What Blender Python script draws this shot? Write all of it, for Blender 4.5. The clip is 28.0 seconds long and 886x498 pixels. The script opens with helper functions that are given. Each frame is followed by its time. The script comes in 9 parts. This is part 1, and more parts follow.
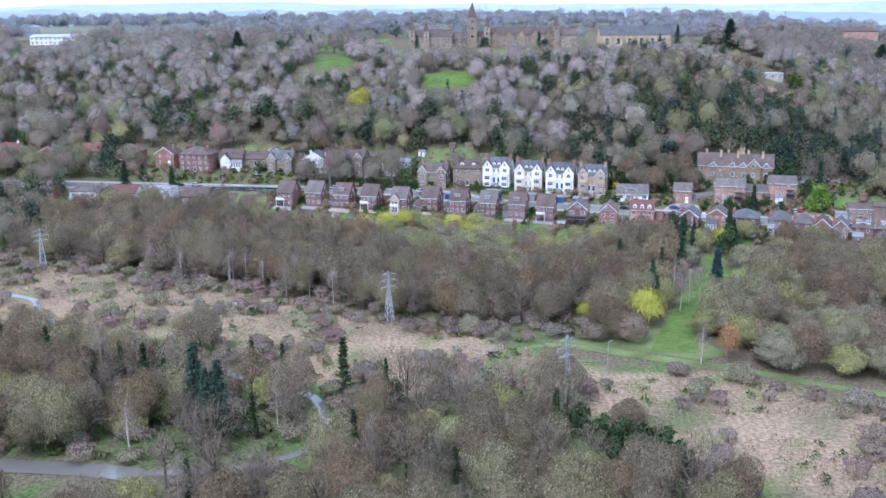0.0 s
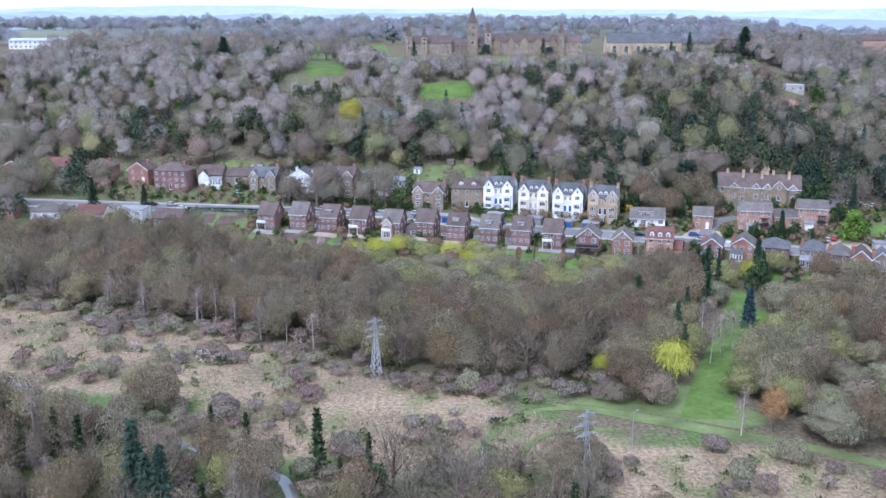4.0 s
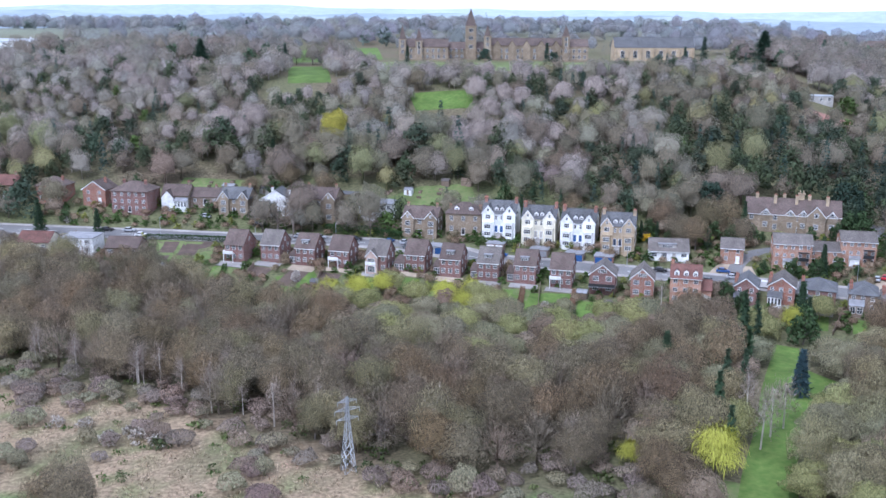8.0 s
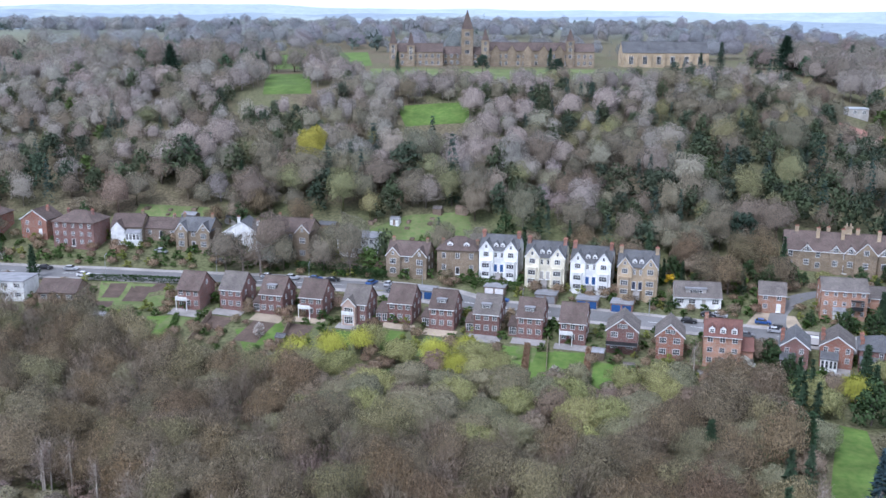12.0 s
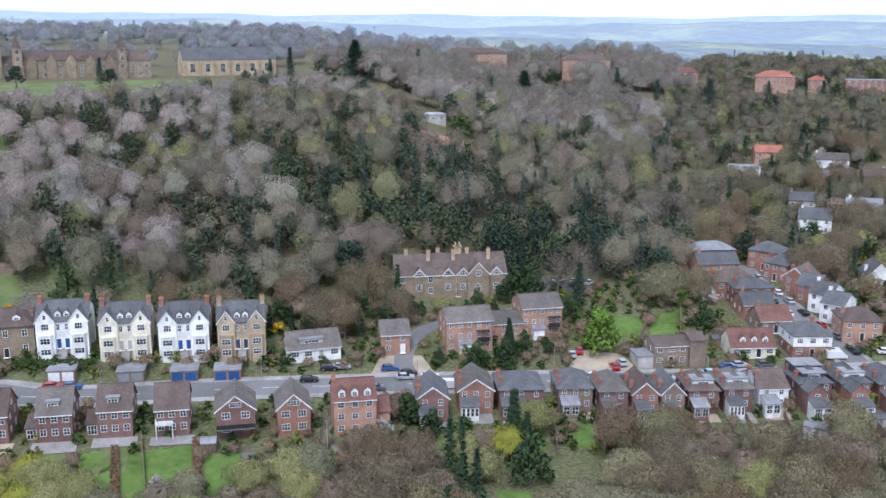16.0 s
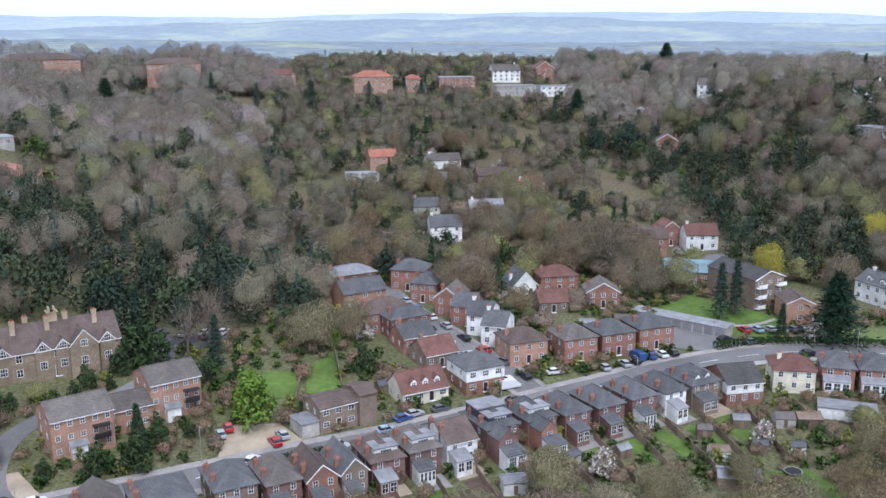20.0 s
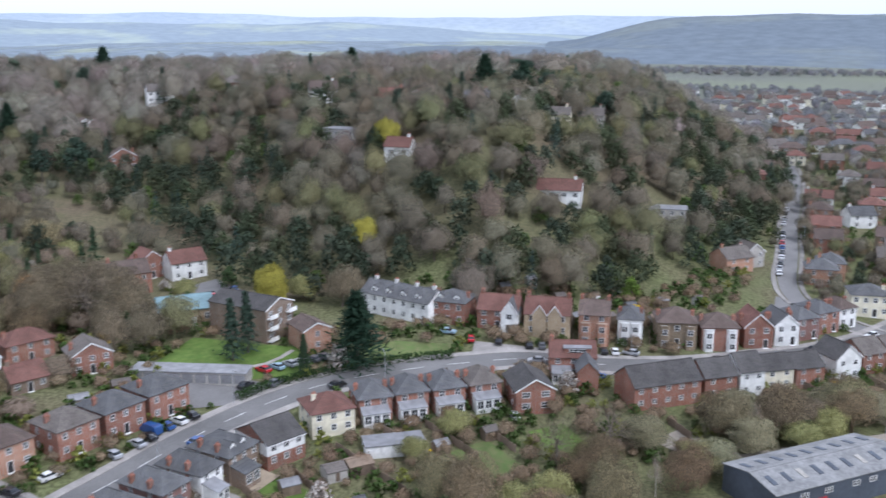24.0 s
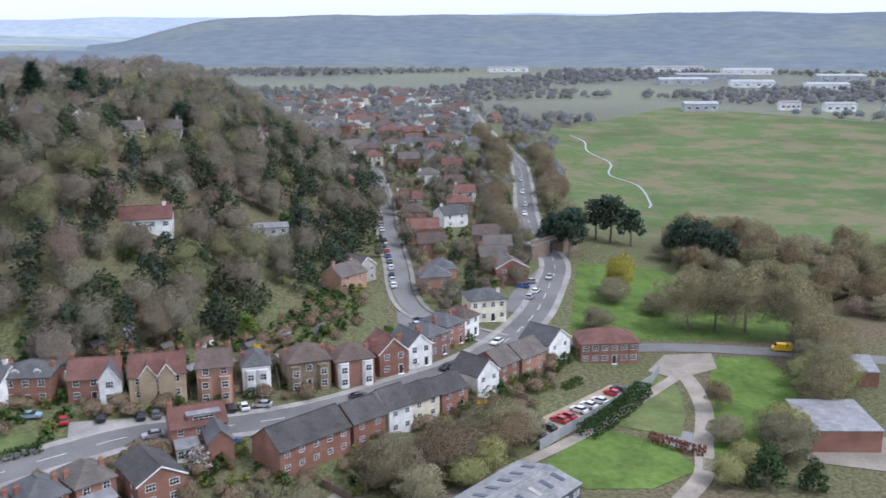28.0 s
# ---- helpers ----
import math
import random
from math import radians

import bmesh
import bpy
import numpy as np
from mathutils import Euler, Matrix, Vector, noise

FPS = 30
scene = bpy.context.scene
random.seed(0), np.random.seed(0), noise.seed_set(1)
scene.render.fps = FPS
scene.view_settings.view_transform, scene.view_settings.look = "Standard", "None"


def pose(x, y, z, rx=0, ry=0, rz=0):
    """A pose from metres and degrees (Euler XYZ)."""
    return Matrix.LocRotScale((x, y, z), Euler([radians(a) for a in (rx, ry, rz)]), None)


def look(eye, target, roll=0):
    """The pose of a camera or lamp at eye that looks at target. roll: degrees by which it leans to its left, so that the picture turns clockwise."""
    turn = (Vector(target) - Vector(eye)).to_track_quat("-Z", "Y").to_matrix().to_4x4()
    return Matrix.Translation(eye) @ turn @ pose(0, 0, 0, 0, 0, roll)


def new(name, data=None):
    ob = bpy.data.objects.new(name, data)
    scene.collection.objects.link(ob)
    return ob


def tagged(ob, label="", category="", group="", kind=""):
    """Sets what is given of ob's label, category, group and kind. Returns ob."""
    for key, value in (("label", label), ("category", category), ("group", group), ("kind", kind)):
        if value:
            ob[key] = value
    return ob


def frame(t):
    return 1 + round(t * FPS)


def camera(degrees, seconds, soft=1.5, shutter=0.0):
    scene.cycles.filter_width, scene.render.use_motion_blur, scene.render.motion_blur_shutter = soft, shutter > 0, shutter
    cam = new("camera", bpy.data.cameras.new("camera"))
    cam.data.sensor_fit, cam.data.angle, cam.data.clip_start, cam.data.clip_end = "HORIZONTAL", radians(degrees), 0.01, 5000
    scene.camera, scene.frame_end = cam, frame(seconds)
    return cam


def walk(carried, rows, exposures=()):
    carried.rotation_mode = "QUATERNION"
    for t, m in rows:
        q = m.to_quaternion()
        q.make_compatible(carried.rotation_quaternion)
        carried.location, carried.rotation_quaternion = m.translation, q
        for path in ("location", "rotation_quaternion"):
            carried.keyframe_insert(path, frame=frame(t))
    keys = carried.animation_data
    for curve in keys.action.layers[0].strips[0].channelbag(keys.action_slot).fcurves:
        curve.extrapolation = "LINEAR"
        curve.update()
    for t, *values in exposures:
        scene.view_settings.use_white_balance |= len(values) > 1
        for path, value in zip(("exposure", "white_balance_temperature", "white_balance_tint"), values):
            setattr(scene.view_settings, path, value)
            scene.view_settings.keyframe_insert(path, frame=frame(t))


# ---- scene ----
cam = camera(48.9, 28.0, shutter=0.5)
METRES, EYE, TILT, LEAN, TURN = 295.0, 82.0, 2.5, -0.8, 0.0
ROWS = [
    (0.0, 0.0, 0.0, 0.0, -0.36, -16.47, 1.23),
    (0.5, -0.0, 0.011, -0.0003, -0.36, -16.44, 1.18),
    (1.0, 0.0, 0.0234, -0.0007, -0.36, -16.41, 1.13),
    (1.5, 0.0003, 0.0372, -0.0011, -0.36, -16.38, 1.09),
    (2.0, 0.0006, 0.052, -0.0015, -0.36, -16.34, 1.05),
    (2.5, 0.001, 0.0679, -0.0021, -0.37, -16.31, 1.0),
    (3.0, 0.0015, 0.0848, -0.0028, -0.36, -16.28, 0.96),
    (3.5, 0.0021, 0.1023, -0.0034, -0.35, -16.25, 0.92),
    (5.5, 0.0044, 0.1764, -0.0063, -0.38, -16.19, 0.73),
    (6.0, 0.005, 0.1955, -0.0069, -0.38, -16.19, 0.69),
    (6.5, 0.0057, 0.2147, -0.0074, -0.38, -16.19, 0.64),
    (7.0, 0.0064, 0.2342, -0.0078, -0.4, -16.2, 0.6),
    (7.5, 0.0075, 0.2538, -0.0082, -0.4, -16.21, 0.57),
    (8.0, 0.0084, 0.2736, -0.0086, -0.42, -16.21, 0.54),
    (8.5, 0.0094, 0.2936, -0.0088, -0.42, -16.22, 0.52),
    (9.0, 0.0104, 0.3136, -0.0092, -0.44, -16.22, 0.5),
    (9.5, 0.0112, 0.3337, -0.0094, -0.47, -16.22, 0.49),
    (10.0, 0.0121, 0.3539, -0.0097, -0.49, -16.21, 0.48),
    (10.5, 0.0129, 0.3739, -0.0101, -0.51, -16.22, 0.47),
    (11.0, 0.0138, 0.394, -0.0104, -0.53, -16.22, 0.46),
    (11.5, 0.0147, 0.4141, -0.0107, -0.55, -16.23, 0.46),
    (13.5, 0.0194, 0.4944, -0.0125, -0.59, -16.2, 0.47),
    (14.0, 0.0204, 0.514, -0.0132, -0.63, -16.2, 0.46),
    (14.5, 0.0222, 0.5319, -0.0138, -4.78, -16.2, 0.33),
    (15.0, 0.024, 0.551, -0.0143, -16.98, -16.14, -0.27),
    (15.5, 0.0258, 0.5721, -0.015, -24.93, -16.06, -0.68),
    (16.0, 0.0285, 0.5928, -0.016, -26.06, -16.06, -0.74),
    (16.5, 0.0328, 0.6114, -0.0166, -26.86, -16.08, -0.71),
    (17.0, 0.0395, 0.6288, -0.0173, -30.83, -16.03, -0.84),
    (17.5, 0.046, 0.6465, -0.0182, -36.19, -15.94, -1.03),
    (18.0, 0.053, 0.6639, -0.019, -41.52, -15.84, -1.23),
    (18.5, 0.0613, 0.6809, -0.0202, -46.64, -15.7, -1.4),
    (19.0, 0.0697, 0.6986, -0.0209, -49.85, -15.63, -1.55),
    (19.5, 0.0797, 0.7144, -0.0218, -50.2, -15.62, -1.51),
    (20.0, 0.091, 0.7289, -0.0227, -50.25, -15.63, -1.45),
    (20.5, 0.1032, 0.7419, -0.0235, -50.47, -15.64, -1.39),
    (21.0, 0.1157, 0.7536, -0.0241, -53.75, -15.57, -1.5),
    (21.5, 0.1278, 0.7657, -0.0246, -58.67, -15.44, -1.67),
    (23.5, 0.179, 0.8068, -0.0276, -78.13, -14.7, -2.1),
    (24.0, 0.1923, 0.815, -0.0281, -82.72, -14.51, -2.18),
    (24.5, 0.2061, 0.8219, -0.0288, -87.05, -14.33, -2.22),
    (25.0, 0.2203, 0.828, -0.0291, -90.79, -14.19, -2.24),
    (25.5, 0.2346, 0.8329, -0.0298, -94.07, -14.03, -2.28),
    (26.0, 0.2491, 0.8365, -0.0302, -97.4, -13.88, -2.29),
    (26.5, 0.2637, 0.8395, -0.0306, -100.52, -13.75, -2.29),
    (27.0, 0.2781, 0.8411, -0.0309, -103.27, -13.63, -2.29),
    (27.5, 0.2926, 0.8416, -0.0311, -105.9, -13.52, -2.27),
    (28.0, 0.3074, 0.8413, -0.0314, -108.54, -13.41, -2.27),
]
walk(cam, [(t, pose(0, 0, EYE, TILT, LEAN, TURN) @ pose(METRES * x, METRES * y, METRES * z, 90 + pitch, roll, yaw)) for t, x, y, z, yaw, pitch, roll in ROWS],
     exposures=[(0.0, 1.05, 5100, 20), (8.0, 0.98, 5190, 19), (15.0, 0.78, 5460, 16), (20.0, 0.7, 5600, 15), (28.0, 0.64, 5700, 16)])

# ---- sky, sun ----
world = bpy.data.worlds.new("overcast_sky")
scene.world = world
world.use_nodes = True
wn, wl = world.node_tree.nodes, world.node_tree.links
wn.clear()
sky = wn.new("ShaderNodeTexSky")
sky.sky_type = 'NISHITA'
sky.sun_disc = False
sky.sun_elevation, sky.sun_rotation = radians(48), radians(215)
sky.air_density, sky.dust_density, sky.ozone_density = 1.0, 1.5, 1.0
veil = wn.new("ShaderNodeHueSaturation")
veil.inputs["Saturation"].default_value = 0.25
veil.inputs["Value"].default_value = 1.0
wb = wn.new("ShaderNodeBackground")
wb.inputs["Strength"].default_value = 0.11
wo = wn.new("ShaderNodeOutputWorld")
cloud = wn.new("ShaderNodeMix")
cloud.data_type = 'RGBA'
cloud.inputs[0].default_value = 0.6
cloud.inputs[7].default_value = (8.0, 8.5, 9.2, 1)
wl.new(sky.outputs[0], veil.inputs["Color"])
wl.new(veil.outputs[0], cloud.inputs[6])
wl.new(cloud.outputs[2], wb.inputs["Color"])
wl.new(wb.outputs[0], wo.inputs["Surface"])

sun_data = bpy.data.lights.new("sun", "SUN")
sun_data.energy, sun_data.angle, sun_data.color = 1.3, radians(12), (1.0, 0.96, 0.9)
sun = new("sun", sun_data)
sun.matrix_world = look((0, 0, 300), (math.sin(radians(35)) * 200, math.cos(radians(35)) * 200, 300 - 290))

# ---- materials ----
def nodes_of(name):
    m = bpy.data.materials.new(name)
    m.use_nodes = True
    nt = m.node_tree
    return m, nt, nt.nodes["Principled BSDF"]


def ramp_mix(nt, a, b, fac):
    n = nt.nodes.new("ShaderNodeMix")
    n.data_type = 'RGBA'
    for socket, value in ((n.inputs[6], a), (n.inputs[7], b), (n.inputs[0], fac)):
        if isinstance(value, bpy.types.NodeSocket):
            nt.links.new(value, socket)
        elif isinstance(value, tuple):
            socket.default_value = (*value, 1)
        else:
            socket.default_value = value
    return n.outputs[2]


def noise_out(nt, scale, detail=4.0, coord="Object", rough=0.6):
    tc = nt.nodes.new("ShaderNodeTexCoord")
    n = nt.nodes.new("ShaderNodeTexNoise")
    n.inputs["Scale"].default_value, n.inputs["Detail"].default_value, n.inputs["Roughness"].default_value = scale, detail, rough
    nt.links.new(tc.outputs[coord], n.inputs["Vector"])
    return n.outputs["Fac"]


def span(nt, value, lo, hi, a=0.35, b=0.65):
    n = nt.nodes.new("ShaderNodeMapRange")
    n.inputs[1].default_value, n.inputs[2].default_value, n.inputs[3].default_value, n.inputs[4].default_value = a, b, lo, hi
    nt.links.new(value, n.inputs[0])
    return n.outputs[0]


def times(nt, colour, value):
    n = nt.nodes.new("ShaderNodeVectorMath")
    n.operation = 'SCALE'
    nt.links.new(colour, n.inputs[0])
    nt.links.new(value, n.inputs["Scale"])
    return n.outputs[0]


def relief(nt, bsdf, value, strength, distance):
    b = nt.nodes.new("ShaderNodeBump")
    b.inputs["Strength"].default_value, b.inputs["Distance"].default_value = strength, distance
    nt.links.new(value, b.inputs["Height"])
    nt.links.new(b.outputs[0], bsdf.inputs["Normal"])


def surface(name, c1, c2, grain=4.0, stain=0.35, rough=0.85, metal=0.0, bump=0.15, vary=0.12, spec=0.3):
    """Two-tone grain, large stains, a little difference from thing to thing, fine relief."""
    m, nt, b = nodes_of(name)
    g = noise_out(nt, grain, 6)
    col = ramp_mix(nt, c1, c2, span(nt, g, 0, 1))
    col = times(nt, col, span(nt, noise_out(nt, stain, 3), 0.72, 1.25, 0.3, 0.7))
    oi = nt.nodes.new("ShaderNodeObjectInfo")
    col = times(nt, col, span(nt, oi.outputs["Random"], 1 - vary, 1 + vary, 0, 1))
    nt.links.new(col, b.inputs["Base Color"])
    b.inputs["Roughness"].default_value, b.inputs["Metallic"].default_value = rough, metal
    b.inputs["Specular IOR Level"].default_value = spec
    relief(nt, b, g, bump, 0.05)
    return m


def coursed(name, c1, c2, mortar, row=0.3, width=0.5, rough=0.85, vary=0.15, moss=(0.12, 0.12, 0.07)):
    """Tiles or masonry in courses, with weathering."""
    m, nt, b = nodes_of(name)
    tc = nt.nodes.new("ShaderNodeTexCoord")
    br = nt.nodes.new("ShaderNodeTexBrick")
    sep = nt.nodes.new("ShaderNodeSeparateXYZ")
    com = nt.nodes.new("ShaderNodeCombineXYZ")
    add = nt.nodes.new("ShaderNodeMath")
    nt.links.new(tc.outputs["Object"], sep.inputs[0])
    nt.links.new(sep.outputs[0], add.inputs[0])
    nt.links.new(sep.outputs[1], add.inputs[1])
    nt.links.new(add.outputs[0], com.inputs[0])
    nt.links.new(sep.outputs[2], com.inputs[1])
    nt.links.new(com.outputs[0], br.inputs["Vector"])
    br.inputs["Color1"].default_value, br.inputs["Color2"].default_value, br.inputs["Mortar"].default_value = (*c1, 1), (*c2, 1), (*mortar, 1)
    br.inputs["Scale"].default_value, br.inputs["Mortar Size"].default_value = 1.0, 0.012
    br.inputs["Brick Width"].default_value, br.inputs["Row Height"].default_value = width, row
    col = ramp_mix(nt, br.outputs[0], moss, span(nt, noise_out(nt, 0.9, 5), 0.0, 0.45, 0.5, 0.75))
    col = times(nt, col, span(nt, noise_out(nt, 0.25, 3), 0.75, 1.25, 0.3, 0.7))
    oi = nt.nodes.new("ShaderNodeObjectInfo")
    col = times(nt, col, span(nt, oi.outputs["Random"], 1 - vary, 1 + vary, 0, 1))
    nt.links.new(col, b.inputs["Base Color"])
    b.inputs["Roughness"].default_value = rough
    b.inputs["Specular IOR Level"].default_value = 0.2
    relief(nt, b, br.outputs["Fac"], 0.25, -0.02)
    return m


BRICK = coursed("red_brick", (0.33, 0.116, 0.07), (0.24, 0.085, 0.056), (0.3, 0.26, 0.22), 0.075, 0.225, moss=(0.16, 0.09, 0.07))
BRICK_DARK = coursed("plum_brick", (0.225, 0.095, 0.078), (0.165, 0.074, 0.062), (0.24, 0.2, 0.18), 0.075, 0.225, moss=(0.11, 0.07, 0.06))
BRICK_ORANGE = coursed("orange_brick", (0.42, 0.2, 0.12), (0.34, 0.16, 0.1), (0.4, 0.34, 0.28), 0.075, 0.225, moss=(0.26, 0.15, 0.1))
BRICK_BROWN = coursed("brown_brick", (0.23, 0.15, 0.1), (0.17, 0.11, 0.08), (0.3, 0.27, 0.23), 0.075, 0.225, moss=(0.13, 0.1, 0.07))
STONE = coursed("bargate_stone", (0.275, 0.215, 0.145), (0.195, 0.15, 0.105), (0.36, 0.31, 0.25), 0.28, 0.5, moss=(0.2, 0.16, 0.11))
STONE_BUFF = coursed("buff_brick", (0.43, 0.335, 0.215), (0.34, 0.26, 0.165), (0.46, 0.4, 0.32), 0.15, 0.3, moss=(0.3, 0.23, 0.14))
WHITE = surface("white_render", (0.8, 0.8, 0.78), (0.72, 0.72, 0.69), 2.0, 0.3, 0.7, vary=0.06)
CREAM = surface("cream_render", (0.74, 0.7, 0.56), (0.66, 0.61, 0.47), 2.0, 0.3, 0.75, vary=0.05)
GREYWALL = surface("pebbledash_grey", (0.45, 0.43, 0.39), (0.36, 0.34, 0.31), 5.0, 0.4, 0.9)
TRIM = surface("white_paint", (0.82, 0.82, 0.8), (0.74, 0.74, 0.72), 3.0, 0.5, 0.5, vary=0.05)
SLATE = coursed("slate", (0.098, 0.1, 0.106), (0.13, 0.13, 0.132), (0.055, 0.055, 0.058), 0.2, 0.3, 0.75, moss=(0.14, 0.132, 0.105))
TILE_BROWN = coursed("brown_tile", (0.145, 0.105, 0.09), (0.105, 0.08, 0.07), (0.06, 0.05, 0.045), 0.2, 0.3, 0.85, moss=(0.13, 0.12, 0.09))
TILE_GREY = coursed("grey_brown_tile", (0.165, 0.145, 0.13), (0.125, 0.11, 0.1), (0.07, 0.06, 0.055), 0.2, 0.3, 0.85, moss=(0.15, 0.14, 0.11))
TILE_RED = coursed("red_clay_tile", (0.2, 0.098, 0.078), (0.155, 0.08, 0.066), (0.1, 0.06, 0.05), 0.2, 0.3, 0.85, moss=(0.15, 0.1, 0.08))
TILE_BRIGHT = coursed("orange_clay_tile", (0.4, 0.165, 0.11), (0.32, 0.135, 0.095), (0.2, 0.08, 0.06), 0.2, 0.3, 0.85, moss=(0.3, 0.13, 0.09))
TILE_DARK = coursed("dark_concrete_tile", (0.07, 0.065, 0.065), (0.095, 0.09, 0.085), (0.04, 0.04, 0.04), 0.2, 0.3, 0.8, moss=(0.09, 0.085, 0.07))
BLUE_ROOF = surface("green_blue_sheet_roof", (0.16, 0.25, 0.27), (0.2, 0.29, 0.31), 1.5, 0.2, 0.6)
LEAD = surface("lead_grey", (0.27, 0.27, 0.275), (0.2, 0.2, 0.21), 2.0, 0.5, 0.55)
SHEET = surface("galvanised_sheet", (0.42, 0.44, 0.45), (0.34, 0.355, 0.37), 1.5, 0.15, 0.5, 0.2)
CLADDING = surface("dark_blue_grey_cladding", (0.085, 0.1, 0.125), (0.07, 0.08, 0.1), 1.0, 0.1, 0.5)
RED_PAINT = surface("red_paint", (0.5, 0.03, 0.035), (0.42, 0.025, 0.03), 2.0, 0.5, 0.45)
BLUE_PAINT = surface("blue_paint", (0.035, 0.1, 0.27), (0.03, 0.08, 0.21), 2.0, 0.5, 0.45)
BLACK_PAINT = surface("black_paint", (0.025, 0.025, 0.028), (0.04, 0.04, 0.04), 3.0, 0.5, 0.5)
NAVY_CLAD = surface("navy_cladding", (0.05, 0.06, 0.095), (0.04, 0.05, 0.08), 3.0, 0.5, 0.6)
POT = surface("terracotta_pot", (0.36, 0.16, 0.11), (0.3, 0.135, 0.095), 5.0, 0.5, 0.8)
WOOD = surface("weathered_wood", (0.24, 0.18, 0.13), (0.16, 0.12, 0.09), 6.0, 0.5, 0.85, vary=0.3)
FENCE_MAT = surface("fence_boards", (0.2, 0.15, 0.11), (0.27, 0.2, 0.15), 5.0, 0.4, 0.9, vary=0.25)
ASPHALT = surface("asphalt", (0.155, 0.15, 0.145), (0.2, 0.195, 0.19), 3.0, 0.06, 0.9, bump=0.1)
PAVING = surface("pavement_slabs", (0.3, 0.28, 0.26), (0.24, 0.225, 0.21), 2.0, 0.2, 0.9)
GRAVEL = surface("gravel", (0.4, 0.33, 0.24), (0.32, 0.26, 0.19), 5.0, 0.15, 0.95)
CONCRETE = surface("pale_concrete", (0.33, 0.292, 0.243), (0.265, 0.23, 0.19), 2.0, 0.12, 0.9)
PAINT_LINE = surface("road_paint", (0.7, 0.7, 0.68), (0.6, 0.6, 0.58), 3.0, 0.5, 0.8)
SOIL = surface("dug_soil", (0.12, 0.085, 0.065), (0.08, 0.058, 0.045), 4.0, 0.4, 0.95)
STEEL = surface("galvanised_steel", (0.42, 0.44, 0.46), (0.34, 0.36, 0.38), 4.0, 0.5, 0.5, 0.5)
TYRE = surface("tyre_rubber", (0.03, 0.03, 0.03), (0.022, 0.022, 0.022), 5.0, 0.5, 0.85)
BARK = surface("bark", (0.2, 0.17, 0.14), (0.12, 0.1, 0.085), 3.0, 0.6, 0.95, bump=0.4, vary=0.25)
BARK_PALE = surface("pale_bark", (0.5, 0.46, 0.4), (0.38, 0.34, 0.29), 3.0, 0.6, 0.9, bump=0.3, vary=0.2)


def grass_mat(name, c1, c2, grain=1.2):
    m = surface(name, c1, c2, grain, 0.12, 0.95, bump=0.4, vary=0.1, spec=0.15)
    return m


LAWN = grass_mat("mown_grass", (0.078, 0.137, 0.028), (0.125, 0.175, 0.045), 0.6)
ROUGH_GRASS = grass_mat("rough_grass", (0.11, 0.16, 0.05), (0.16, 0.17, 0.075), 0.7)


def glass(name):
    m, nt, b = nodes_of(name)
    g = noise_out(nt, 0.8, 2)
    col = ramp_mix(nt, (0.014, 0.016, 0.02), (0.05, 0.055, 0.06), span(nt, g, 0, 1))
    nt.links.new(col, b.inputs["Base Color"])
    b.inputs["Roughness"].default_value = 0.08
    b.inputs["Specular IOR Level"].default_value = 0.4
    return m


GLASS = glass("window_glass")


def water_mat():
    m, nt, b = nodes_of("river_water")
    b.inputs["Base Color"].default_value = (0.16, 0.155, 0.135, 1)
    b.inputs["Roughness"].default_value = 0.06
    b.inputs["Specular IOR Level"].default_value = 0.8
    relief(nt, b, noise_out(nt, 1.5, 3), 0.06, 0.05)
    return m


WATER = water_mat()


def car_paint(name, c):
    m, nt, b = nodes_of(name)
    b.inputs["Base Color"].default_value = (*c, 1)
    b.inputs["Roughness"].default_value, b.inputs["Metallic"].default_value = 0.3, 0.1
    b.inputs["Coat Weight"].default_value = 0.5
    return m


PAINTS = {"white": car_paint("paint_white", (0.75, 0.75, 0.75)), "silver": car_paint("paint_silver", (0.42, 0.43, 0.45)),
          "grey": car_paint("paint_grey", (0.12, 0.125, 0.135)), "black": car_paint("paint_black", (0.02, 0.02, 0.023)),
          "red": car_paint("paint_red", (0.45, 0.02, 0.03)), "blue": car_paint("paint_blue", (0.03, 0.09, 0.27)),
          "light blue": car_paint("paint_light_blue", (0.3, 0.42, 0.52)), "yellow": car_paint("paint_yellow", (0.75, 0.47, 0.02))}


def streaks(nt, scale, stretch, detail=4, rough=0.65):
    """Fine upward streaks, as of twigs."""
    tc, mp = nt.nodes.new("ShaderNodeTexCoord"), nt.nodes.new("ShaderNodeMapping")
    mp.inputs["Scale"].default_value = (1.0, 1.0, stretch)
    nz = nt.nodes.new("ShaderNodeTexNoise")
    nz.inputs["Scale"].default_value, nz.inputs["Detail"].default_value, nz.inputs["Roughness"].default_value = scale, detail, rough
    nt.links.new(tc.outputs["Object"], mp.inputs["Vector"])
    nt.links.new(mp.outputs[0], nz.inputs["Vector"])
    return nz.outputs[0]


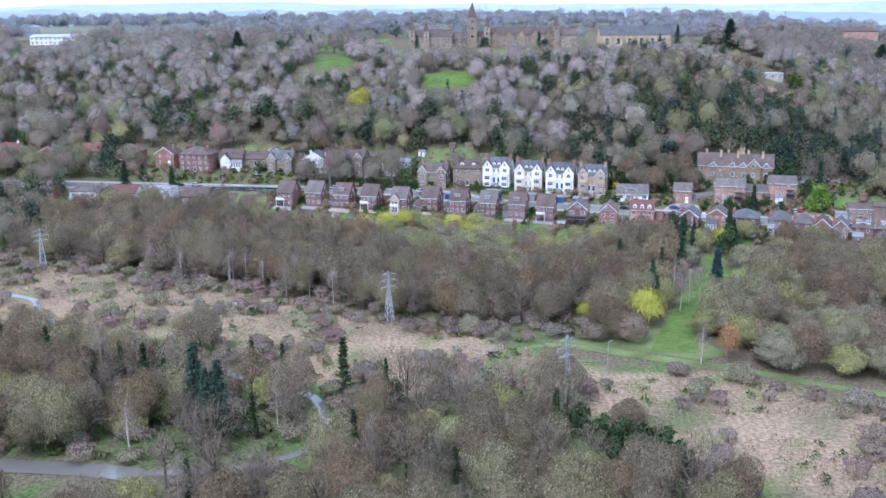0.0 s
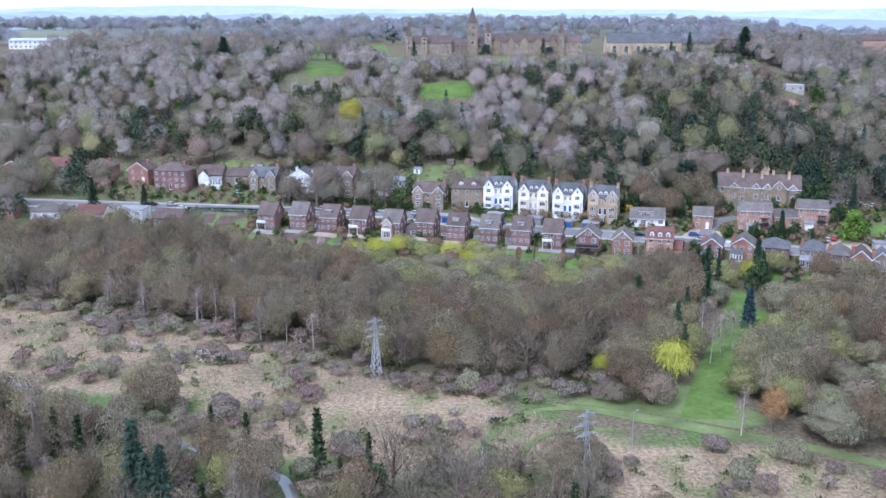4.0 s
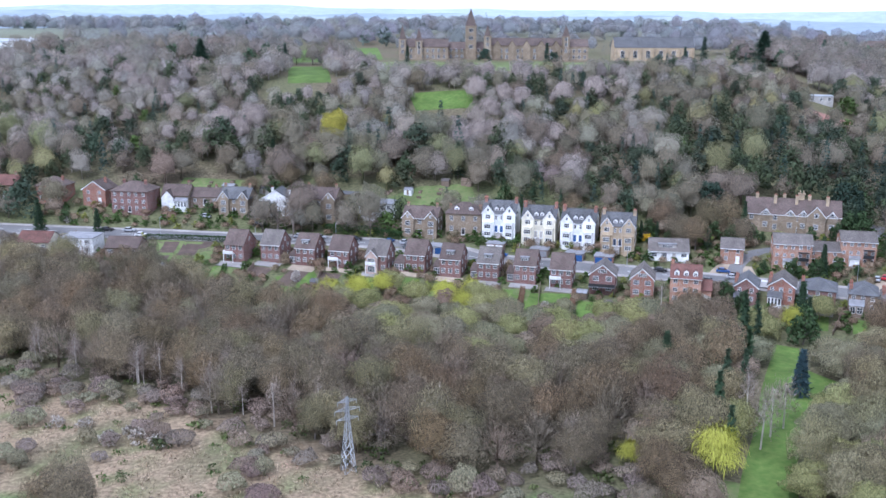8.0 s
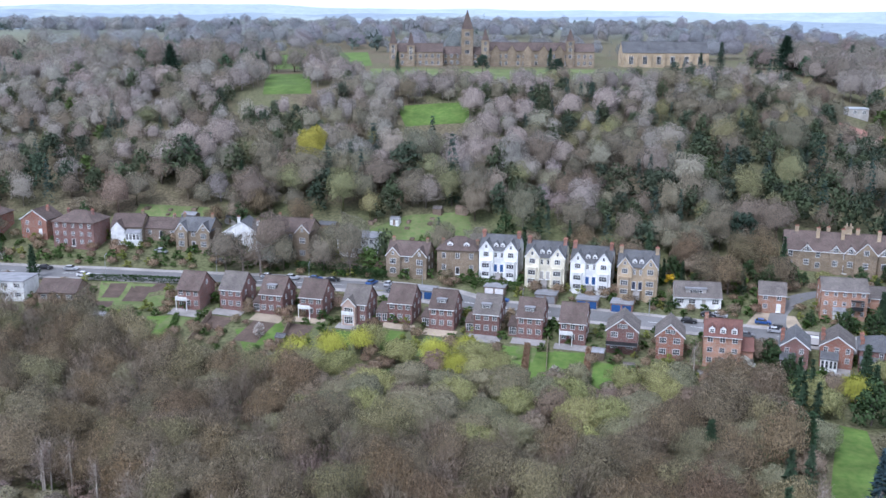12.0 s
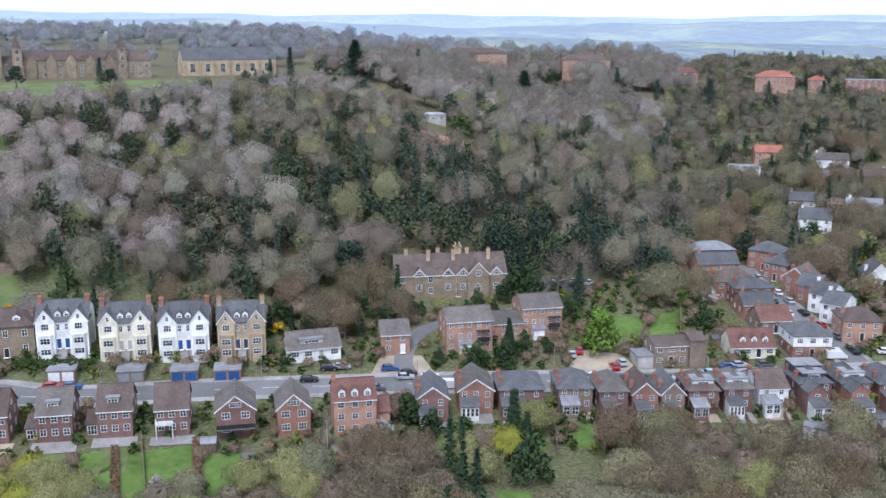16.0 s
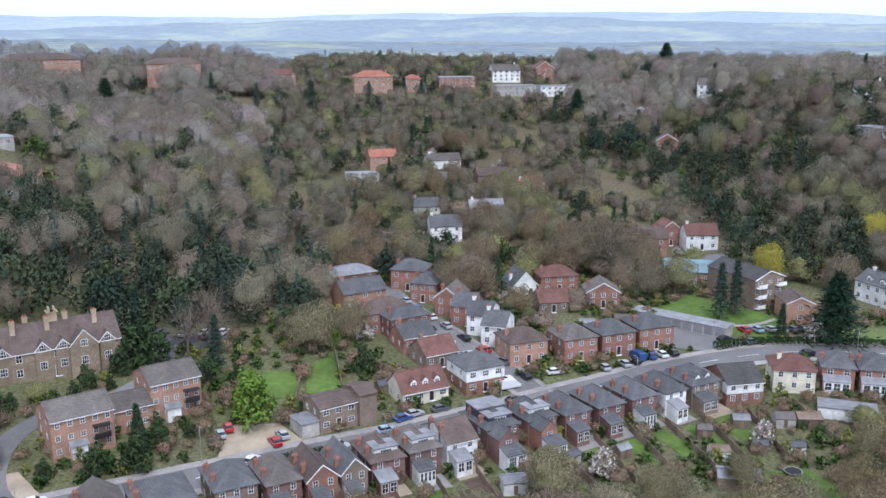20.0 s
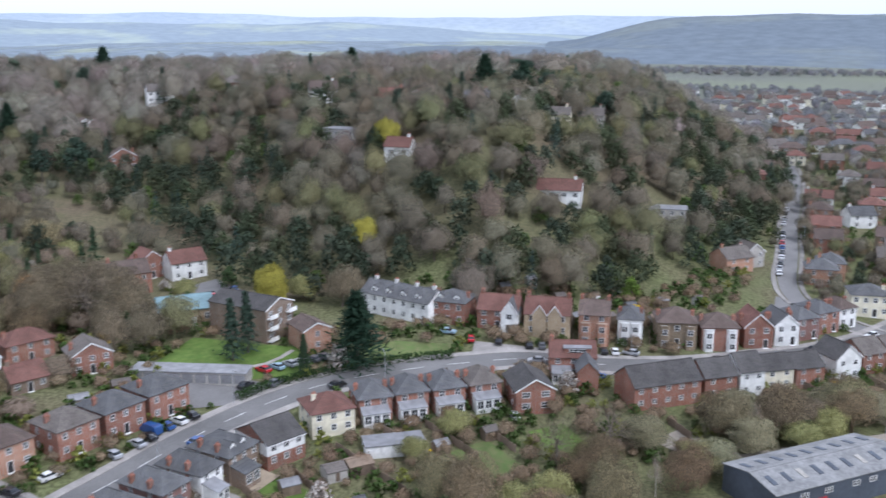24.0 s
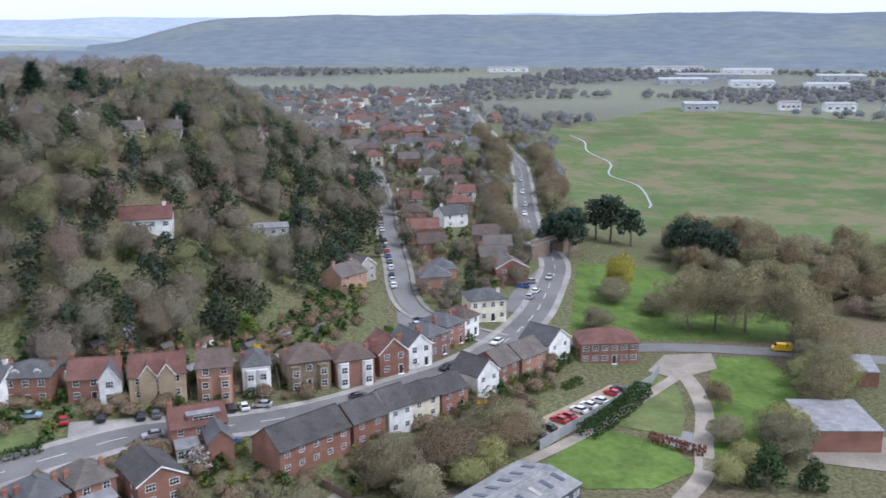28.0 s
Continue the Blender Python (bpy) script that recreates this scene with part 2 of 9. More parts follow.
def leaf_mat(name, translucent):
    """Leaves and twigs: the colour from the mesh (species, plus haze in far woods), varied twig by twig and tree by
    tree.
    """
    m, nt, b = nodes_of(name)
    at = nt.nodes.new("ShaderNodeAttribute")
    at.attribute_name = "tint"
    grain = streaks(nt, 2.6, 0.5)
    col = times(nt, at.outputs["Color"], span(nt, grain, 0.72, 1.3))
    oi = nt.nodes.new("ShaderNodeObjectInfo")
    col = times(nt, col, span(nt, oi.outputs["Random"], 0.86, 1.15, 0, 1))
    nt.links.new(col, b.inputs["Base Color"])
    b.inputs["Roughness"].default_value = 0.9
    b.inputs["Specular IOR Level"].default_value = 0.1
    tr = nt.nodes.new("ShaderNodeBsdfTranslucent")
    nt.links.new(col, tr.inputs["Color"])
    mix = nt.nodes.new("ShaderNodeMixShader")
    mix.inputs[0].default_value = translucent
    nt.links.new(b.outputs[0], mix.inputs[1])
    nt.links.new(tr.outputs[0], mix.inputs[2])
    # gaps between the twigs, by the closeness in the mesh
    close = nt.nodes.new("ShaderNodeMath")
    close.operation = 'ADD'
    nt.links.new(streaks(nt, 3.4, 0.42, 5, 0.7), close.inputs[0])
    nt.links.new(at.outputs["Alpha"], close.inputs[1])
    air, veil_mix = nt.nodes.new("ShaderNodeBsdfTransparent"), nt.nodes.new("ShaderNodeMixShader")
    nt.links.new(span(nt, close.outputs[0], 0, 1, 0.92, 1.08), veil_mix.inputs[0])
    nt.links.new(air.outputs[0], veil_mix.inputs[1])
    nt.links.new(mix.outputs[0], veil_mix.inputs[2])
    nt.links.new(veil_mix.outputs[0], nt.nodes["Material Output"].inputs["Surface"])
    return m


LEAF = leaf_mat("foliage", 0.3)


def ground_mat():
    """The open land: its cover from the mesh, broken up by tufts, clods and wet patches."""
    m, nt, b = nodes_of("open_ground")
    at = nt.nodes.new("ShaderNodeAttribute")
    at.attribute_name = "cover"
    fine, mid = noise_out(nt, 1.1, 8), noise_out(nt, 0.11, 6)
    col = times(nt, at.outputs["Color"], span(nt, fine, 0.6, 1.45))
    col = ramp_mix(nt, col, (0.11, 0.12, 0.055), span(nt, mid, 0.0, 0.4, 0.52, 0.72))
    nt.links.new(col, b.inputs["Base Color"])
    b.inputs["Roughness"].default_value = 0.95
    b.inputs["Specular IOR Level"].default_value = 0.1
    relief(nt, b, fine, 0.6, 0.4)
    return m


GROUND = ground_mat()

# ---- mesh tools ----
class Form:
    """Collects corners and faces for one mesh."""
    def __init__(self):
        self.v, self.f, self.m = [], [], []

    def poly(self, pts, mat=0):
        k = len(self.v)
        self.v += [tuple(p) for p in pts]
        self.f.append(tuple(range(k, k + len(pts))))
        self.m.append(mat)

    def hexa(self, p, mat=0):
        """Eight corners: four below, four above, both counterclockwise."""
        k = len(self.v)
        self.v += [tuple(q) for q in p]
        for a in ((3, 2, 1, 0), (4, 5, 6, 7), (0, 1, 5, 4), (1, 2, 6, 5), (2, 3, 7, 6), (3, 0, 4, 7)):
            self.f.append(tuple(k + i for i in a))
            self.m.append(mat)

    def box(self, x0, y0, z0, x1, y1, z1, mat=0):
        self.hexa([(x0, y0, z0), (x1, y0, z0), (x1, y1, z0), (x0, y1, z0), (x0, y0, z1), (x1, y0, z1), (x1, y1, z1), (x0, y1, z1)], mat)

    def slab(self, pts, thick, mat=0):
        """A flat polygon given a thickness downwards."""
        n = len(pts)
        k = len(self.v)
        self.v += [tuple(p) for p in pts] + [(p[0], p[1], p[2] - thick) for p in pts]
        self.f.append(tuple(range(k, k + n)))
        self.f.append(tuple(k + n + i for i in reversed(range(n))))
        self.m += [mat, mat]
        for i in range(n):
            j = (i + 1) % n
            self.f.append((k + i, k + n + i, k + n + j, k + j))
            self.m.append(mat)

    def tube(self, a, b, ra, rb, sides=6, mat=0, caps=True):
        a, b = Vector(a), Vector(b)
        w = (b - a).normalized()
        u = w.orthogonal().normalized()
        v = w.cross(u)
        k = len(self.v)
        for c, r in ((a, ra), (b, rb)):
            for i in range(sides):
                q = 2 * math.pi * i / sides
                self.v.append(tuple(c + u * (math.cos(q) * r) + v * (math.sin(q) * r)))
        for i in range(sides):
            j = (i + 1) % sides
            self.f.append((k + i, k + j, k + sides + j, k + sides + i))
            self.m.append(mat)
        if caps:
            self.f.append(tuple(k + sides + i for i in range(sides)))
            self.f.append(tuple(k + i for i in reversed(range(sides))))
            self.m += [mat, mat]

    def data(self, name, *mats):
        me = bpy.data.meshes.new(name)
        me.from_pydata(self.v, [], self.f)
        for m in mats:
            me.materials.append(m)
        if len(mats) > 1:
            me.polygons.foreach_set("material_index", self.m)
        me.update()
        return me


def part(name, data, parent, label="", at=None):
    """Links a mesh as one object under a thing or under a part."""
    ob = new(name, data)
    ob.parent = parent
    if at is not None:
        ob.matrix_basis = at
    return tagged(ob, label)


def thing(name, at, label, category, group=""):
    ob = new(name)
    ob.empty_display_size = 0.5
    ob.matrix_basis = at
    return tagged(ob, label, category, group)


KEEP = {}


def kept(key, make):
    """Builds a mesh once and shares it afterwards."""
    if key not in KEEP:
        KEEP[key] = make()
    return KEEP[key]


BLOCKED = []  # circles that trees keep clear of


def block(x, y, r):
    BLOCKED.append((x, y, r))


# ---- lie of the land ----
def seg_side(px, py, line):
    """Signed distance to a polyline, positive on its left."""
    best = np.full(px.shape, 1e9)
    sign = np.ones(px.shape)
    for (ax, ay), (bx, by) in zip(line, line[1:]):
        dx, dy = bx - ax, by - ay
        u = np.clip(((px - ax) * dx + (py - ay) * dy) / (dx * dx + dy * dy), 0, 1)
        ex, ey = px - ax - u * dx, py - ay - u * dy
        d = np.hypot(ex, ey)
        s = np.where(dx * ey - dy * ex >= 0, 1.0, -1.0)
        sign = np.where(d < best - 1e-9, s, sign)
        best = np.minimum(best, d)
    return best * sign


def ease(v):
    v = np.clip(v, 0, 1)
    return v * v * (3 - 2 * v)


VALLEY_EDGE = [(-3000, 330), (-200, 340), (0, 343), (80, 336), (150, 312), (205, 278), (232, 225), (262, 175), (300, 128), (360, 80), (500, 20), (900, -60), (3000, -300)]
NORTH_FOOT = [(-3000, 420), (-200, 415), (0, 404), (70, 404), (110, 398), (160, 408), (205, 432), (262, 480), (330, 565), (420, 660), (560, 760), (900, 860), (3000, 1200)]
EAST_HILL = [(296, 246), (350, 196), (430, 160), (540, 132), (720, 130), (900, 200), (960, 420), (880, 600), (700, 640), (560, 575), (455, 475), (385, 390), (330, 335), (300, 285), (296, 246)]


def height(x, y):
    """The lie of the land: valley floor, terrace of houses, north plateau, east hill."""
    x, y = np.asarray(x, float), np.asarray(y, float)
    z = 8.0 * np.clip(seg_side(x, y, VALLEY_EDGE) / 72.0, 0, 1)
    z = z + 45 * ease((0.5 * (x - 255) + 0.87 * (y - 385)) / 420)
    n = seg_side(x, y, NORTH_FOOT)
    north = 7.0 + 46.0 * ease((n + 12) / 165)
    z = np.where(n > -12, np.maximum(z, north), z)
    e = seg_side(x, y, EAST_HILL)
    east = 7.0 + 42.0 * ease((e + 8) / 100)
    z = np.where(e > -8, np.maximum(z, east), z)
    z = z + 9 * ease((n - 190) / 450)
    far, bearing = np.hypot(x - 150, y - 300), np.degrees(np.arctan2(x - 150, y - 300))
    edge = 1150 - 650 * ease((bearing - 4) / 24)
    z = z * (1 - 0.93 * ease((far - edge) / 420))
    return z + 0.5 * np.sin(x * 0.021 + 1.3) * np.sin(y * 0.027) * np.clip(z / 10, 0, 1)


def steps(fine0, fine1, step, far, grow=1.22):
    mid = list(np.arange(fine0, fine1 + 0.1, step))
    out, s, lo, hi = [], step, fine0, fine1
    low, high = [], []
    while lo > -far or hi < far:
        s = min(s * grow, 260)
        lo, hi = lo - s, hi + s
        low.append(lo)
        high.append(hi)
    return np.array(low[::-1] + mid + high)


GX, GY = steps(-320, 680, 4.0, 4700), steps(-60, 780, 4.0, 4700)
GXX, GYY = np.meshgrid(GX, GY)
GZ = height(GXX, GYY)


def ground(x, y):
    """The height of the ground sheet at a place."""
    i = min(max(int(np.searchsorted(GX, x)) - 1, 0), len(GX) - 2)
    j = min(max(int(np.searchsorted(GY, y)) - 1, 0), len(GY) - 2)
    u, v = (x - GX[i]) / (GX[i + 1] - GX[i]), (y - GY[j]) / (GY[j + 1] - GY[j])
    return float((GZ[j, i] * (1 - u) + GZ[j, i + 1] * u) * (1 - v) + (GZ[j + 1, i] * (1 - u) + GZ[j + 1, i + 1] * u) * v)


def grounds(x, y):
    i = np.clip(np.searchsorted(GX, x) - 1, 0, len(GX) - 2)
    j = np.clip(np.searchsorted(GY, y) - 1, 0, len(GY) - 2)
    u, v = (x - GX[i]) / (GX[i + 1] - GX[i]), (y - GY[j]) / (GY[j + 1] - GY[j])
    return (GZ[j, i] * (1 - u) + GZ[j, i + 1] * u) * (1 - v) + (GZ[j + 1, i] * (1 - u) + GZ[j + 1, i + 1] * u) * v


def inside(x, y, ring):
    """Which of the places lie in a polygon."""
    x, y = np.asarray(x, float), np.asarray(y, float)
    odd = np.zeros(x.shape, bool)
    for (ax, ay), (bx, by) in zip(ring, ring[1:] + ring[:1]):
        if ay == by:
            continue
        cross = ((ay > y) != (by > y)) & (x < (bx - ax) * (y - ay) / (by - ay) + ax)
        odd ^= cross
    return odd


def near_line(x, y, line):
    return np.abs(seg_side(np.asarray(x, float), np.asarray(y, float), line))


def waves(x, y, seed, size):
    """A soft random field between 0 and 1."""
    r = np.random.RandomState(seed)
    s = 0
    for k in range(7):
        a, f = r.uniform(0, 6.283), 6.283 / (size * r.uniform(0.5, 1.8))
        s = s + np.sin((x * math.cos(a) + y * math.sin(a)) * f + r.uniform(0, 6.283))
    return np.clip(0.5 + s / 6.0, 0, 1)

# ---- ground ----
MARSH = [(-140, 300), (-123, 315), (-102, 302), (-76, 287), (-57, 280), (-44, 269), (-27, 258), (-15, 251), (-3, 244), (12, 238), (16, 227), (29, 219), (40, 209),
         (53, 209), (65, 208), (74, 199), (89, 188), (125, 170), (120, 110), (77, 140), (53, 160), (45, 172), (36, 182), (26, 190), (19, 203), (3, 207), (-5, 198),
         (-17, 205), (-28, 208), (-43, 219), (-53, 234), (-71, 239), (-90, 239), (-130, 258)]
MEADOW = [(360, 40), (433, 62), (500, 52), (760, -60), (900, -250), (500, -420), (330, -200), (300, 0)]
MAIN_ROAD = [(-420, 440), (-300, 430), (-180, 418), (-112, 410), (-98, 409), (-72, 406), (-39, 403), (-4, 397), (23, 386), (50, 379), (88, 367), (119, 355), (130, 350.5), (149, 342.8), (160, 338), (172, 333.2), (185, 328.2), (199, 323.3), (209, 319.3),
             (227.5, 312.1), (243.5, 302.8), (256, 291), (266, 275), (272, 262), (277, 248), (278, 228), (282, 210), (289, 194), (298, 176), (311, 159), (330, 142), (353, 127), (374, 115),
             (392, 109), (410, 106), (453, 91), (528, 61), (606, 32), (760, -10), (900, -50)]
SIDE_STREET = [(193, 324), (199, 340), (203, 356), (210, 374), (218, 391), (226, 404)]
HILL_ROAD = [(313, 158), (322, 167), (334, 174), (350, 174), (381, 167), (428, 157), (486, 143), (560, 128), (640, 120)]
EAST_ROAD = [(311, 157), (307, 135), (300, 112), (289, 92), (272, 66), (240, 20), (180, -60)]
DRIVE = [(95, 364), (96, 374), (101, 383), (108, 389), (118, 392), (130, 390), (143, 394), (152, 404), (160, 418)]
RIVER = [(-220, 150), (-150, 158), (-100, 166), (-73, 165), (-55, 162), (-35, 165), (-24, 174), (-24, 186), (-26, 194), (-30, 200), (-40, 206), (-70, 226), (-108, 254), (-122, 275), (-170, 290)]
BROOK = [(470, 24), (481, 17), (524, -1), (560, -4), (599, -25), (650, -36), (699, -57), (760, -66)]


def cover_colours(x, y, z):
    """Woodland litter, marsh straw, rough pasture and gardens; the far fields greyed by painted haze."""
    out = np.empty((len(x), 4))
    out[:] = (0.135, 0.108, 0.072, 1)
    grass, straw, tan = np.array((0.085, 0.14, 0.04, 1)), np.array((0.285, 0.215, 0.14, 1)), np.array((0.2, 0.17, 0.105, 1))
    n = waves(x, y, 3, 60)
    out = out * (1 - 0.3 * n[:, None]) + grass * (0.3 * n[:, None])
    v = seg_side(x, y, VALLEY_EDGE)
    town = (v > -14) & (v < 110) & (z < 22)
    w = np.where(town, 0.25 + 0.5 * waves(x, y, 5, 22), 0)[:, None]
    out = out * (1 - w) + np.array((0.118, 0.135, 0.058, 1)) * w
    m = inside(x, y, MARSH)
    w = np.where(m, np.clip(0.35 + 1.1 * waves(x, y, 8, 26), 0, 1), 0)[:, None]
    out = out * (1 - w) + straw * w
    w = np.where(m, 0.5 * ease((waves(x, y, 9, 14) - 0.6) * 3), 0)[:, None]
    out = out * (1 - w) + grass * w
    m = (y > 75) & (y < 240) & (x > -160) & (x < 60) & ~m
    w = np.where(m, 0.8 * ease((waves(x, y, 14, 18) - 0.38) * 3), 0)[:, None]
    out = out * (1 - w) + grass * w
    m = inside(x, y, MEADOW)
    w = np.where(m, 0.95, 0)[:, None]
    out = out * (1 - w) + np.array((0.105, 0.155, 0.06, 1)) * w
    w = np.where(m, 0.75 * ease((waves(x, y, 12, 70) - 0.5) * 3), 0)[:, None]
    out = out * (1 - w) + tan * w
    # grey of the haze put into the far fields' colour, growing with distance
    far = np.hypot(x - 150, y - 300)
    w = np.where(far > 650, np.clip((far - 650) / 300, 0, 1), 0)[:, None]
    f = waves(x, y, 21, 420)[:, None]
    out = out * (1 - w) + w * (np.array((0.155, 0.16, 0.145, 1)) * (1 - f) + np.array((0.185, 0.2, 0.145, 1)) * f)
    return out


def make_ground():
    ny, nx = GZ.shape
    co = np.stack([GXX.ravel(), GYY.ravel(), GZ.ravel()], 1)
    k = np.arange(ny * nx).reshape(ny, nx)
    f = np.stack([k[:-1, :-1].ravel(), k[:-1, 1:].ravel(), k[1:, 1:].ravel(), k[1:, :-1].ravel()], 1)
    me = bpy.data.meshes.new("ground")
    me.from_pydata(co.tolist(), [], f.tolist())
    a = me.color_attributes.new("cover", 'FLOAT_COLOR', 'POINT')
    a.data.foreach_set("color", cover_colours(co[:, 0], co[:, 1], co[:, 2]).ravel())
    me.materials.append(GROUND)
    me.polygons.foreach_set("use_smooth", np.ones(len(f), bool))
    me.update()
    return tagged(new("ground", me), "rough valley ground of grass, leaf litter and straw-coloured marsh", "ground", kind="structure")


make_ground()


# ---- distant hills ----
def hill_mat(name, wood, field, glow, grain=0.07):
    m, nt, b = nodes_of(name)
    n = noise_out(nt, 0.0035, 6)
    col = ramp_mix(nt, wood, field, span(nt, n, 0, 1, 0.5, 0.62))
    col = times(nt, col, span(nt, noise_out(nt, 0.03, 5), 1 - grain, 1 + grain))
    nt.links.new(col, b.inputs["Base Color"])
    # the ridge glows a little, to lift it as haze would
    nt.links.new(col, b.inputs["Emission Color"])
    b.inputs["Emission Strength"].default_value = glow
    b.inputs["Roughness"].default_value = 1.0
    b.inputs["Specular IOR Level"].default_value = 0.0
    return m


def hills(name, r, top, swell, a0, a1, seed, material, depth=500, rough=0.6):
    """A ridge round the horizon between two bearings, rising from the plain."""
    rng = np.random.RandomState(seed)
    ph = rng.uniform(0, 6.283, 5)
    v, f = [], []
    n = 420
    prof = [(-depth, -4), (-depth * 0.6, 0.3), (-depth * 0.3, 0.72), (-depth * 0.12, 0.94), (0, 1.0), (depth * 0.4, 0.8)]
    for i in range(n + 1):
        a = radians(a0 + (a1 - a0) * i / n)
        s = sum(math.sin(a * q + ph[k]) / (k + 1) for k, q in enumerate((5, 9, 17, 31, 60)))
        end = float(ease(min(i, n - i) / (n * 0.12)))
        h = (top + swell * s) * (0.25 + 0.75 * end) + rng.uniform(-rough, rough)
        for dr, u in prof:
            rr = r + dr
            v.append((150 + math.sin(a) * rr, 300 + math.cos(a) * rr, h * u if u > 0 else -8))
    w = len(prof)
    for i in range(n):
        for j in range(w - 1):
            f.append((i * w + j, (i + 1) * w + j, (i + 1) * w + j + 1, i * w + j + 1))
    me = bpy.data.meshes.new(name)
    me.from_pydata(v, [], f)
    me.materials.append(material)
    me.polygons.foreach_set("use_smooth", np.ones(len(f), bool))
    return tagged(new(name, me), "hazy blue-grey ridge of distant wooded hills and fields", "hills", kind="structure")


# haze is put into these colours: bluer and paler the farther the ridge
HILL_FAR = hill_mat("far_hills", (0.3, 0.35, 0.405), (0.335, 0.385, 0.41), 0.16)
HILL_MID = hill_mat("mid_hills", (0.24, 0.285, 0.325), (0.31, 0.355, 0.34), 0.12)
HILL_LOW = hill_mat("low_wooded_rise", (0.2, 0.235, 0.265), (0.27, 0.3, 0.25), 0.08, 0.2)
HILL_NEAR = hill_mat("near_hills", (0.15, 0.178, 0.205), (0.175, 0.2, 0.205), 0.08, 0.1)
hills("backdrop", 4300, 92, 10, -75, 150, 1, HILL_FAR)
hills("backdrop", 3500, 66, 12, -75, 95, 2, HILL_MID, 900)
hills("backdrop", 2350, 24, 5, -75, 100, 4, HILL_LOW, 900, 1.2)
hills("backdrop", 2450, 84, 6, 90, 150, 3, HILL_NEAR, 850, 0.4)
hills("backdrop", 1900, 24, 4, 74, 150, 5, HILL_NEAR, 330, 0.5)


# ---- roads and surfaces ----
def smooth_line(line, step=3.0):
    pts = [Vector((x, y, 0)) for x, y in line]
    pts = [pts[0] * 2 - pts[1]] + pts + [pts[-1] * 2 - pts[-2]]
    out = []
    for a, b, c, d in zip(pts, pts[1:], pts[2:], pts[3:]):
        n = max(1, int((c - b).length / step))
        for i in range(n):
            t = i / n
            out.append(0.5 * (2 * b + (c - a) * t + (2 * a - 5 * b + 4 * c - d) * t * t + (3 * b - a - 3 * c + d) * t ** 3))
    out.append(pts[-2])
    return out


def ribbon(line, lo, hi, lift, material, edge=0.0, step=3.0, gaps=None):
    """A strip along a line, from lo to hi metres to its right, laid on the ground."""
    pts = smooth_line(line, step)
    v, f = [], []
    n = max(2, int((hi - lo) / 2.0) + 1)
    for i, p in enumerate(pts):
        t = (pts[min(i + 1, len(pts) - 1)] - pts[max(i - 1, 0)]).normalized()
        nrm = Vector((t.y, -t.x, 0))
        row = [p + nrm * (lo + (hi - lo) * k / (n - 1)) for k in range(n)]
        if edge:
            row = [row[0]] + row + [row[-1]]
        for k, q in enumerate(row):
            v.append((q.x, q.y, ground(q.x, q.y) + (lift - edge if edge and k in (0, len(row) - 1) else lift)))
    w = len(v) // len(pts)
    for i in range(len(pts) - 1):
        if gaps and (i // gaps) % 2:
            continue
        for k in range(w - 1):
            f.append((i * w + k, i * w + k + 1, (i + 1) * w + k + 1, (i + 1) * w + k))
    me = bpy.data.meshes.new("strip")
    me.from_pydata(v, [], [q[::-1] for q in f])
    me.materials.append(material)
    return me


def surface_strip(name, line, width, material, label, lift=0.12):
    return tagged(new(name, ribbon(line, -width / 2, width / 2, lift, material)), label, name.split("_")[-1], kind="structure")


road = surface_strip("road", MAIN_ROAD, 7.0, ASPHALT, "worn grey asphalt main road with white centre dashes")
part("centre_line", ribbon(MAIN_ROAD, -0.09, 0.09, 0.14, PAINT_LINE, gaps=2, step=2.5), road)
for lo in (-5.3, 3.5):
    tagged(new("pavement", ribbon(MAIN_ROAD, lo, lo + 1.8, 0.24, PAVING, edge=0.14)), "grey slab pavement with raised kerb", "pavement", kind="structure")
surface_strip("road", SIDE_STREET, 6.5, ASPHALT, "grey asphalt residential side street", 0.13)
surface_strip("road", HILL_ROAD, 5.6, ASPHALT, "grey asphalt street lined with parked cars", 0.13)
surface_strip("road", EAST_ROAD, 6.5, ASPHALT, "straight asphalt road beside the park", 0.13)
surface_strip("road", DRIVE, 4.5, ASPHALT, "curving asphalt driveway to the flats", 0.13)
for line in (SIDE_STREET, HILL_ROAD):
    for lo in (-4.6, 3.25):
        tagged(new("pavement", ribbon(line, lo, lo + 1.35, 0.22, PAVING, edge=0.12)), "narrow pavement with raised kerb", "pavement", kind="structure")
surface_strip("river_water", RIVER[4:], 2.2, WATER, "shallow stream winding through the trees", 0.1)
surface_strip("river_water", RIVER[:5], 5.0, WATER, "slow pale river between wooded banks", 0.12)
def meadow_mat():
    """Wet grassland: green sward with brown sedge streaks and darker hollows."""
    m, nt, b = nodes_of("water_meadow")
    col = ramp_mix(nt, (0.085, 0.135, 0.045), (0.125, 0.165, 0.065), span(nt, noise_out(nt, 0.25, 6), 0, 1))
    col = ramp_mix(nt, col, (0.2, 0.165, 0.105), span(nt, noise_out(nt, 0.03, 8, rough=0.7), 0, 0.8, 0.46, 0.56))
    col = ramp_mix(nt, col, (0.07, 0.1, 0.04), span(nt, noise_out(nt, 0.012, 7, rough=0.65), 0, 0.6, 0.5, 0.62))
    nt.links.new(col, b.inputs["Base Color"])
    b.inputs["Roughness"].default_value = 0.95
    b.inputs["Specular IOR Level"].default_value = 0.1
    return m


MEADOW_MAT = meadow_mat()
surface_strip("brook_water", BROOK, 1.0, WATER, "pale brook winding through the water meadow", 0.2)


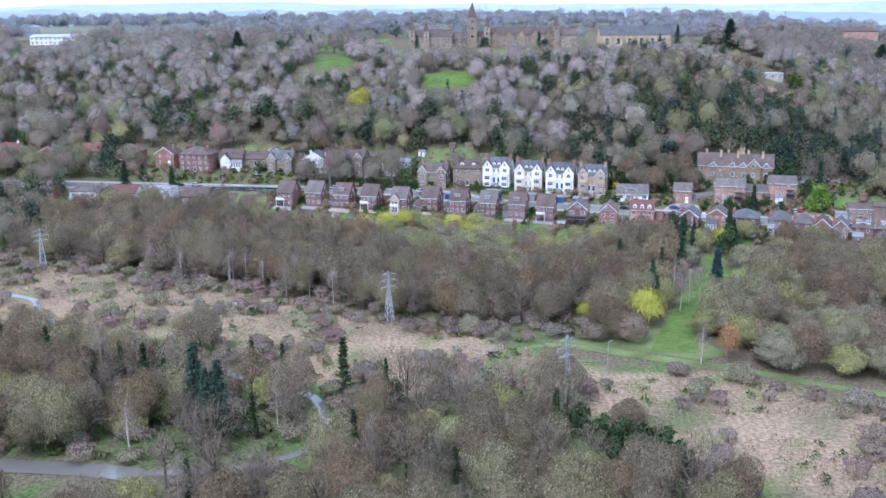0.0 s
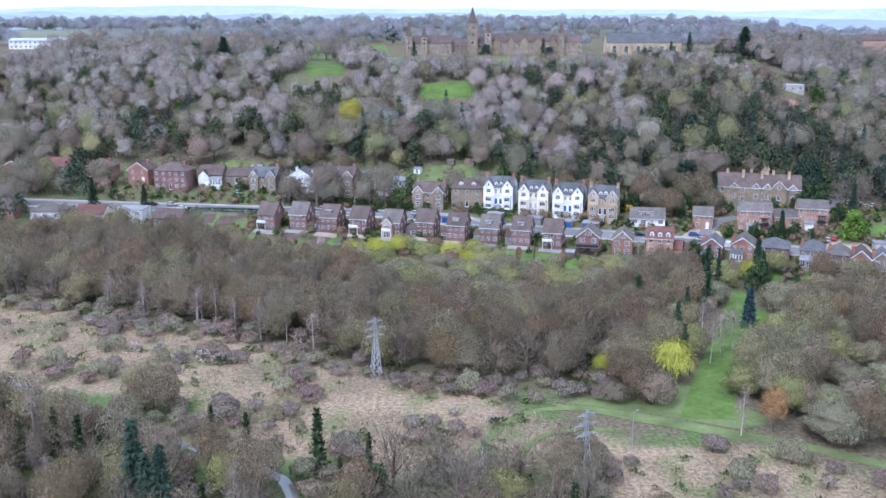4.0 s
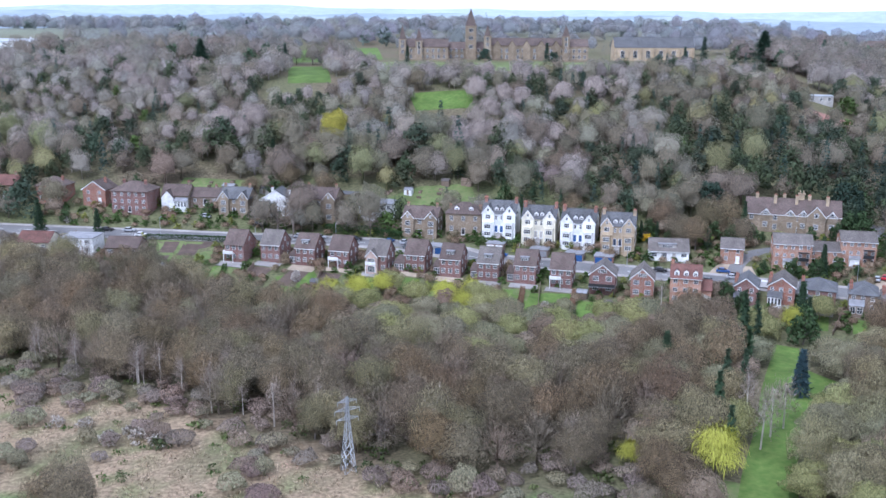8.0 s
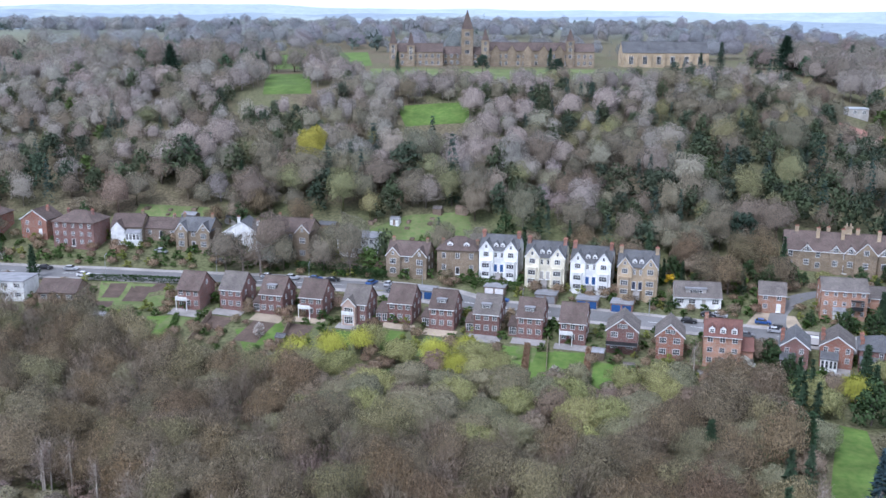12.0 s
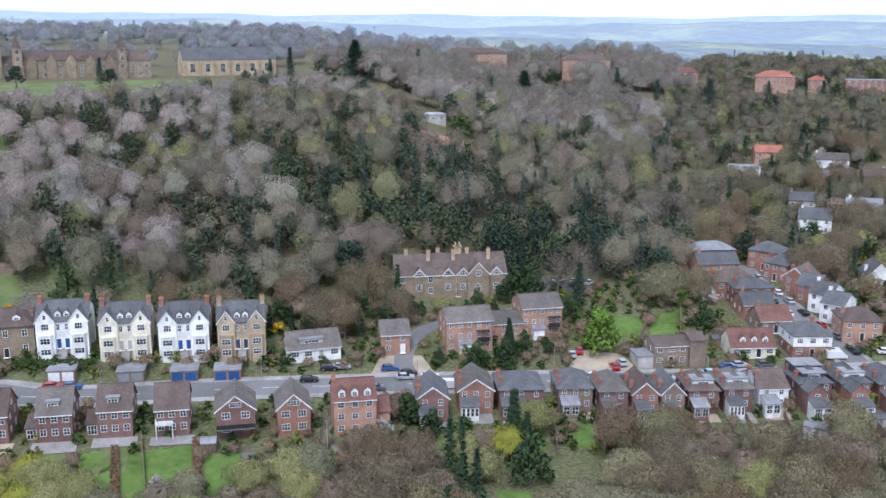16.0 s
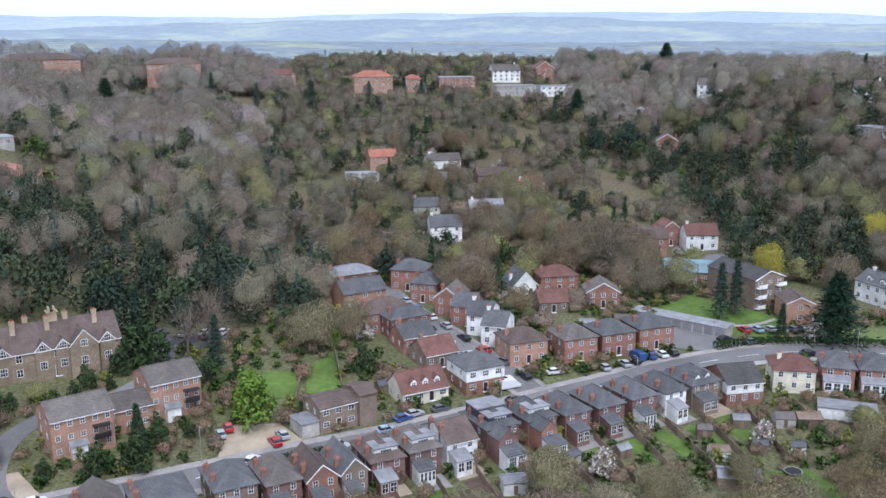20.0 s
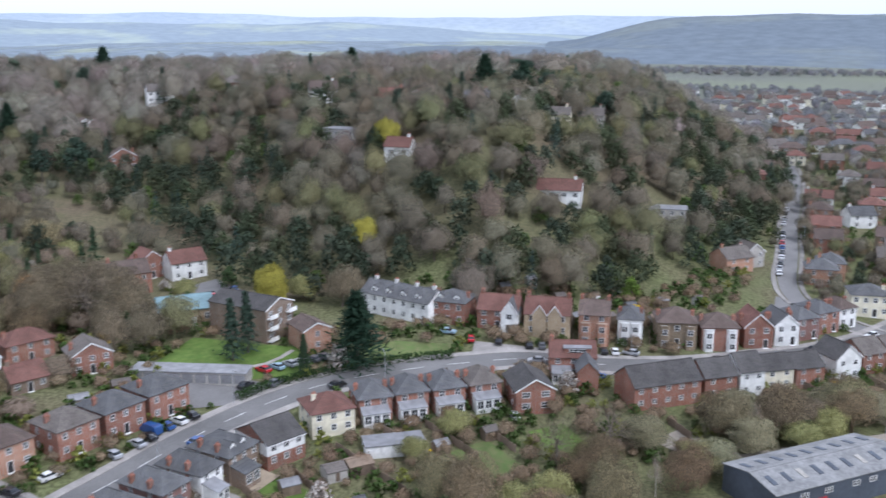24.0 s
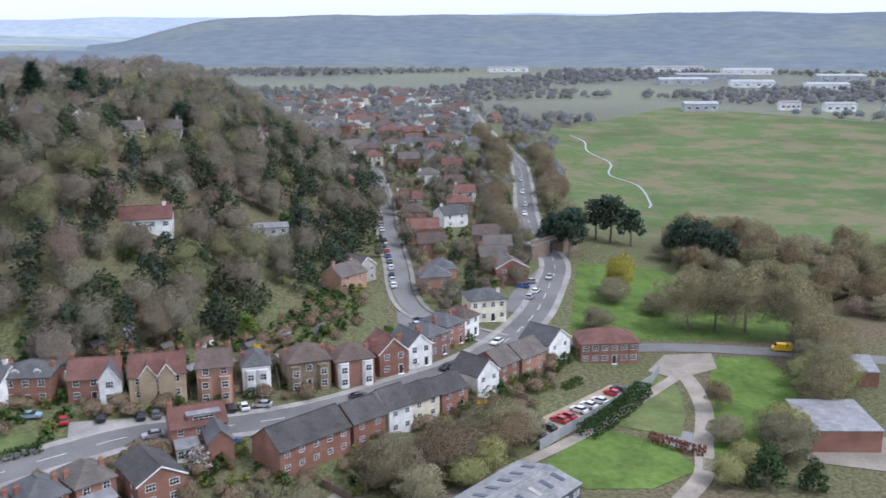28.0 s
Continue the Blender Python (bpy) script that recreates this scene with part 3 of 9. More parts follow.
def patch(name, ring, material, label, lift=0.1, kind="structure"):
    """A piece of lawn, yard or bed draped over the ground."""
    b = []
    for (ax, ay), (bx, by) in zip(ring, ring[1:] + ring[:1]):
        n = max(1, int(math.hypot(bx - ax, by - ay) / 3))
        b += [(ax + (bx - ax) * i / n, ay + (by - ay) * i / n) for i in range(n)]
    cx, cy = sum(p[0] for p in b) / len(b), sum(p[1] for p in b) / len(b)
    size = max(math.hypot(p[0] - cx, p[1] - cy) for p in b)
    rings = max(2, int(size / 3.5))
    v, f = [], []
    for k in range(rings):
        s = 1 - k / rings
        for x, y in b:
            q = (cx + (x - cx) * s, cy + (y - cy) * s)
            v.append((*q, ground(*q) + lift))
    n = len(b)
    for k in range(rings - 1):
        for i in range(n):
            j = (i + 1) % n
            f.append((k * n + i, k * n + j, (k + 1) * n + j, (k + 1) * n + i))
    v.append((cx, cy, ground(cx, cy) + lift))
    f += [((rings - 1) * n + i, (rings - 1) * n + (i + 1) % n, len(v) - 1) for i in range(n)]
    area = sum(ax * by - bx * ay for (ax, ay), (bx, by) in zip(ring, ring[1:] + ring[:1]))
    me = bpy.data.meshes.new(name)
    me.from_pydata(v, [], f if area > 0 else [q[::-1] for q in f])
    me.materials.append(material)
    return tagged(new(name, me), label, name.split("_")[-1], kind=kind)


patch("meadow_ground", MEADOW, MEADOW_MAT, "broad green water meadow with brown sedge streaks", 0.05)
OPEN = [[(-115, 168), (-50, 163), (-48, 146), (-110, 150)], [(22, 172), (30, 180), (46, 166), (44, 150), (30, 156)]]  # polygons kept clear of trees


def lawn(ring, label="bright green mown garden lawn", material=None):
    OPEN.append(ring)
    return patch("lawn", ring, material or LAWN, label)


lawn([(29, 358), (43, 357), (40, 338), (26, 336)])
lawn([(22, 362), (28, 359), (25, 336), (19, 341)])
lawn([(44, 352), (51, 350), (48, 339), (41, 338)])
lawn([(-72, 379), (-64, 380), (-62, 366), (-71, 361)])
lawn([(-47, 371), (-36, 377), (-33, 368), (-42, 358)])
lawn([(51, 224), (59, 245), (66, 261), (78, 291), (90, 318), (95, 315), (91, 300), (96, 291), (86, 278), (71, 250), (62, 223)], "green park lawn running between the trees")
lawn([(-22, 434), (-4, 446), (16, 448), (18, 434), (9, 426), (-14, 426)], "green allotment plots behind the villas", ROUGH_GRASS)
lawn([(-95, 455), (-70, 452), (-70, 438), (-96, 440)], "green allotment plots beside the wood", ROUGH_GRASS)
lawn([(-78, 623), (-58, 628), (-46, 537), (-66, 537)], "green playing field on the hilltop")
lawn([(-100, 777), (-40, 804), (-30, 692), (-80, 659)], "green playing field beyond the hedge")
lawn([(-30, 672), (110, 672), (120, 600), (-26, 600)], "green school lawn before the trees", ROUGH_GRASS)
lawn([(-10, 520), (18, 524), (20, 505), (-6, 502)], "green clearing on the wooded hillside")
lawn([(-330, 700), (-240, 720), (-230, 640), (-320, 600)], "pale green hilltop field")
lawn([(-50, 428), (-30, 434), (-28, 424), (-48, 420)], "small back-garden lawn")
lawn([(158, 362), (168, 373), (178, 374), (166, 359)], "green back-garden lawn below the wood")
lawn([(150, 372), (160, 378), (166, 372), (156, 364)], "green back-garden lawn with shrubs")
lawn([(257, 333), (276, 331), (272.5, 312), (272, 302), (262, 296), (257, 300), (253, 312), (253.5, 322)], "green lawn before the flats")
lawn([(263, 288), (271, 292), (280, 281), (281, 268), (273, 267), (262, 281)], "green lawn inside the hedge beside the cedar", ROUGH_GRASS)
lawn([(243, 247), (247.5, 240), (236, 232), (231, 239)], "long green back garden of the wide brick house")
lawn([(232, 262), (238, 255), (229, 247), (222, 254)], "green back garden between board fences", ROUGH_GRASS)
lawn([(300, 262), (308, 263), (308, 256), (300, 255)], "small green lawn below the wood")
lawn([(301, 236), (309, 237), (310, 229), (302, 228)], "small green lawn below the wood")
lawn([(304, 216), (312, 214), (312, 207), (304, 208)], "small green lawn below the wood")
lawn([(181, 276), (196, 280), (205, 272), (200, 262), (186, 262)], "green paddock behind the sheds")
lawn([(312, 140), (345, 122), (380, 104), (372, 78), (340, 66), (300, 74), (297, 88), (309, 116)], "green public park with scattered trees")
lawn([(251, 174), (262, 157), (249, 147), (238, 148), (234, 160), (238, 172)], "bright green lawn before the warehouse")
lawn([(265, 156.5), (281, 134), (286, 128.5), (276, 129), (263, 135), (252, 143)], "grassy bank beside the concrete track", ROUGH_GRASS)
lawn([(291, 110), (287, 97), (271, 100), (244, 118), (236, 140), (241, 143), (256, 134)], "bright green strip of grass beside the concrete track")
tagged(new("footpath", ribbon([(26, 230), (41, 226), (58, 217), (72, 210), (84, 202), (96, 196), (120, 186)], -1.5, 1.5, 0.06, ROUGH_GRASS)), "green path of rough grass along the marsh", "path", kind="structure")
tagged(new("footpath", ribbon([(8, 208), (14, 221), (20, 227), (30, 229), (44, 222), (62, 213)], -1.0, 1.0, 0.085, ROUGH_GRASS)), "green path through the marsh", "path", kind="structure")
tagged(new("footpath", ribbon([(15, 203), (19, 212), (25, 217), (36, 218)], -0.9, 0.9, 0.11, ROUGH_GRASS)), "green path through the marsh", "path", kind="structure")
patch("rough_grass", [(28, 232), (44, 227), (62, 218), (70, 222), (62, 240), (50, 246), (38, 239)], ROUGH_GRASS, "rough grass between the path and the park lawn", 0.03)
patch("allotment_beds", [(-92, 403), (-72, 402), (-70, 386), (-87, 382)], ROUGH_GRASS, "grassy allotment with dug beds", 0.08)
for i, (x, y, w, d) in enumerate(((-86, 396, 5, 9), (-79, 395, 6, 12), (-87, 387, 6, 4), (-74, 398, 4, 6))):
    patch("vegetable_bed", [(x - w / 2, y - d / 2), (x + w / 2, y - d / 2), (x + w / 2, y + d / 2), (x - w / 2, y + d / 2)], SOIL, "dug brown vegetable bed", 0.14)
OPEN.append([(-92, 403), (-72, 402), (-70, 386), (-87, 382)])
for ring, m, label in (([(126, 352), (139, 365), (147, 358), (146, 350), (130, 346)], GRAVEL, "gravel car park beside the flats"),
                       ([(86, 371), (93, 381), (102, 377), (101, 367)], GRAVEL, "gravel forecourt off the main road"),
                       ([(236, 322), (247, 334), (256, 316), (252, 304), (243, 307)], ASPHALT, "grey tarmac garage court"),
                       ([(297, 120), (294, 108), (284, 113), (281, 126), (288, 130)], CONCRETE, "pale concrete yard entrance"),
                       ([(266, 174), (283, 143), (278, 137), (257, 171)], GRAVEL, "gravel parking strip behind the terrace"),
                       ([(150, 404), (160, 412), (172, 408), (166, 398)], ASPHALT, "tarmac turning area under the trees"),
                       ([(318, 175), (328, 182), (336, 180), (328, 170)], ASPHALT, "small tarmac pub car park"),
                       ([(278, 262), (284, 262), (283, 214), (279, 214)], PAVING, "paved forecourts before the villas"),
                       ([(334, 150), (350, 140), (372, 122), (366, 118), (345, 130), (331, 143)], ASPHALT, "forecourt parking beside the bend"),
                       ([(222, 110), (234, 126), (244, 118), (236, 98), (226, 96)], CONCRETE, "concrete service yard"),
                       ([(300, 340), (318, 352), (330, 345), (314, 328), (300, 326)], ASPHALT, "tarmac parking court by the white inn"),
                       ([(228, 200), (244, 222), (250, 216), (236, 196)], CONCRETE, "concrete yard by the warehouse")):
    patch("yard", ring, m, label, 0.115)
    OPEN.append(ring)
tagged(new("track", ribbon([(238, 208), (244, 197), (250, 182), (259, 163), (268, 148), (282, 126)], -1.5, 1.5, 0.13, CONCRETE)), "pale concrete track beside the fence", "track", kind="structure")
tagged(new("track", ribbon([(288, 122), (276, 125), (262, 131), (247, 141), (236, 148), (228, 158)], -2.0, 2.0, 0.14, CONCRETE)), "worn pale concrete track across the grass", "track", kind="structure")
tagged(new("footpath", ribbon([(256, 318), (262, 308), (270, 304)], -0.6, 0.6, 0.16, PAVING)), "thin path across the lawn", "path", kind="structure")

patch("pond_water", [(247, 140), (251, 138), (255, 141), (254, 146), (250, 148), (246, 145)], WATER, "small dark pond beside the red hedge", 0.05)


def garden(x, y, yaw, w, depth, seed):
    """A paved terrace and a strip of lawn behind a house."""
    r_ = random.Random(seed)
    c, s_ = math.cos(radians(yaw)), math.sin(radians(yaw))

    def rect(u0, v0, u1, v1):
        return [(x + c * u - s_ * v, y + s_ * u + c * v) for u, v in ((u0, v0), (u1, v0), (u1, v1), (u0, v1))]
    p = rect(-w / 2, -3.6 - r_.uniform(0, 1.6), w / 2, -0.3)
    patch("terrace", p, r_.choice((PAVING, PAVING, GRAVEL)), "paved garden terrace behind a house", 0.16)
    g = rect(-w / 2 + r_.uniform(0.3, 1.5), -depth, w / 2 - r_.uniform(0.3, 1.5), -5.0)
    if r_.random() < 0.75:
        lawn(g, "small strip of back-garden grass", r_.choice((LAWN, ROUGH_GRASS, LAWN)))
    else:
        patch("garden_bed", g, SOIL, "dug brown garden bed", 0.12)
        OPEN.append(g)
    OPEN.append(p)

# ---- houses ----
DETAIL = [True]  # whether the windows being made have panes of their own


def window_data(w, h, bars, glazed):
    """One connected frame with its bars and sill, and, for small far windows, the glass behind it."""
    f = Form()
    t, o = 0.1, 0.07
    xs = [-w / 2, -w / 2 + t]
    for i in range(1, bars + 1):
        x = -w / 2 + w * i / (bars + 1)
        xs += [x - 0.04, x + 0.04]
    xs += [w / 2 - t, w / 2]
    zs = [0, t, h * 0.52 - 0.035, h * 0.52 + 0.035, h - t, h]
    nx, nz = len(xs), len(zs)
    for y in (-o, 0.02):
        f.v += [(x, y, z) for z in zs for x in xs]
    k = nx * nz

    def solid(i, j):
        return 0 <= i < nx - 1 and 0 <= j < nz - 1 and not (i % 2 == 1 and j % 2 == 1)

    def put(*q):
        f.f.append(q)
        f.m.append(0)

    for j in range(nz - 1):
        for i in range(nx - 1):
            a = j * nx + i
            if solid(i, j):
                put(a, a + 1, a + nx + 1, a + nx)
            elif glazed:
                b = k + a
                f.f.append((b, b + 1, b + nx + 1, b + nx))
                f.m.append(1)
            if solid(i, j) != solid(i - 1, j):
                put(a, a + nx, k + a + nx, k + a) if solid(i, j) else put(a, k + a, k + a + nx, a + nx)
            if solid(i, j) != solid(i, j - 1):
                put(a, k + a, k + a + 1, a + 1) if solid(i, j) else put(a, a + 1, k + a + 1, k + a)
    if glazed:
        # the far panes sit a little behind the face of the frame
        f.v = [(x, y if y < 0 else -0.02, z) for x, y, z in f.v]
        return f.data("window", TRIM, GLASS)
    return f.data("window", TRIM)


def pane_data(w, h):
    f = Form()
    f.box(-w / 2 + 0.09, -0.035, 0.09, w / 2 - 0.09, 0.01, h - 0.09)
    return f.data("pane", GLASS)


def add_window(parent, at, w=1.1, h=1.4, bars=None):
    bars = (0 if w < 0.8 else 1 if w < 1.5 else 2 if w < 2.2 else 3) if bars is None else bars
    win = part("window", kept(("win", w, h, bars, DETAIL[0]), lambda: window_data(w, h, bars, not DETAIL[0])), parent, "", at)
    if DETAIL[0]:
        part("pane", kept(("pane", w, h), lambda: pane_data(w, h)), win)
    return win


def add_door(parent, at, material, w=1.0, h=2.1, label=""):
    def make():
        f = Form()
        f.box(-w / 2 - 0.1, -0.05, 0, -w / 2, 0.02, h + 0.1, 1)
        f.box(w / 2, -0.05, 0, w / 2 + 0.1, 0.02, h + 0.1, 1)
        f.box(-w / 2, -0.05, h, w / 2, 0.02, h + 0.1, 1)
        f.box(-w / 2, -0.03, 0, w / 2, 0.02, h)
        f.box(-w / 2 + 0.15, -0.045, 0.2, w / 2 - 0.15, -0.03, h * 0.45)
        f.box(-w / 2 + 0.15, -0.045, h * 0.55, w / 2 - 0.15, -0.03, h - 0.2)
        f.box(-w / 2 - 0.2, -0.5, -0.16, w / 2 + 0.2, 0.02, 0, 1)
        return f.data("door", material, TRIM)
    return part("door", kept(("door", w, h, material.name), make), parent, label, at)


def chimney_data(material, h, w, d, pots):
    f = Form()
    f.box(-w / 2, -d / 2, -2.2, w / 2, d / 2, h)
    f.box(-w / 2 - 0.08, -d / 2 - 0.08, h - 0.32, w / 2 + 0.08, d / 2 + 0.08, h - 0.1)
    f.box(-w / 2 - 0.03, -d / 2 - 0.03, h, w / 2 + 0.03, d / 2 + 0.03, h + 0.07, 1)
    for i in range(pots):
        x = -w / 2 + w * (i + 0.5) / pots
        f.tube((x, 0, h), (x, 0, h + 0.5), 0.13, 0.1, 6, 1)
    return f.data("chimney", material, POT)


def add_chimney(parent, x, y, z, material=None, h=1.5, w=0.95, d=0.6, pots=2):
    material = material or BRICK
    return part("chimney", kept(("chim", material.name, h, w, d, pots), lambda: chimney_data(material, h, w, d, pots)), parent, "", pose(x, y, z))


def roof_form(kind, w, d, z, rise, over=0.4, x0=None, y0=0.0):
    """Roof slabs over a plan w by d whose eaves are at z. x0, y0: the plan's front left corner."""
    f = Form()
    x0 = -w / 2 if x0 is None else x0
    x1, y1 = x0 + w, y0 + d
    xm, ym = (x0 + x1) / 2, (y0 + y1) / 2
    t = 0.16
    if kind == "gable":
        k = rise / (d / 2)
        zo = z - k * over
        f.slab([(x0 - over * 0.6, y0 - over, zo + t), (x1 + over * 0.6, y0 - over, zo + t), (x1 + over * 0.6, ym, z + rise + t), (x0 - over * 0.6, ym, z + rise + t)], t)
        f.slab([(x1 + over * 0.6, y1 + over, zo + t), (x0 - over * 0.6, y1 + over, zo + t), (x0 - over * 0.6, ym, z + rise + t), (x1 + over * 0.6, ym, z + rise + t)], t)
        f.box(x0 - over * 0.6, ym - 0.12, z + rise + t - 0.06, x1 + over * 0.6, ym + 0.12, z + rise + t + 0.07)
    elif kind == "front":
        k = rise / (w / 2)
        zo = z - k * over
        f.slab([(x0 - over, y0 - over * 0.6, zo + t), (xm, y0 - over * 0.6, z + rise + t), (xm, y1 + over * 0.6, z + rise + t), (x0 - over, y1 + over * 0.6, zo + t)], t)
        f.slab([(xm, y0 - over * 0.6, z + rise + t), (x1 + over, y0 - over * 0.6, zo + t), (x1 + over, y1 + over * 0.6, zo + t), (xm, y1 + over * 0.6, z + rise + t)], t)
        f.box(xm - 0.12, y0 - over * 0.6, z + rise + t - 0.06, xm + 0.12, y1 + over * 0.6, z + rise + t + 0.07)
    elif kind == "hip":
        zo = z + t
        a, b, c, e = (x0 - over, y0 - over, zo), (x1 + over, y0 - over, zo), (x1 + over, y1 + over, zo), (x0 - over, y1 + over, zo)
        if w >= d:
            r0, r1 = (x0 + d / 2, ym, z + rise + t), (x1 - d / 2, ym, z + rise + t)
            if w - d < 0.2:
                r0 = r1 = (xm, ym, z + rise + t)
            for q in ([a, b, r1, r0], [c, e, r0, r1], [e, a, r0], [b, c, r1]):
                f.slab(q, t)
            f.tube(r0, (r1[0] + 0.01, r1[1], r1[2]), 0.13, 0.13, 4)
        else:
            r0, r1 = (xm, y0 + w / 2, z + rise + t), (xm, y1 - w / 2, z + rise + t)
            for q in ([a, b, r0], [c, e, r1], [e, a, r0, r1], [b, c, r1, r0]):
                f.slab(q, t)
            f.tube(r0, (r1[0], r1[1] + 0.01, r1[2]), 0.13, 0.13, 4)
    elif kind == "flat":
        f.box(x0 - 0.2, y0 - 0.2, z, x1 + 0.2, y1 + 0.2, z + 0.25)
    elif kind == "shed":
        f.slab([(x0 - 0.2, y0 - 0.25, z + t), (x1 + 0.2, y0 - 0.25, z + t), (x1 + 0.2, y1, z + rise + t), (x0 - 0.2, y1, z + rise + t)], t)
    return f


def wall_form(kind, w, d, z, rise, deep=2.5, x0=None, y0=0.0):
    f = Form()
    x0 = -w / 2 if x0 is None else x0
    x1, y1 = x0 + w, y0 + d
    xm, ym = (x0 + x1) / 2, (y0 + y1) / 2
    if kind == "gable":
        for x, flip in ((x0, 1), (x1, 0)):
            q = [(x, y0, -deep), (x, y1, -deep), (x, y1, z), (x, ym, z + rise), (x, y0, z)]
            f.poly(q[::-1] if flip else q)
        f.poly([(x0, y0, -deep), (x1, y0, -deep), (x1, y0, z), (x0, y0, z)])
        f.poly([(x1, y1, -deep), (x0, y1, -deep), (x0, y1, z), (x1, y1, z)])
    elif kind == "front":
        for y, flip in ((y0, 0), (y1, 1)):
            q = [(x0, y, -deep), (x1, y, -deep), (x1, y, z), (xm, y, z + rise), (x0, y, z)]
            f.poly(q[::-1] if flip else q)
        f.poly([(x0, y1, -deep), (x0, y0, -deep), (x0, y0, z), (x0, y1, z)])
        f.poly([(x1, y0, -deep), (x1, y1, -deep), (x1, y1, z), (x1, y0, z)])
    elif kind == "shed":
        for x, flip in ((x0, 1), (x1, 0)):
            q = [(x, y0, -deep), (x, y1, -deep), (x, y1, z + rise), (x, y0, z)]
            f.poly(q[::-1] if flip else q)
        f.poly([(x0, y0, -deep), (x1, y0, -deep), (x1, y0, z), (x0, y0, z)])
    else:
        f.box(x0, y0, -deep, x1, y1, z + (0.02 if kind == "flat" else 0))
    return f


def barge(parent, xm, w, y, z, rise, over=0.4, material=None):
    """White bargeboards on a front gable."""
    def make():
        f = Form()
        k = rise / (w / 2)
        for s in (-1, 1):
            a, b = (s * (w / 2 + over), -k * over), (0, rise)
            p = [(a[0], a[1] - 0.12), (b[0], b[1] - 0.12), (b[0], b[1] + 0.17), (a[0], a[1] + 0.17)]
            if s > 0:
                p = [p[1], p[0], p[3], p[2]]
            f.hexa([(p[0][0], -0.05, p[0][1]), (p[1][0], -0.05, p[1][1]), (p[1][0], 0.0, p[1][1]), (p[0][0], 0.0, p[0][1]),
                    (p[3][0], -0.05, p[3][1]), (p[2][0], -0.05, p[2][1]), (p[2][0], 0.0, p[2][1]), (p[3][0], 0.0, p[3][1])])
        return f.data("bargeboard", material or TRIM)
    return part("bargeboard", kept(("barge", w, rise, over, (material or TRIM).name), make), parent, "", pose(xm, y - over * 0.6 - 0.003, z))


def add_dormer(parent, x, y, z, w=1.5, h=1.3, depth=2.2, wall=None, tile=None, kind="front", ww=None):
    wall, tile = wall or TRIM, tile or SLATE
    rise = 0.65 if kind == "front" else 0.0
    d = part("dormer", kept(("dorw", w, h, depth, wall.name, kind), lambda: wall_form(kind, w, depth, h, rise, 0.6).data("dormer", wall)), parent, "", pose(x, y, z))
    part("dormer_roof", kept(("dorr", w, h, depth, tile.name, kind), lambda: roof_form(kind, w, depth, h, rise, 0.15).data("dormer_roof", tile)), d)
    ww = ww or round(w * 0.7, 2)
    add_window(d, pose(0, 0, 0.15), ww, round(h * 0.8, 2))
    return d


def add_wing(parent, name, kind, x0, y0, w, d, z, rise, wall, tile, deep=2.5, over=0.3, label=""):
    ob = part(name, wall_form(kind, w, d, z, rise, deep, x0, y0).data(name, wall), parent, label)
    part("roof", roof_form(kind, w, d, z, rise, over, x0, y0).data("roof", tile), ob)
    return ob


def base_z(x, y, yaw, w, d):
    c, s = math.cos(radians(yaw)), math.sin(radians(yaw))
    zs = [ground(x + c * u - s * v, y + s * u + c * v) for u in (-w / 2, 0, w / 2) for v in (0, d / 2, d)]
    return sorted(zs)[3]


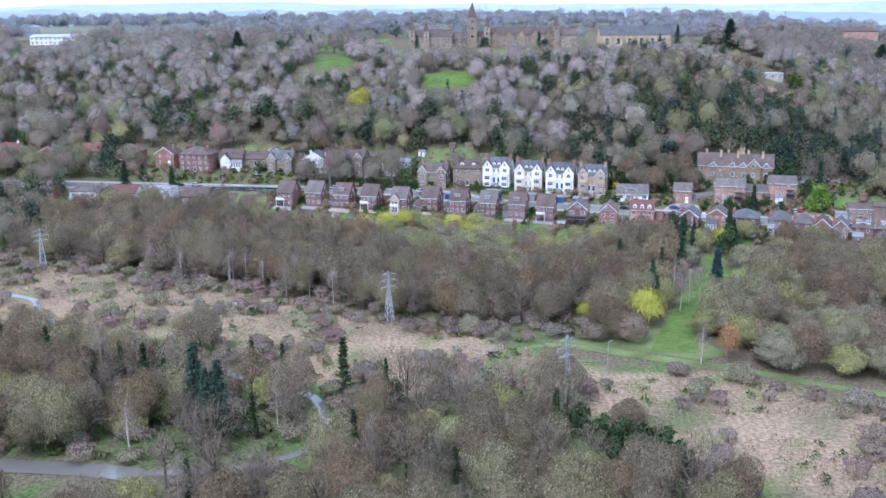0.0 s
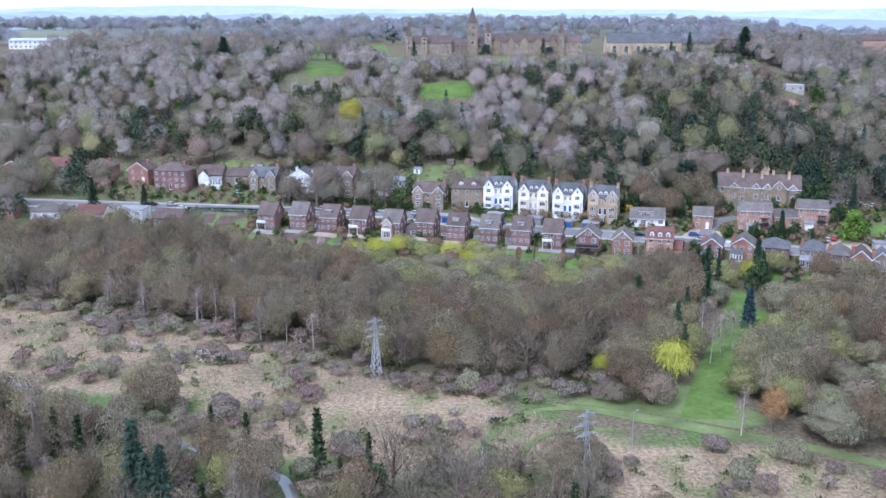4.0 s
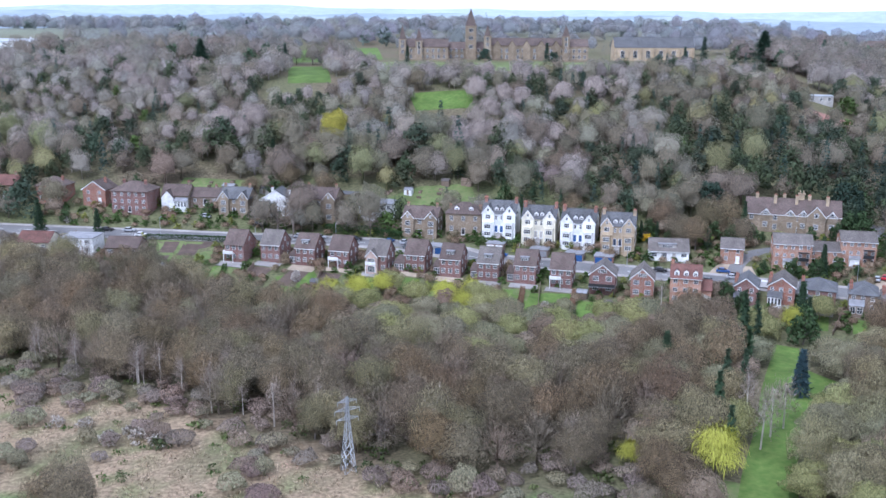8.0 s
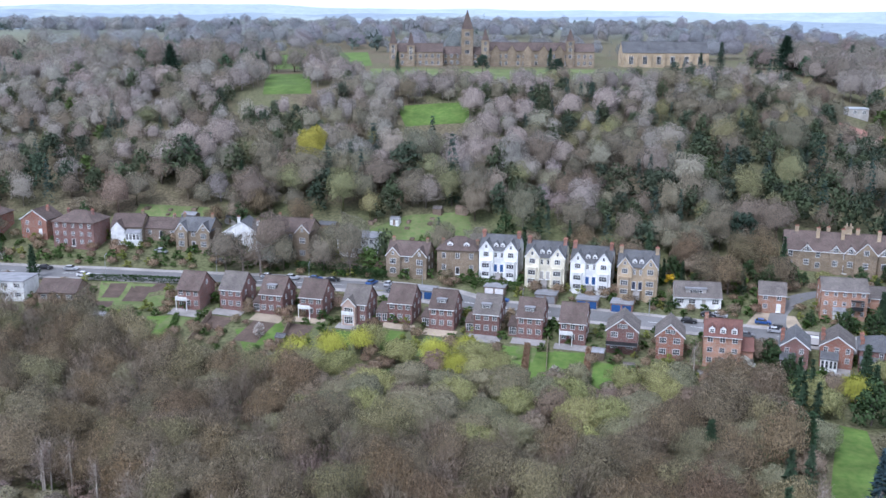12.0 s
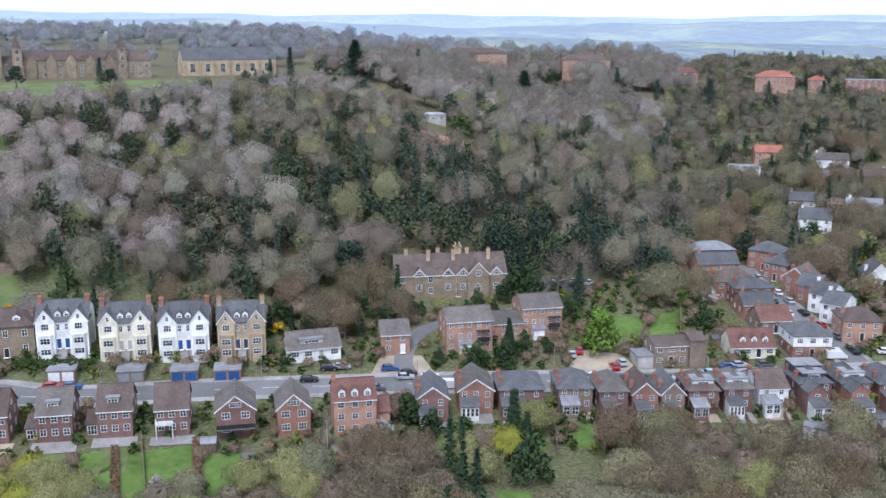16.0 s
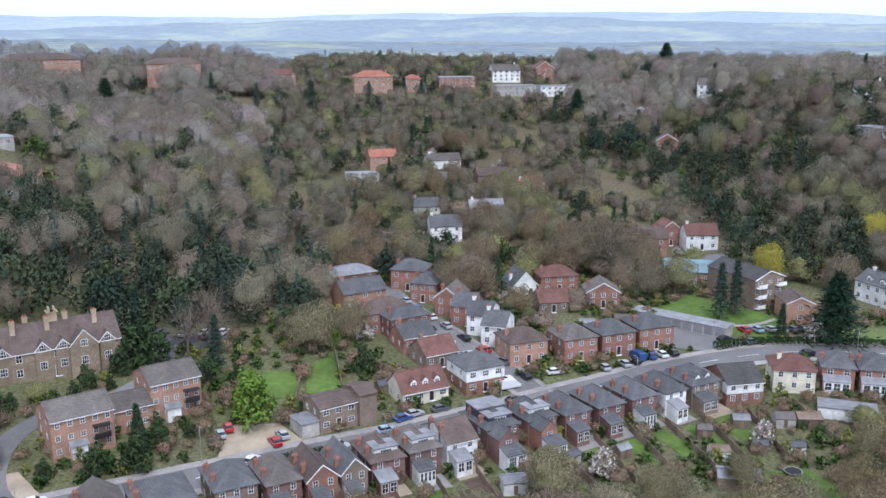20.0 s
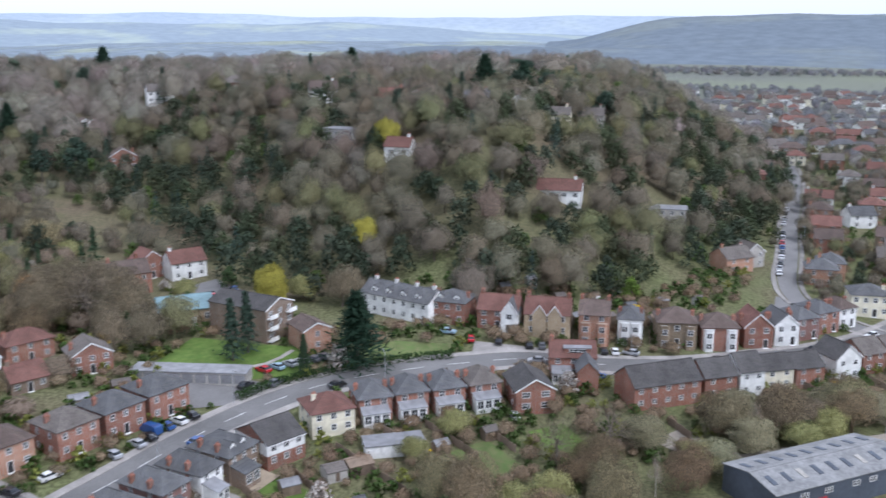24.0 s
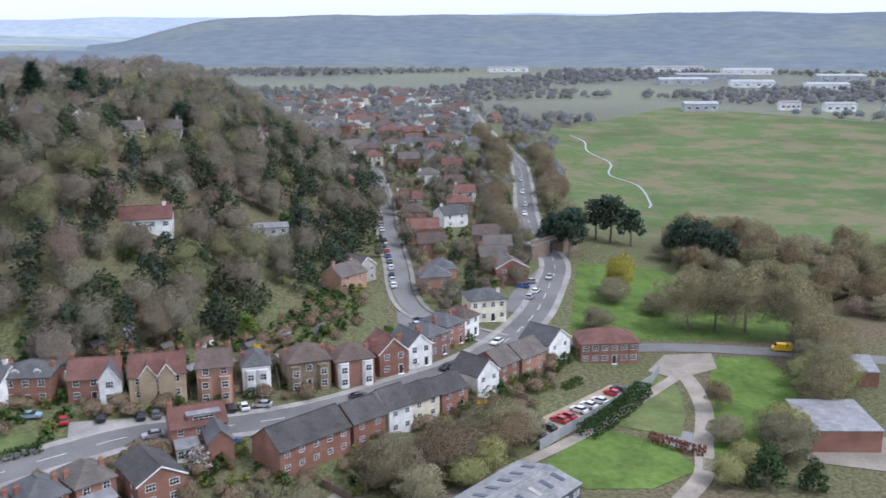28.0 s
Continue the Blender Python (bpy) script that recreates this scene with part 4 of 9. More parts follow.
def house(x, y, yaw, w, d, eave, rise, kind="gable", wall=None, tile=None, cols=3, floors=2, chimneys=((0.3, 0.5),), door=None, label="", group="", category="house",
          name="house", side=1, sills=None, win=(1.15, 1.35), chim=None, band=None):
    """A house whose front stands with its middle at x, y; yaw turns its front's left-to-right line from the x axis."""
    wall, tile = wall or BRICK, tile or TILE_BROWN
    z = base_z(x, y, yaw, w, d)
    DETAIL[0] = math.hypot(x - 60, y - 230) < 195
    h = thing(name, pose(x, y, z, 0, 0, yaw), label, category, group)
    c, s = math.cos(radians(yaw)), math.sin(radians(yaw))
    block(x - s * d / 2, y + c * d / 2, max(w, d) * 0.62 + 1.0)
    body = part("wall", kept(("wall", kind, w, d, eave, rise, wall.name), lambda: wall_form(kind, w, d, eave, rise).data("wall", wall)), h)
    part("roof", kept(("roof", kind, w, d, eave, rise, tile.name), lambda: roof_form(kind, w, d, eave, rise).data("roof", tile)), h)
    if kind == "front":
        barge(h, 0, w, 0, eave, rise)
    elif kind == "gable" and DETAIL[0]:
        def gut():
            f = Form()
            f.box(-w / 2 - 0.2, -0.5, eave - 0.32, w / 2 + 0.2, -0.42, eave - 0.18)
            return f.data("gutter", TRIM)
        part("gutter", kept(("gut", w, d, eave), gut), h)
    fh = eave / floors
    if band:
        def bandm():
            f = Form()
            f.box(-w / 2 - 0.04, -0.04, fh * 1.02, w / 2 + 0.04, d + 0.04, eave - 0.02)
            return f.data("upper_cladding", band)
        part("upper_cladding", kept(("band", w, d, eave, band.name), bandm), h)
    ww, wh = win
    off = -0.04 if band else 0
    for k in range(floors):
        zz = k * fh + fh * 0.34
        for i in range(cols):
            u = -w / 2 + w * (i + 0.5) / cols
            if door and k == 0 and i == cols // 2:
                add_door(h, pose(u, 0, 0.1), door)
                continue
            add_window(h, pose(u, off * (k > 0), zz), ww, wh)
        for sx in ((1 if (60 - x) * c + (210 - y) * s > 0 else -1),) if side and DETAIL[0] else ():
            for i in range(2):
                v = d * (0.28 + 0.44 * i)
                add_window(h, pose(sx * (w / 2 - off * (k > 0)), v, zz, 0, 0, 90 * sx), 0.9, wh)
    for u, v in chimneys:
        if kind == "hip":
            top = eave + rise * min(1.0, min((0.5 - abs(u)) * w, min(v, 1 - v) * d) / (min(w, d) / 2)) + 0.5
        else:
            top = eave + rise * (1 - abs(v - 0.5) * 2 if kind == "gable" else 1 - abs(u) * 2 + 0.2)
        add_chimney(h, u * w, v * d, top, chim or wall, 1.1, 0.85, 0.6)
    return h


def lean_to(h, x0, y0, w, d, z, rise, wall, tile, name="extension", wins=1, label=""):
    ob = add_wing(h, name, "shed", x0, y0, w, d, z, rise, wall, tile, label=label)
    for i in range(wins):
        add_window(ob, pose(x0 + w * (i + 0.5) / wins, y0, 0.3), round(w / wins * 0.8, 2), round(z - 0.5, 2))
    return ob


def bay(h, x, w, z0, z1, wall, depth=0.9, floors=2, label=""):
    """A canted bay with its windows."""
    def make():
        f = Form()
        p = [(-w / 2, 0.05), (-w / 2 + 0.5, -depth), (w / 2 - 0.5, -depth), (w / 2, 0.05)]
        for a, b in zip(p, p[1:]):
            f.poly([(*a, z0), (*b, z0), (*b, z1), (*a, z1)])
        f.slab([(q[0] * 1.06, q[1] * 1.06, z1 + 0.15) for q in p], 0.2)
        f.slab([(q[0] * 1.03, q[1] * 1.05, (z0 + z1) / 2 + 0.4) for q in p], 0.35)
        return f.data("bay", wall)
    b = part("bay", kept(("bay", w, z0, z1, wall.name, depth), make), h, label, pose(x, 0, 0))
    n = floors
    for k in range(n):
        zz = max(z0, 0) + (z1 - max(z0, 0)) * (k + 0.22) / n
        add_window(b, pose(0, -depth, zz), round(w - 1.2, 2), 1.45)
    return b


# white and cream villas on the upper side of the road
def villa(x, y, yaw, w, wall, bayw, label, doors, dstone=False):
    d, eave, rise = 10.5, 8.2, 3.4
    z = base_z(x, y, yaw, w, d) + 0.4
    h = thing("villa", pose(x, y, z, 0, 0, yaw), label, "house", "gabled villas above the road")
    c, s = math.cos(radians(yaw)), math.sin(radians(yaw))
    block(x - s * d / 2, y + c * d / 2, 9)
    part("wall", kept(("vw", w, wall.name), lambda: wall_form("gable", w, d, eave, rise).data("wall", wall)), h)
    part("roof", kept(("vr", w), lambda: roof_form("gable", w, d, eave, rise).data("roof", SLATE)), h)
    gw = w * 0.36
    for sx in (-1, 1):
        xm = sx * (w / 2 - gw / 2)
        g = add_wing(h, "gable_bay", "front", xm - gw / 2, -0.7, gw, 5.0, eave, 2.7, bayw, SLATE, over=0.25)
        barge(h, xm, gw, -0.7, eave, 2.7, 0.25)
        bay(g, xm, gw * 0.82, -1.5, 5.0, bayw, 0.9).location.y = -0.7
        add_window(g, pose(xm, -0.7, 6.2), 1.7, 1.5)
        add_window(g, pose(xm, -0.7, 8.7), 0.75, 1.1)
        add_dormer(h, sx * w * 0.085, 0.9, eave + 0.15, 1.3, 1.35, 2.4)
        add_window(h, pose(sx * w * 0.08, 0, 5.9), 0.8, 1.5)
        add_door(h, pose(sx * w * 0.08, 0, 1.6), doors, 0.95, 2.2)
        for v in (2.2, 5.0, 7.8):
            for zz in (1.4, 4.0, 6.3):
                if v != 5.0 or zz > 5:
                    add_window(h, pose(sx * w / 2, v, zz, 0, 0, 90 * sx), 0.9, 1.4)
        add_chimney(h, sx * (w / 2 - 0.5), d * 0.45, eave + rise * 0.75, BRICK if wall is not STONE_BUFF else STONE_BUFF, 2.1, 1.0, 1.5, 2)
    def stair():
        f = Form()
        prof = [(0, -2.5)] + [q for i in range(8) for q in ((-3.4 + i * 0.42, 0.2 * i if i else -2.5), (-3.4 + i * 0.42, 0.2 * (i + 1)))] + [(0, 1.6)]
        n = len(prof)
        f.v += [(-0.9, y, z) for y, z in prof] + [(0.9, y, z) for y, z in prof]
        f.f += [tuple(range(n)), tuple(reversed(range(n, 2 * n)))] + [((i + 1) % n, i, n + i, n + (i + 1) % n) for i in range(n)]
        f.m += [0] * (n + 2)
        return f.data("steps", PAVING)
    part("steps", kept("stair", stair), h, "flight of worn grey front steps")
    return h


V = "tall three-storey Victorian villa, white render, twin gables, slate roof"
villa(24, 405, -14, 11.4, WHITE, WHITE, "tall Victorian villa, white render and stone, twin gables, slate roof", BLUE_PAINT)
villa(37, 399.5, -14, 11.4, CREAM, CREAM, "tall cream-rendered Victorian villa with twin gables and bays", GREYWALL)
villa(49.5, 395, -16, 11.4, WHITE, WHITE, "tall bright white Victorian villa with blue doors and dormers", BLUE_PAINT)
villa(62, 391, -15, 11.0, STONE_BUFF, STONE_BUFF, "buff brick Victorian villa with white gables and navy doors", NAVY_CLAD)

# stone and brick houses further along the upper side
def stone_house(x, y, yaw, w, eave, label, wall=None, tile=None, hip=False):
    wall, tile = wall or STONE, tile or TILE_BROWN
    h = house(x, y, yaw, w, 9.5, eave, 3.2, "hip" if hip else "gable", wall, tile, 3, 2, ((-0.42, 0.5), (0.42, 0.5)), BLACK_PAINT, label, "houses above the road", side=2, win=(1.2, 1.7), chim=wall)
    if not hip:
        for sx in (-1, 1):
            gw = w * 0.34
            g = add_wing(h, "gable_bay", "front", sx * (w / 2 - gw / 2) - gw / 2, -0.8, gw, 4.8, eave, 2.4, wall, tile, over=0.25)
            barge(h, sx * (w / 2 - gw / 2), gw, -0.8, eave, 2.4, 0.25)
            for zz in (0.8, eave * 0.58):
                add_window(g, pose(sx * (w / 2 - gw / 2), -0.8, zz), 1.8, 1.7)
            add_window(g, pose(sx * (w / 2 - gw / 2), -0.8, eave + 0.2), 0.8, 1.1)
    else:
        for sx in (-1, 1):
            add_dormer(h, sx * w * 0.2, 1.3, eave + 0.5, 1.7, 1.4, 2.6, tile=tile)
    return h


stone_house(-39, 420, -14, 12.4, 8.0, "square stone villa with twin gables and brown roof")
stone_house(-3, 407, -13, 12.2, 6.2, "two-storey stone house with twin gables and garage below")
stone_house(12, 408, -11, 12.4, 7.2, "stone house with hipped brown roof, dormers and tall chimney", hip=True)
stone_house(-70, 425, -10, 11, 5.8, "pale stone house behind a bare tree", tile=SLATE)
house(-55, 424, -8, 11, 9, 5.6, 3.4, "front", WHITE, SLATE, 3, 2, ((-0.3, 0.9), (0.35, 0.6)), BLACK_PAINT, "white-rendered house with steep slate gable", "houses above the road", side=2)
house(-19, 421, -10, 12, 8, 5.6, 1.2, "hip", WHITE, LEAD, 5, 2, (), GREYWALL, "white modern house with shallow grey roof", "houses above the road", side=2)
house(-82, 432, -6, 11, 8, 3.2, 2.6, "gable", BRICK_BROWN, TILE_BROWN, 3, 1, ((0.3, 0.5),), BLACK_PAINT, "low brown brick house with tiled roof", "houses above the road")
ph = house(-92.5, 431, -4, 10, 8.5, 4.2, 3.2, "gable", STONE, TILE_BROWN, 3, 1, ((0.4, 0.5),), BLACK_PAINT, "cream gabled house with glazed white porch", "houses above the road")
add_wing(ph, "gable_bay", "front", -4.6, -1.6, 4.4, 4.5, 3.6, 2.4, WHITE, TILE_BROWN)
lean_to(ph, 0.2, -2.2, 4.6, 2.2, 2.4, 0.8, TRIM, LEAD, "porch", 4, "white glazed porch")
house(-108, 427, -12, 14, 10, 7.5, 3.0, "hip", BRICK_DARK, TILE_BROWN, 5, 3, ((-0.3, 0.5), (0.3, 0.5)), BLACK_PAINT, "large red brick Victorian house with hipped roof", "houses above the road", side=2)
house(-123, 434, -12, 9, 9, 5.2, 3.0, "front", BRICK, TILE_BROWN, 2, 2, ((0.2, 0.6),), WHITE, "red brick house with wide white-edged gable", "houses above the road")
for i, (x, y, wall, tile, kind) in enumerate(((-140, 436, BRICK, TILE_BROWN, "hip"), (-158, 438, STONE, TILE_RED, "gable"), (-176, 437, BRICK, TILE_BROWN, "front"), (-196, 441, WHITE, TILE_RED, "gable"),
                                            (-216, 443, BRICK, TILE_RED, "hip"), (-240, 446, BRICK_ORANGE, TILE_RED, "front"), (-265, 449, BRICK, TILE_RED, "gable"), (-290, 452, BRICK_ORANGE, TILE_RED, "hip"))):
    house(x, y, -8, 10.5, 9, 5.6, 2.9, kind, wall, tile, 3, 2, ((0.3, 0.5),), WHITE, ("red brick" if wall in (BRICK, BRICK_ORANGE) else "pale") + " suburban house with tiled roof", "houses above the road")

# low houses beside the allotments
for x, y, w, wall, tile, eave, rise, kind, lab in ((-99, 387, 11, BRICK_BROWN, TILE_BROWN, 3.0, 2.6, "gable", "brown bungalow beside the allotments"), (-114, 389, 11, WHITE, LEAD, 5.2, 0, "flat", "white flat-roofed house with balcony"), (-129, 391, 11, CREAM, TILE_RED, 3.2, 2.6, "gable", "cream bungalow with red-brown roof"), (-146, 393, 12, WHITE, TILE_GREY, 3.2, 2.6, "hip", "white bungalow with grey hipped roof"), (-164, 396, 11, BRICK, TILE_BROWN, 3.2, 2.8, "gable", "brick bungalow with brown roof")):
    house(x, y, -6, w, 8.5, eave, rise, kind, wall, tile, 3, 2 if eave > 4 else 1, (), None, lab, "low houses by the allotments", win=(1.7, 1.3))

# brick houses of the lower row, with their garden fronts
PINK = surface("pale_pink_tile_hanging", (0.46, 0.34, 0.28), (0.38, 0.28, 0.23), 4.0, 0.4, 0.85)
LOWER = ((-62, 384, 0), (-50.5, 384, 3), (-39, 381, 1), (-28, 379, 0), (-16, 375, 4), (-4, 375.5, 2), (7, 371.5, 1), (18.5, 368, 1), (29.5, 365.5, 1), (40, 362, 0))
for i, (x, y, style) in enumerate(LOWER):
    h = house(x, y, -15, 6.6, 9.0, 5.4, 3.9, "gable", BRICK_DARK, (TILE_BROWN, TILE_GREY, TILE_BROWN)[i % 3], 3, 2, (), None,
              "plum brick detached house with steep tiled roof" + ("", " and grey dormer", " and long low wing", "", " and white gable porch")[style], "detached brick houses below the road", side=2, win=(1.25, 1.45))
    add_window(h, pose(3.3, 4.5, 6.0, 0, 0, 90), 0.9, 1.3)
    garden(x, y, -15, 8.6, random.Random(i).uniform(12, 18), 300 + i)
    if style in (0, 4):
        bz = part("balcony", kept("balcony", lambda: (lambda f: (f.box(-3.2, -1.5, 2.45, 0.2, 0, 2.6), f.box(-3.2, -1.5, 2.6, 0.2, -1.42, 3.5), f.box(-3.2, -1.42, 2.6, -3.12, 0, 3.5), f.box(-3.15, -1.45, -1.5, -3.0, -1.3, 2.45), f.box(0.0, -1.45, -1.5, 0.15, -1.3, 2.45), f.data("balcony", TRIM))[-1])(Form())), h, "white painted balcony")
    if style == 4:
        g = add_wing(h, "porch", "front", -3.0, -1.4, 3.6, 5.5, 5.2, 1.9, PINK, TILE_GREY)
        barge(h, -1.2, 3.6, -1.4, 5.2, 1.9, 0.3)
        add_window(g, pose(-1.2, -1.4, 3.0), 2.4, 1.6)
        add_window(g, pose(-1.2, -1.4, 0.2), 2.4, 2.0)
    if style == 1:
        add_dormer(h, -0.3, 1.2, 6.0, 2.4, 1.5, 3.0, LEAD, LEAD, "flat", 1.9)
        lean_to(h, -5.6, 0.5, 2.3, 5, 2.5, 1.2, BRICK_DARK, TILE_BROWN)
    if style == 2:
        lean_to(h, -6.6, -0.5, 3.3, 6, 2.5, 1.2, BRICK_DARK, TILE_BROWN, wins=2)
for x, y, wall, w in ((51.5, 356.5, TILE_RED, 7.6), (62.5, 353, RED_PAINT, 6.6)):
    h = house(x, y, -14, w, 9.5, 5.6, 3.0, "front", BRICK_DARK if w > 7 else BRICK, TILE_GREY, 2, 2, (), None, "brick house with dark red tile-hung gable and white bargeboards", "detached brick houses below the road", win=(1.7, 1.5))
    add_window(h, pose(0, 0, 6.2), 2.4, 1.1)
    if w > 7:
        part("balcony", kept("deck", lambda: (lambda f: (f.box(-3.8, -2.2, 2.3, 3.8, 0, 2.5), f.box(-3.8, -2.2, 2.5, 3.8, -2.12, 3.4, 1), [f.box(q, -2.15, -2, q + 0.15, -2.0, 2.3, 1) for q in (-3.7, 0, 3.55)], f.data("balcony", LEAD, BLACK_PAINT))[-1])(Form())), h, "dark timber balcony deck")
h = house(74, 348.5, -15, 8.6, 9.5, 7.6, 2.8, "gable", BRICK_ORANGE, TILE_RED, 3, 3, ((-0.46, 0.5),), None, "tall red brick house with three roof dormers and terrace", "detached brick houses below the road", side=2, win=(1.3, 1.3))
for u in (-2.6, 0, 2.6):
    add_dormer(h, u, 0.6, 7.9, 1.4, 1.3, 2.4, TRIM, TILE_RED)
add_wing(h, "side_wing", "gable", 4.3, 1.5, 3.0, 6, 4.0, 2.2, BRICK_ORANGE, TILE_RED)
patch("terrace", [(68, 347), (79, 344.5), (78, 339), (67, 341)], PAVING, "pale paved garden terrace", 0.25)
hb = house(77.5, 384, -8, 12.5, 8, 2.9, 3.2, "gable", WHITE, TILE_GREY, 4, 1, (), GREYWALL, "chalet bungalow with flat dormer and white walls", "houses above the road", win=(1.8, 1.3))
add_dormer(hb, -0.5, 1.0, 3.2, 5.5, 1.6, 3.2, GREYWALL, LEAD, "flat", 3.4)
hs = house(96.5, 380, -16, 7.0, 8, 4.8, 2.4, "gable", BRICK_ORANGE, TILE_GREY, 2, 2, (), WHITE, "small orange brick house beside the gravel forecourt", "houses above the road")

# flats and manor
def flats_block(x, y, yaw, w, d, label):
    h = house(x, y, yaw, w, d, 7.6, 2.2, "gable", BRICK_ORANGE, TILE_GREY, 5, 3, (), None, label, "brick flats", "flats", "block_of_flats", side=2, win=(0.95, 1.15))
    for u in (0.28,):
        part("balcony", kept("flatbalc", lambda: (lambda f: (f.box(-1.5, -1.2, 2.5, 1.5, 0, 2.7), f.box(-1.5, -1.2, 2.7, 1.5, -1.13, 3.6), f.box(-1.6, -1.4, 5.0, 1.6, 0, 5.15), f.data("balcony", BLACK_PAINT))[-1])(Form())), h, "dark metal balcony", pose(u * w, 0, 0))
    part("porch", kept("flatporch", lambda: (lambda f: (f.box(-1.4, -1.3, -1, 1.4, 0, 2.2), f.slab([(-1.7, -1.6, 2.3), (1.7, -1.6, 2.3), (1.7, 0, 3.0), (-1.7, 0, 3.0)], 0.12, 1), f.data("porch", TRIM, LEAD))[-1])(Form())), h, "white entrance porch", pose(-0.1 * w, 0, 0))
    return h


flats_block(113.5, 374, -14, 11.5, 9.5, "three-storey orange brick flats with grey roof")
flats_block(134, 374, -14, 10.5, 9.5, "three-storey orange brick flats with white porch")
house(124, 375.5, -14, 9.5, 8, 4.6, 2.0, "gable", BRICK_ORANGE, TILE_GREY, 3, 2, (), None, "two-storey brick link between the flats", "brick flats", win=(0.95, 1.15))

m = house(125, 407, -17, 31, 11, 6.4, 4.6, "gable", STONE, TILE_BROWN, 8, 2, (), BLACK_PAINT, "long stone manor with brown tiled roof and gables", "", "manor", "manor_house", side=2, win=(1.3, 1.8))
for u in (-9.0, -1.0, 3.2, 7.4, 12.5):
    big = u in (7.4,)
    gw = 6.0 if big else 3.2
    g = add_wing(m, "gable_bay", "front", u - gw / 2, -1.2 if big else -0.4, gw, 6.5, 6.4, gw * 0.55, STONE, TILE_BROWN, over=0.25)
    barge(m, u, gw, -1.2 if big else -0.4, 6.4, round(gw * 0.55, 2), 0.25)
    add_window(g, pose(u, -1.2 if big else -0.4, 6.0), 1.5, 1.6)
    add_window(g, pose(u, -1.2 if big else -0.4, 2.0), 1.5, 1.8)
for u, v in ((-12, 0.5), (-6, 0.35), (-3, 0.55), (1, 0.35), (5.2, 0.5), (11, 0.35)):
    add_chimney(m, u, v * 11, 10.2, STONE_BUFF, 2.3, 1.0, 0.8, 2)
part("cupola", (lambda f: (f.box(-0.9, -0.9, 0, 0.9, 0.9, 2.6), f.slab([(-1.2, -1.2, 2.6), (1.2, -1.2, 2.6), (1.2, 1.2, 2.6), (-1.2, 1.2, 2.6)], 0.2), [f.tube((sx * 0.55, sy * 0.55, 2.6), (sx * 0.55, sy * 0.55, 3.6), 0.18, 0.14, 6) for sx in (-1, 1) for sy in (-1, 1)], f.data("cupola", STONE_BUFF))[-1])(Form()), m, "pale stone ventilator turret", pose(2.6, 6, 10.4))

# Edwardian row below the road, house by house along the kerb
rng = random.Random(7)
ROWLINE = smooth_line(MAIN_ROAD, 0.5)


def along(x_at):
    """Place, bearing and right-hand normal of the road where it passes x_at."""
    i = min(range(len(ROWLINE)), key=lambda k: abs(ROWLINE[k].x - x_at) + (0 if ROWLINE[k].y > 255 else 500))
    t = (ROWLINE[i + 4] - ROWLINE[i - 4]).normalized()
    return ROWLINE[i], t, Vector((t.y, -t.x, 0))


def row_house(fx, fy, w, d, eave, rise, kind, wall, tile, cols, label, ext=None, dorm=False, chim=((-0.44, 0.3), (-0.44, 0.72))):
    """A house of the row: its garden front stands at fx, fy and faces away from the road."""
    p, t, n = along(fx + 6.5)
    yaw = math.degrees(math.atan2(t.y, t.x))
    h = house(fx, fy, yaw, w, d, eave, rise, kind, wall, tile, cols, 2, chim, None, label, "Edwardian houses below the road", side=2, win=(1.0, 1.4), chim=BRICK)
    garden(fx, fy, yaw, w * 0.92, 15, int(fx))
    if ext == 3:
        wing = add_wing(h, "rear_wing", "front", -w / 2 + 0.2, -4.2, w * 0.55, 5.0, 4.4, 1.7, wall, tile, over=0.25)
        for zz in (0.6, 2.9):
            add_window(wing, pose(-w / 2 + 0.2 + w * 0.275, -4.2, zz), 1.2, 1.2)
        lean_to(h, -w / 2 + 0.2, -7.4, w * 0.55, 3.2, 2.3, 0.8, TRIM, SLATE, wins=2)
    elif ext:
        lean_to(h, -w / 2 + (0.3 if ext > 0 else w * 0.45), -3.4, w * 0.5, 3.4, 2.4, 0.9, wall if ext < 4 else TRIM, LEAD if ext == 2 else SLATE, "conservatory" if ext == 4 else "extension", wins=2 if ext < 4 else 4)
    if dorm:
        add_dormer(h, 0, 1.2, eave + 0.2, w * 0.7, 1.7, 3.4, TRIM if dorm == 1 else NAVY_CLAD, LEAD, "flat", round(w * 0.35, 2))
        if dorm == 2:
            add_wing(h, "loft_room", "flat", -w * 0.42, 4.6, w * 0.84, 4.6, eave + 2.5, 0, NAVY_CLAD, LEAD, deep=-eave + 0.1, over=0.1)
    return h


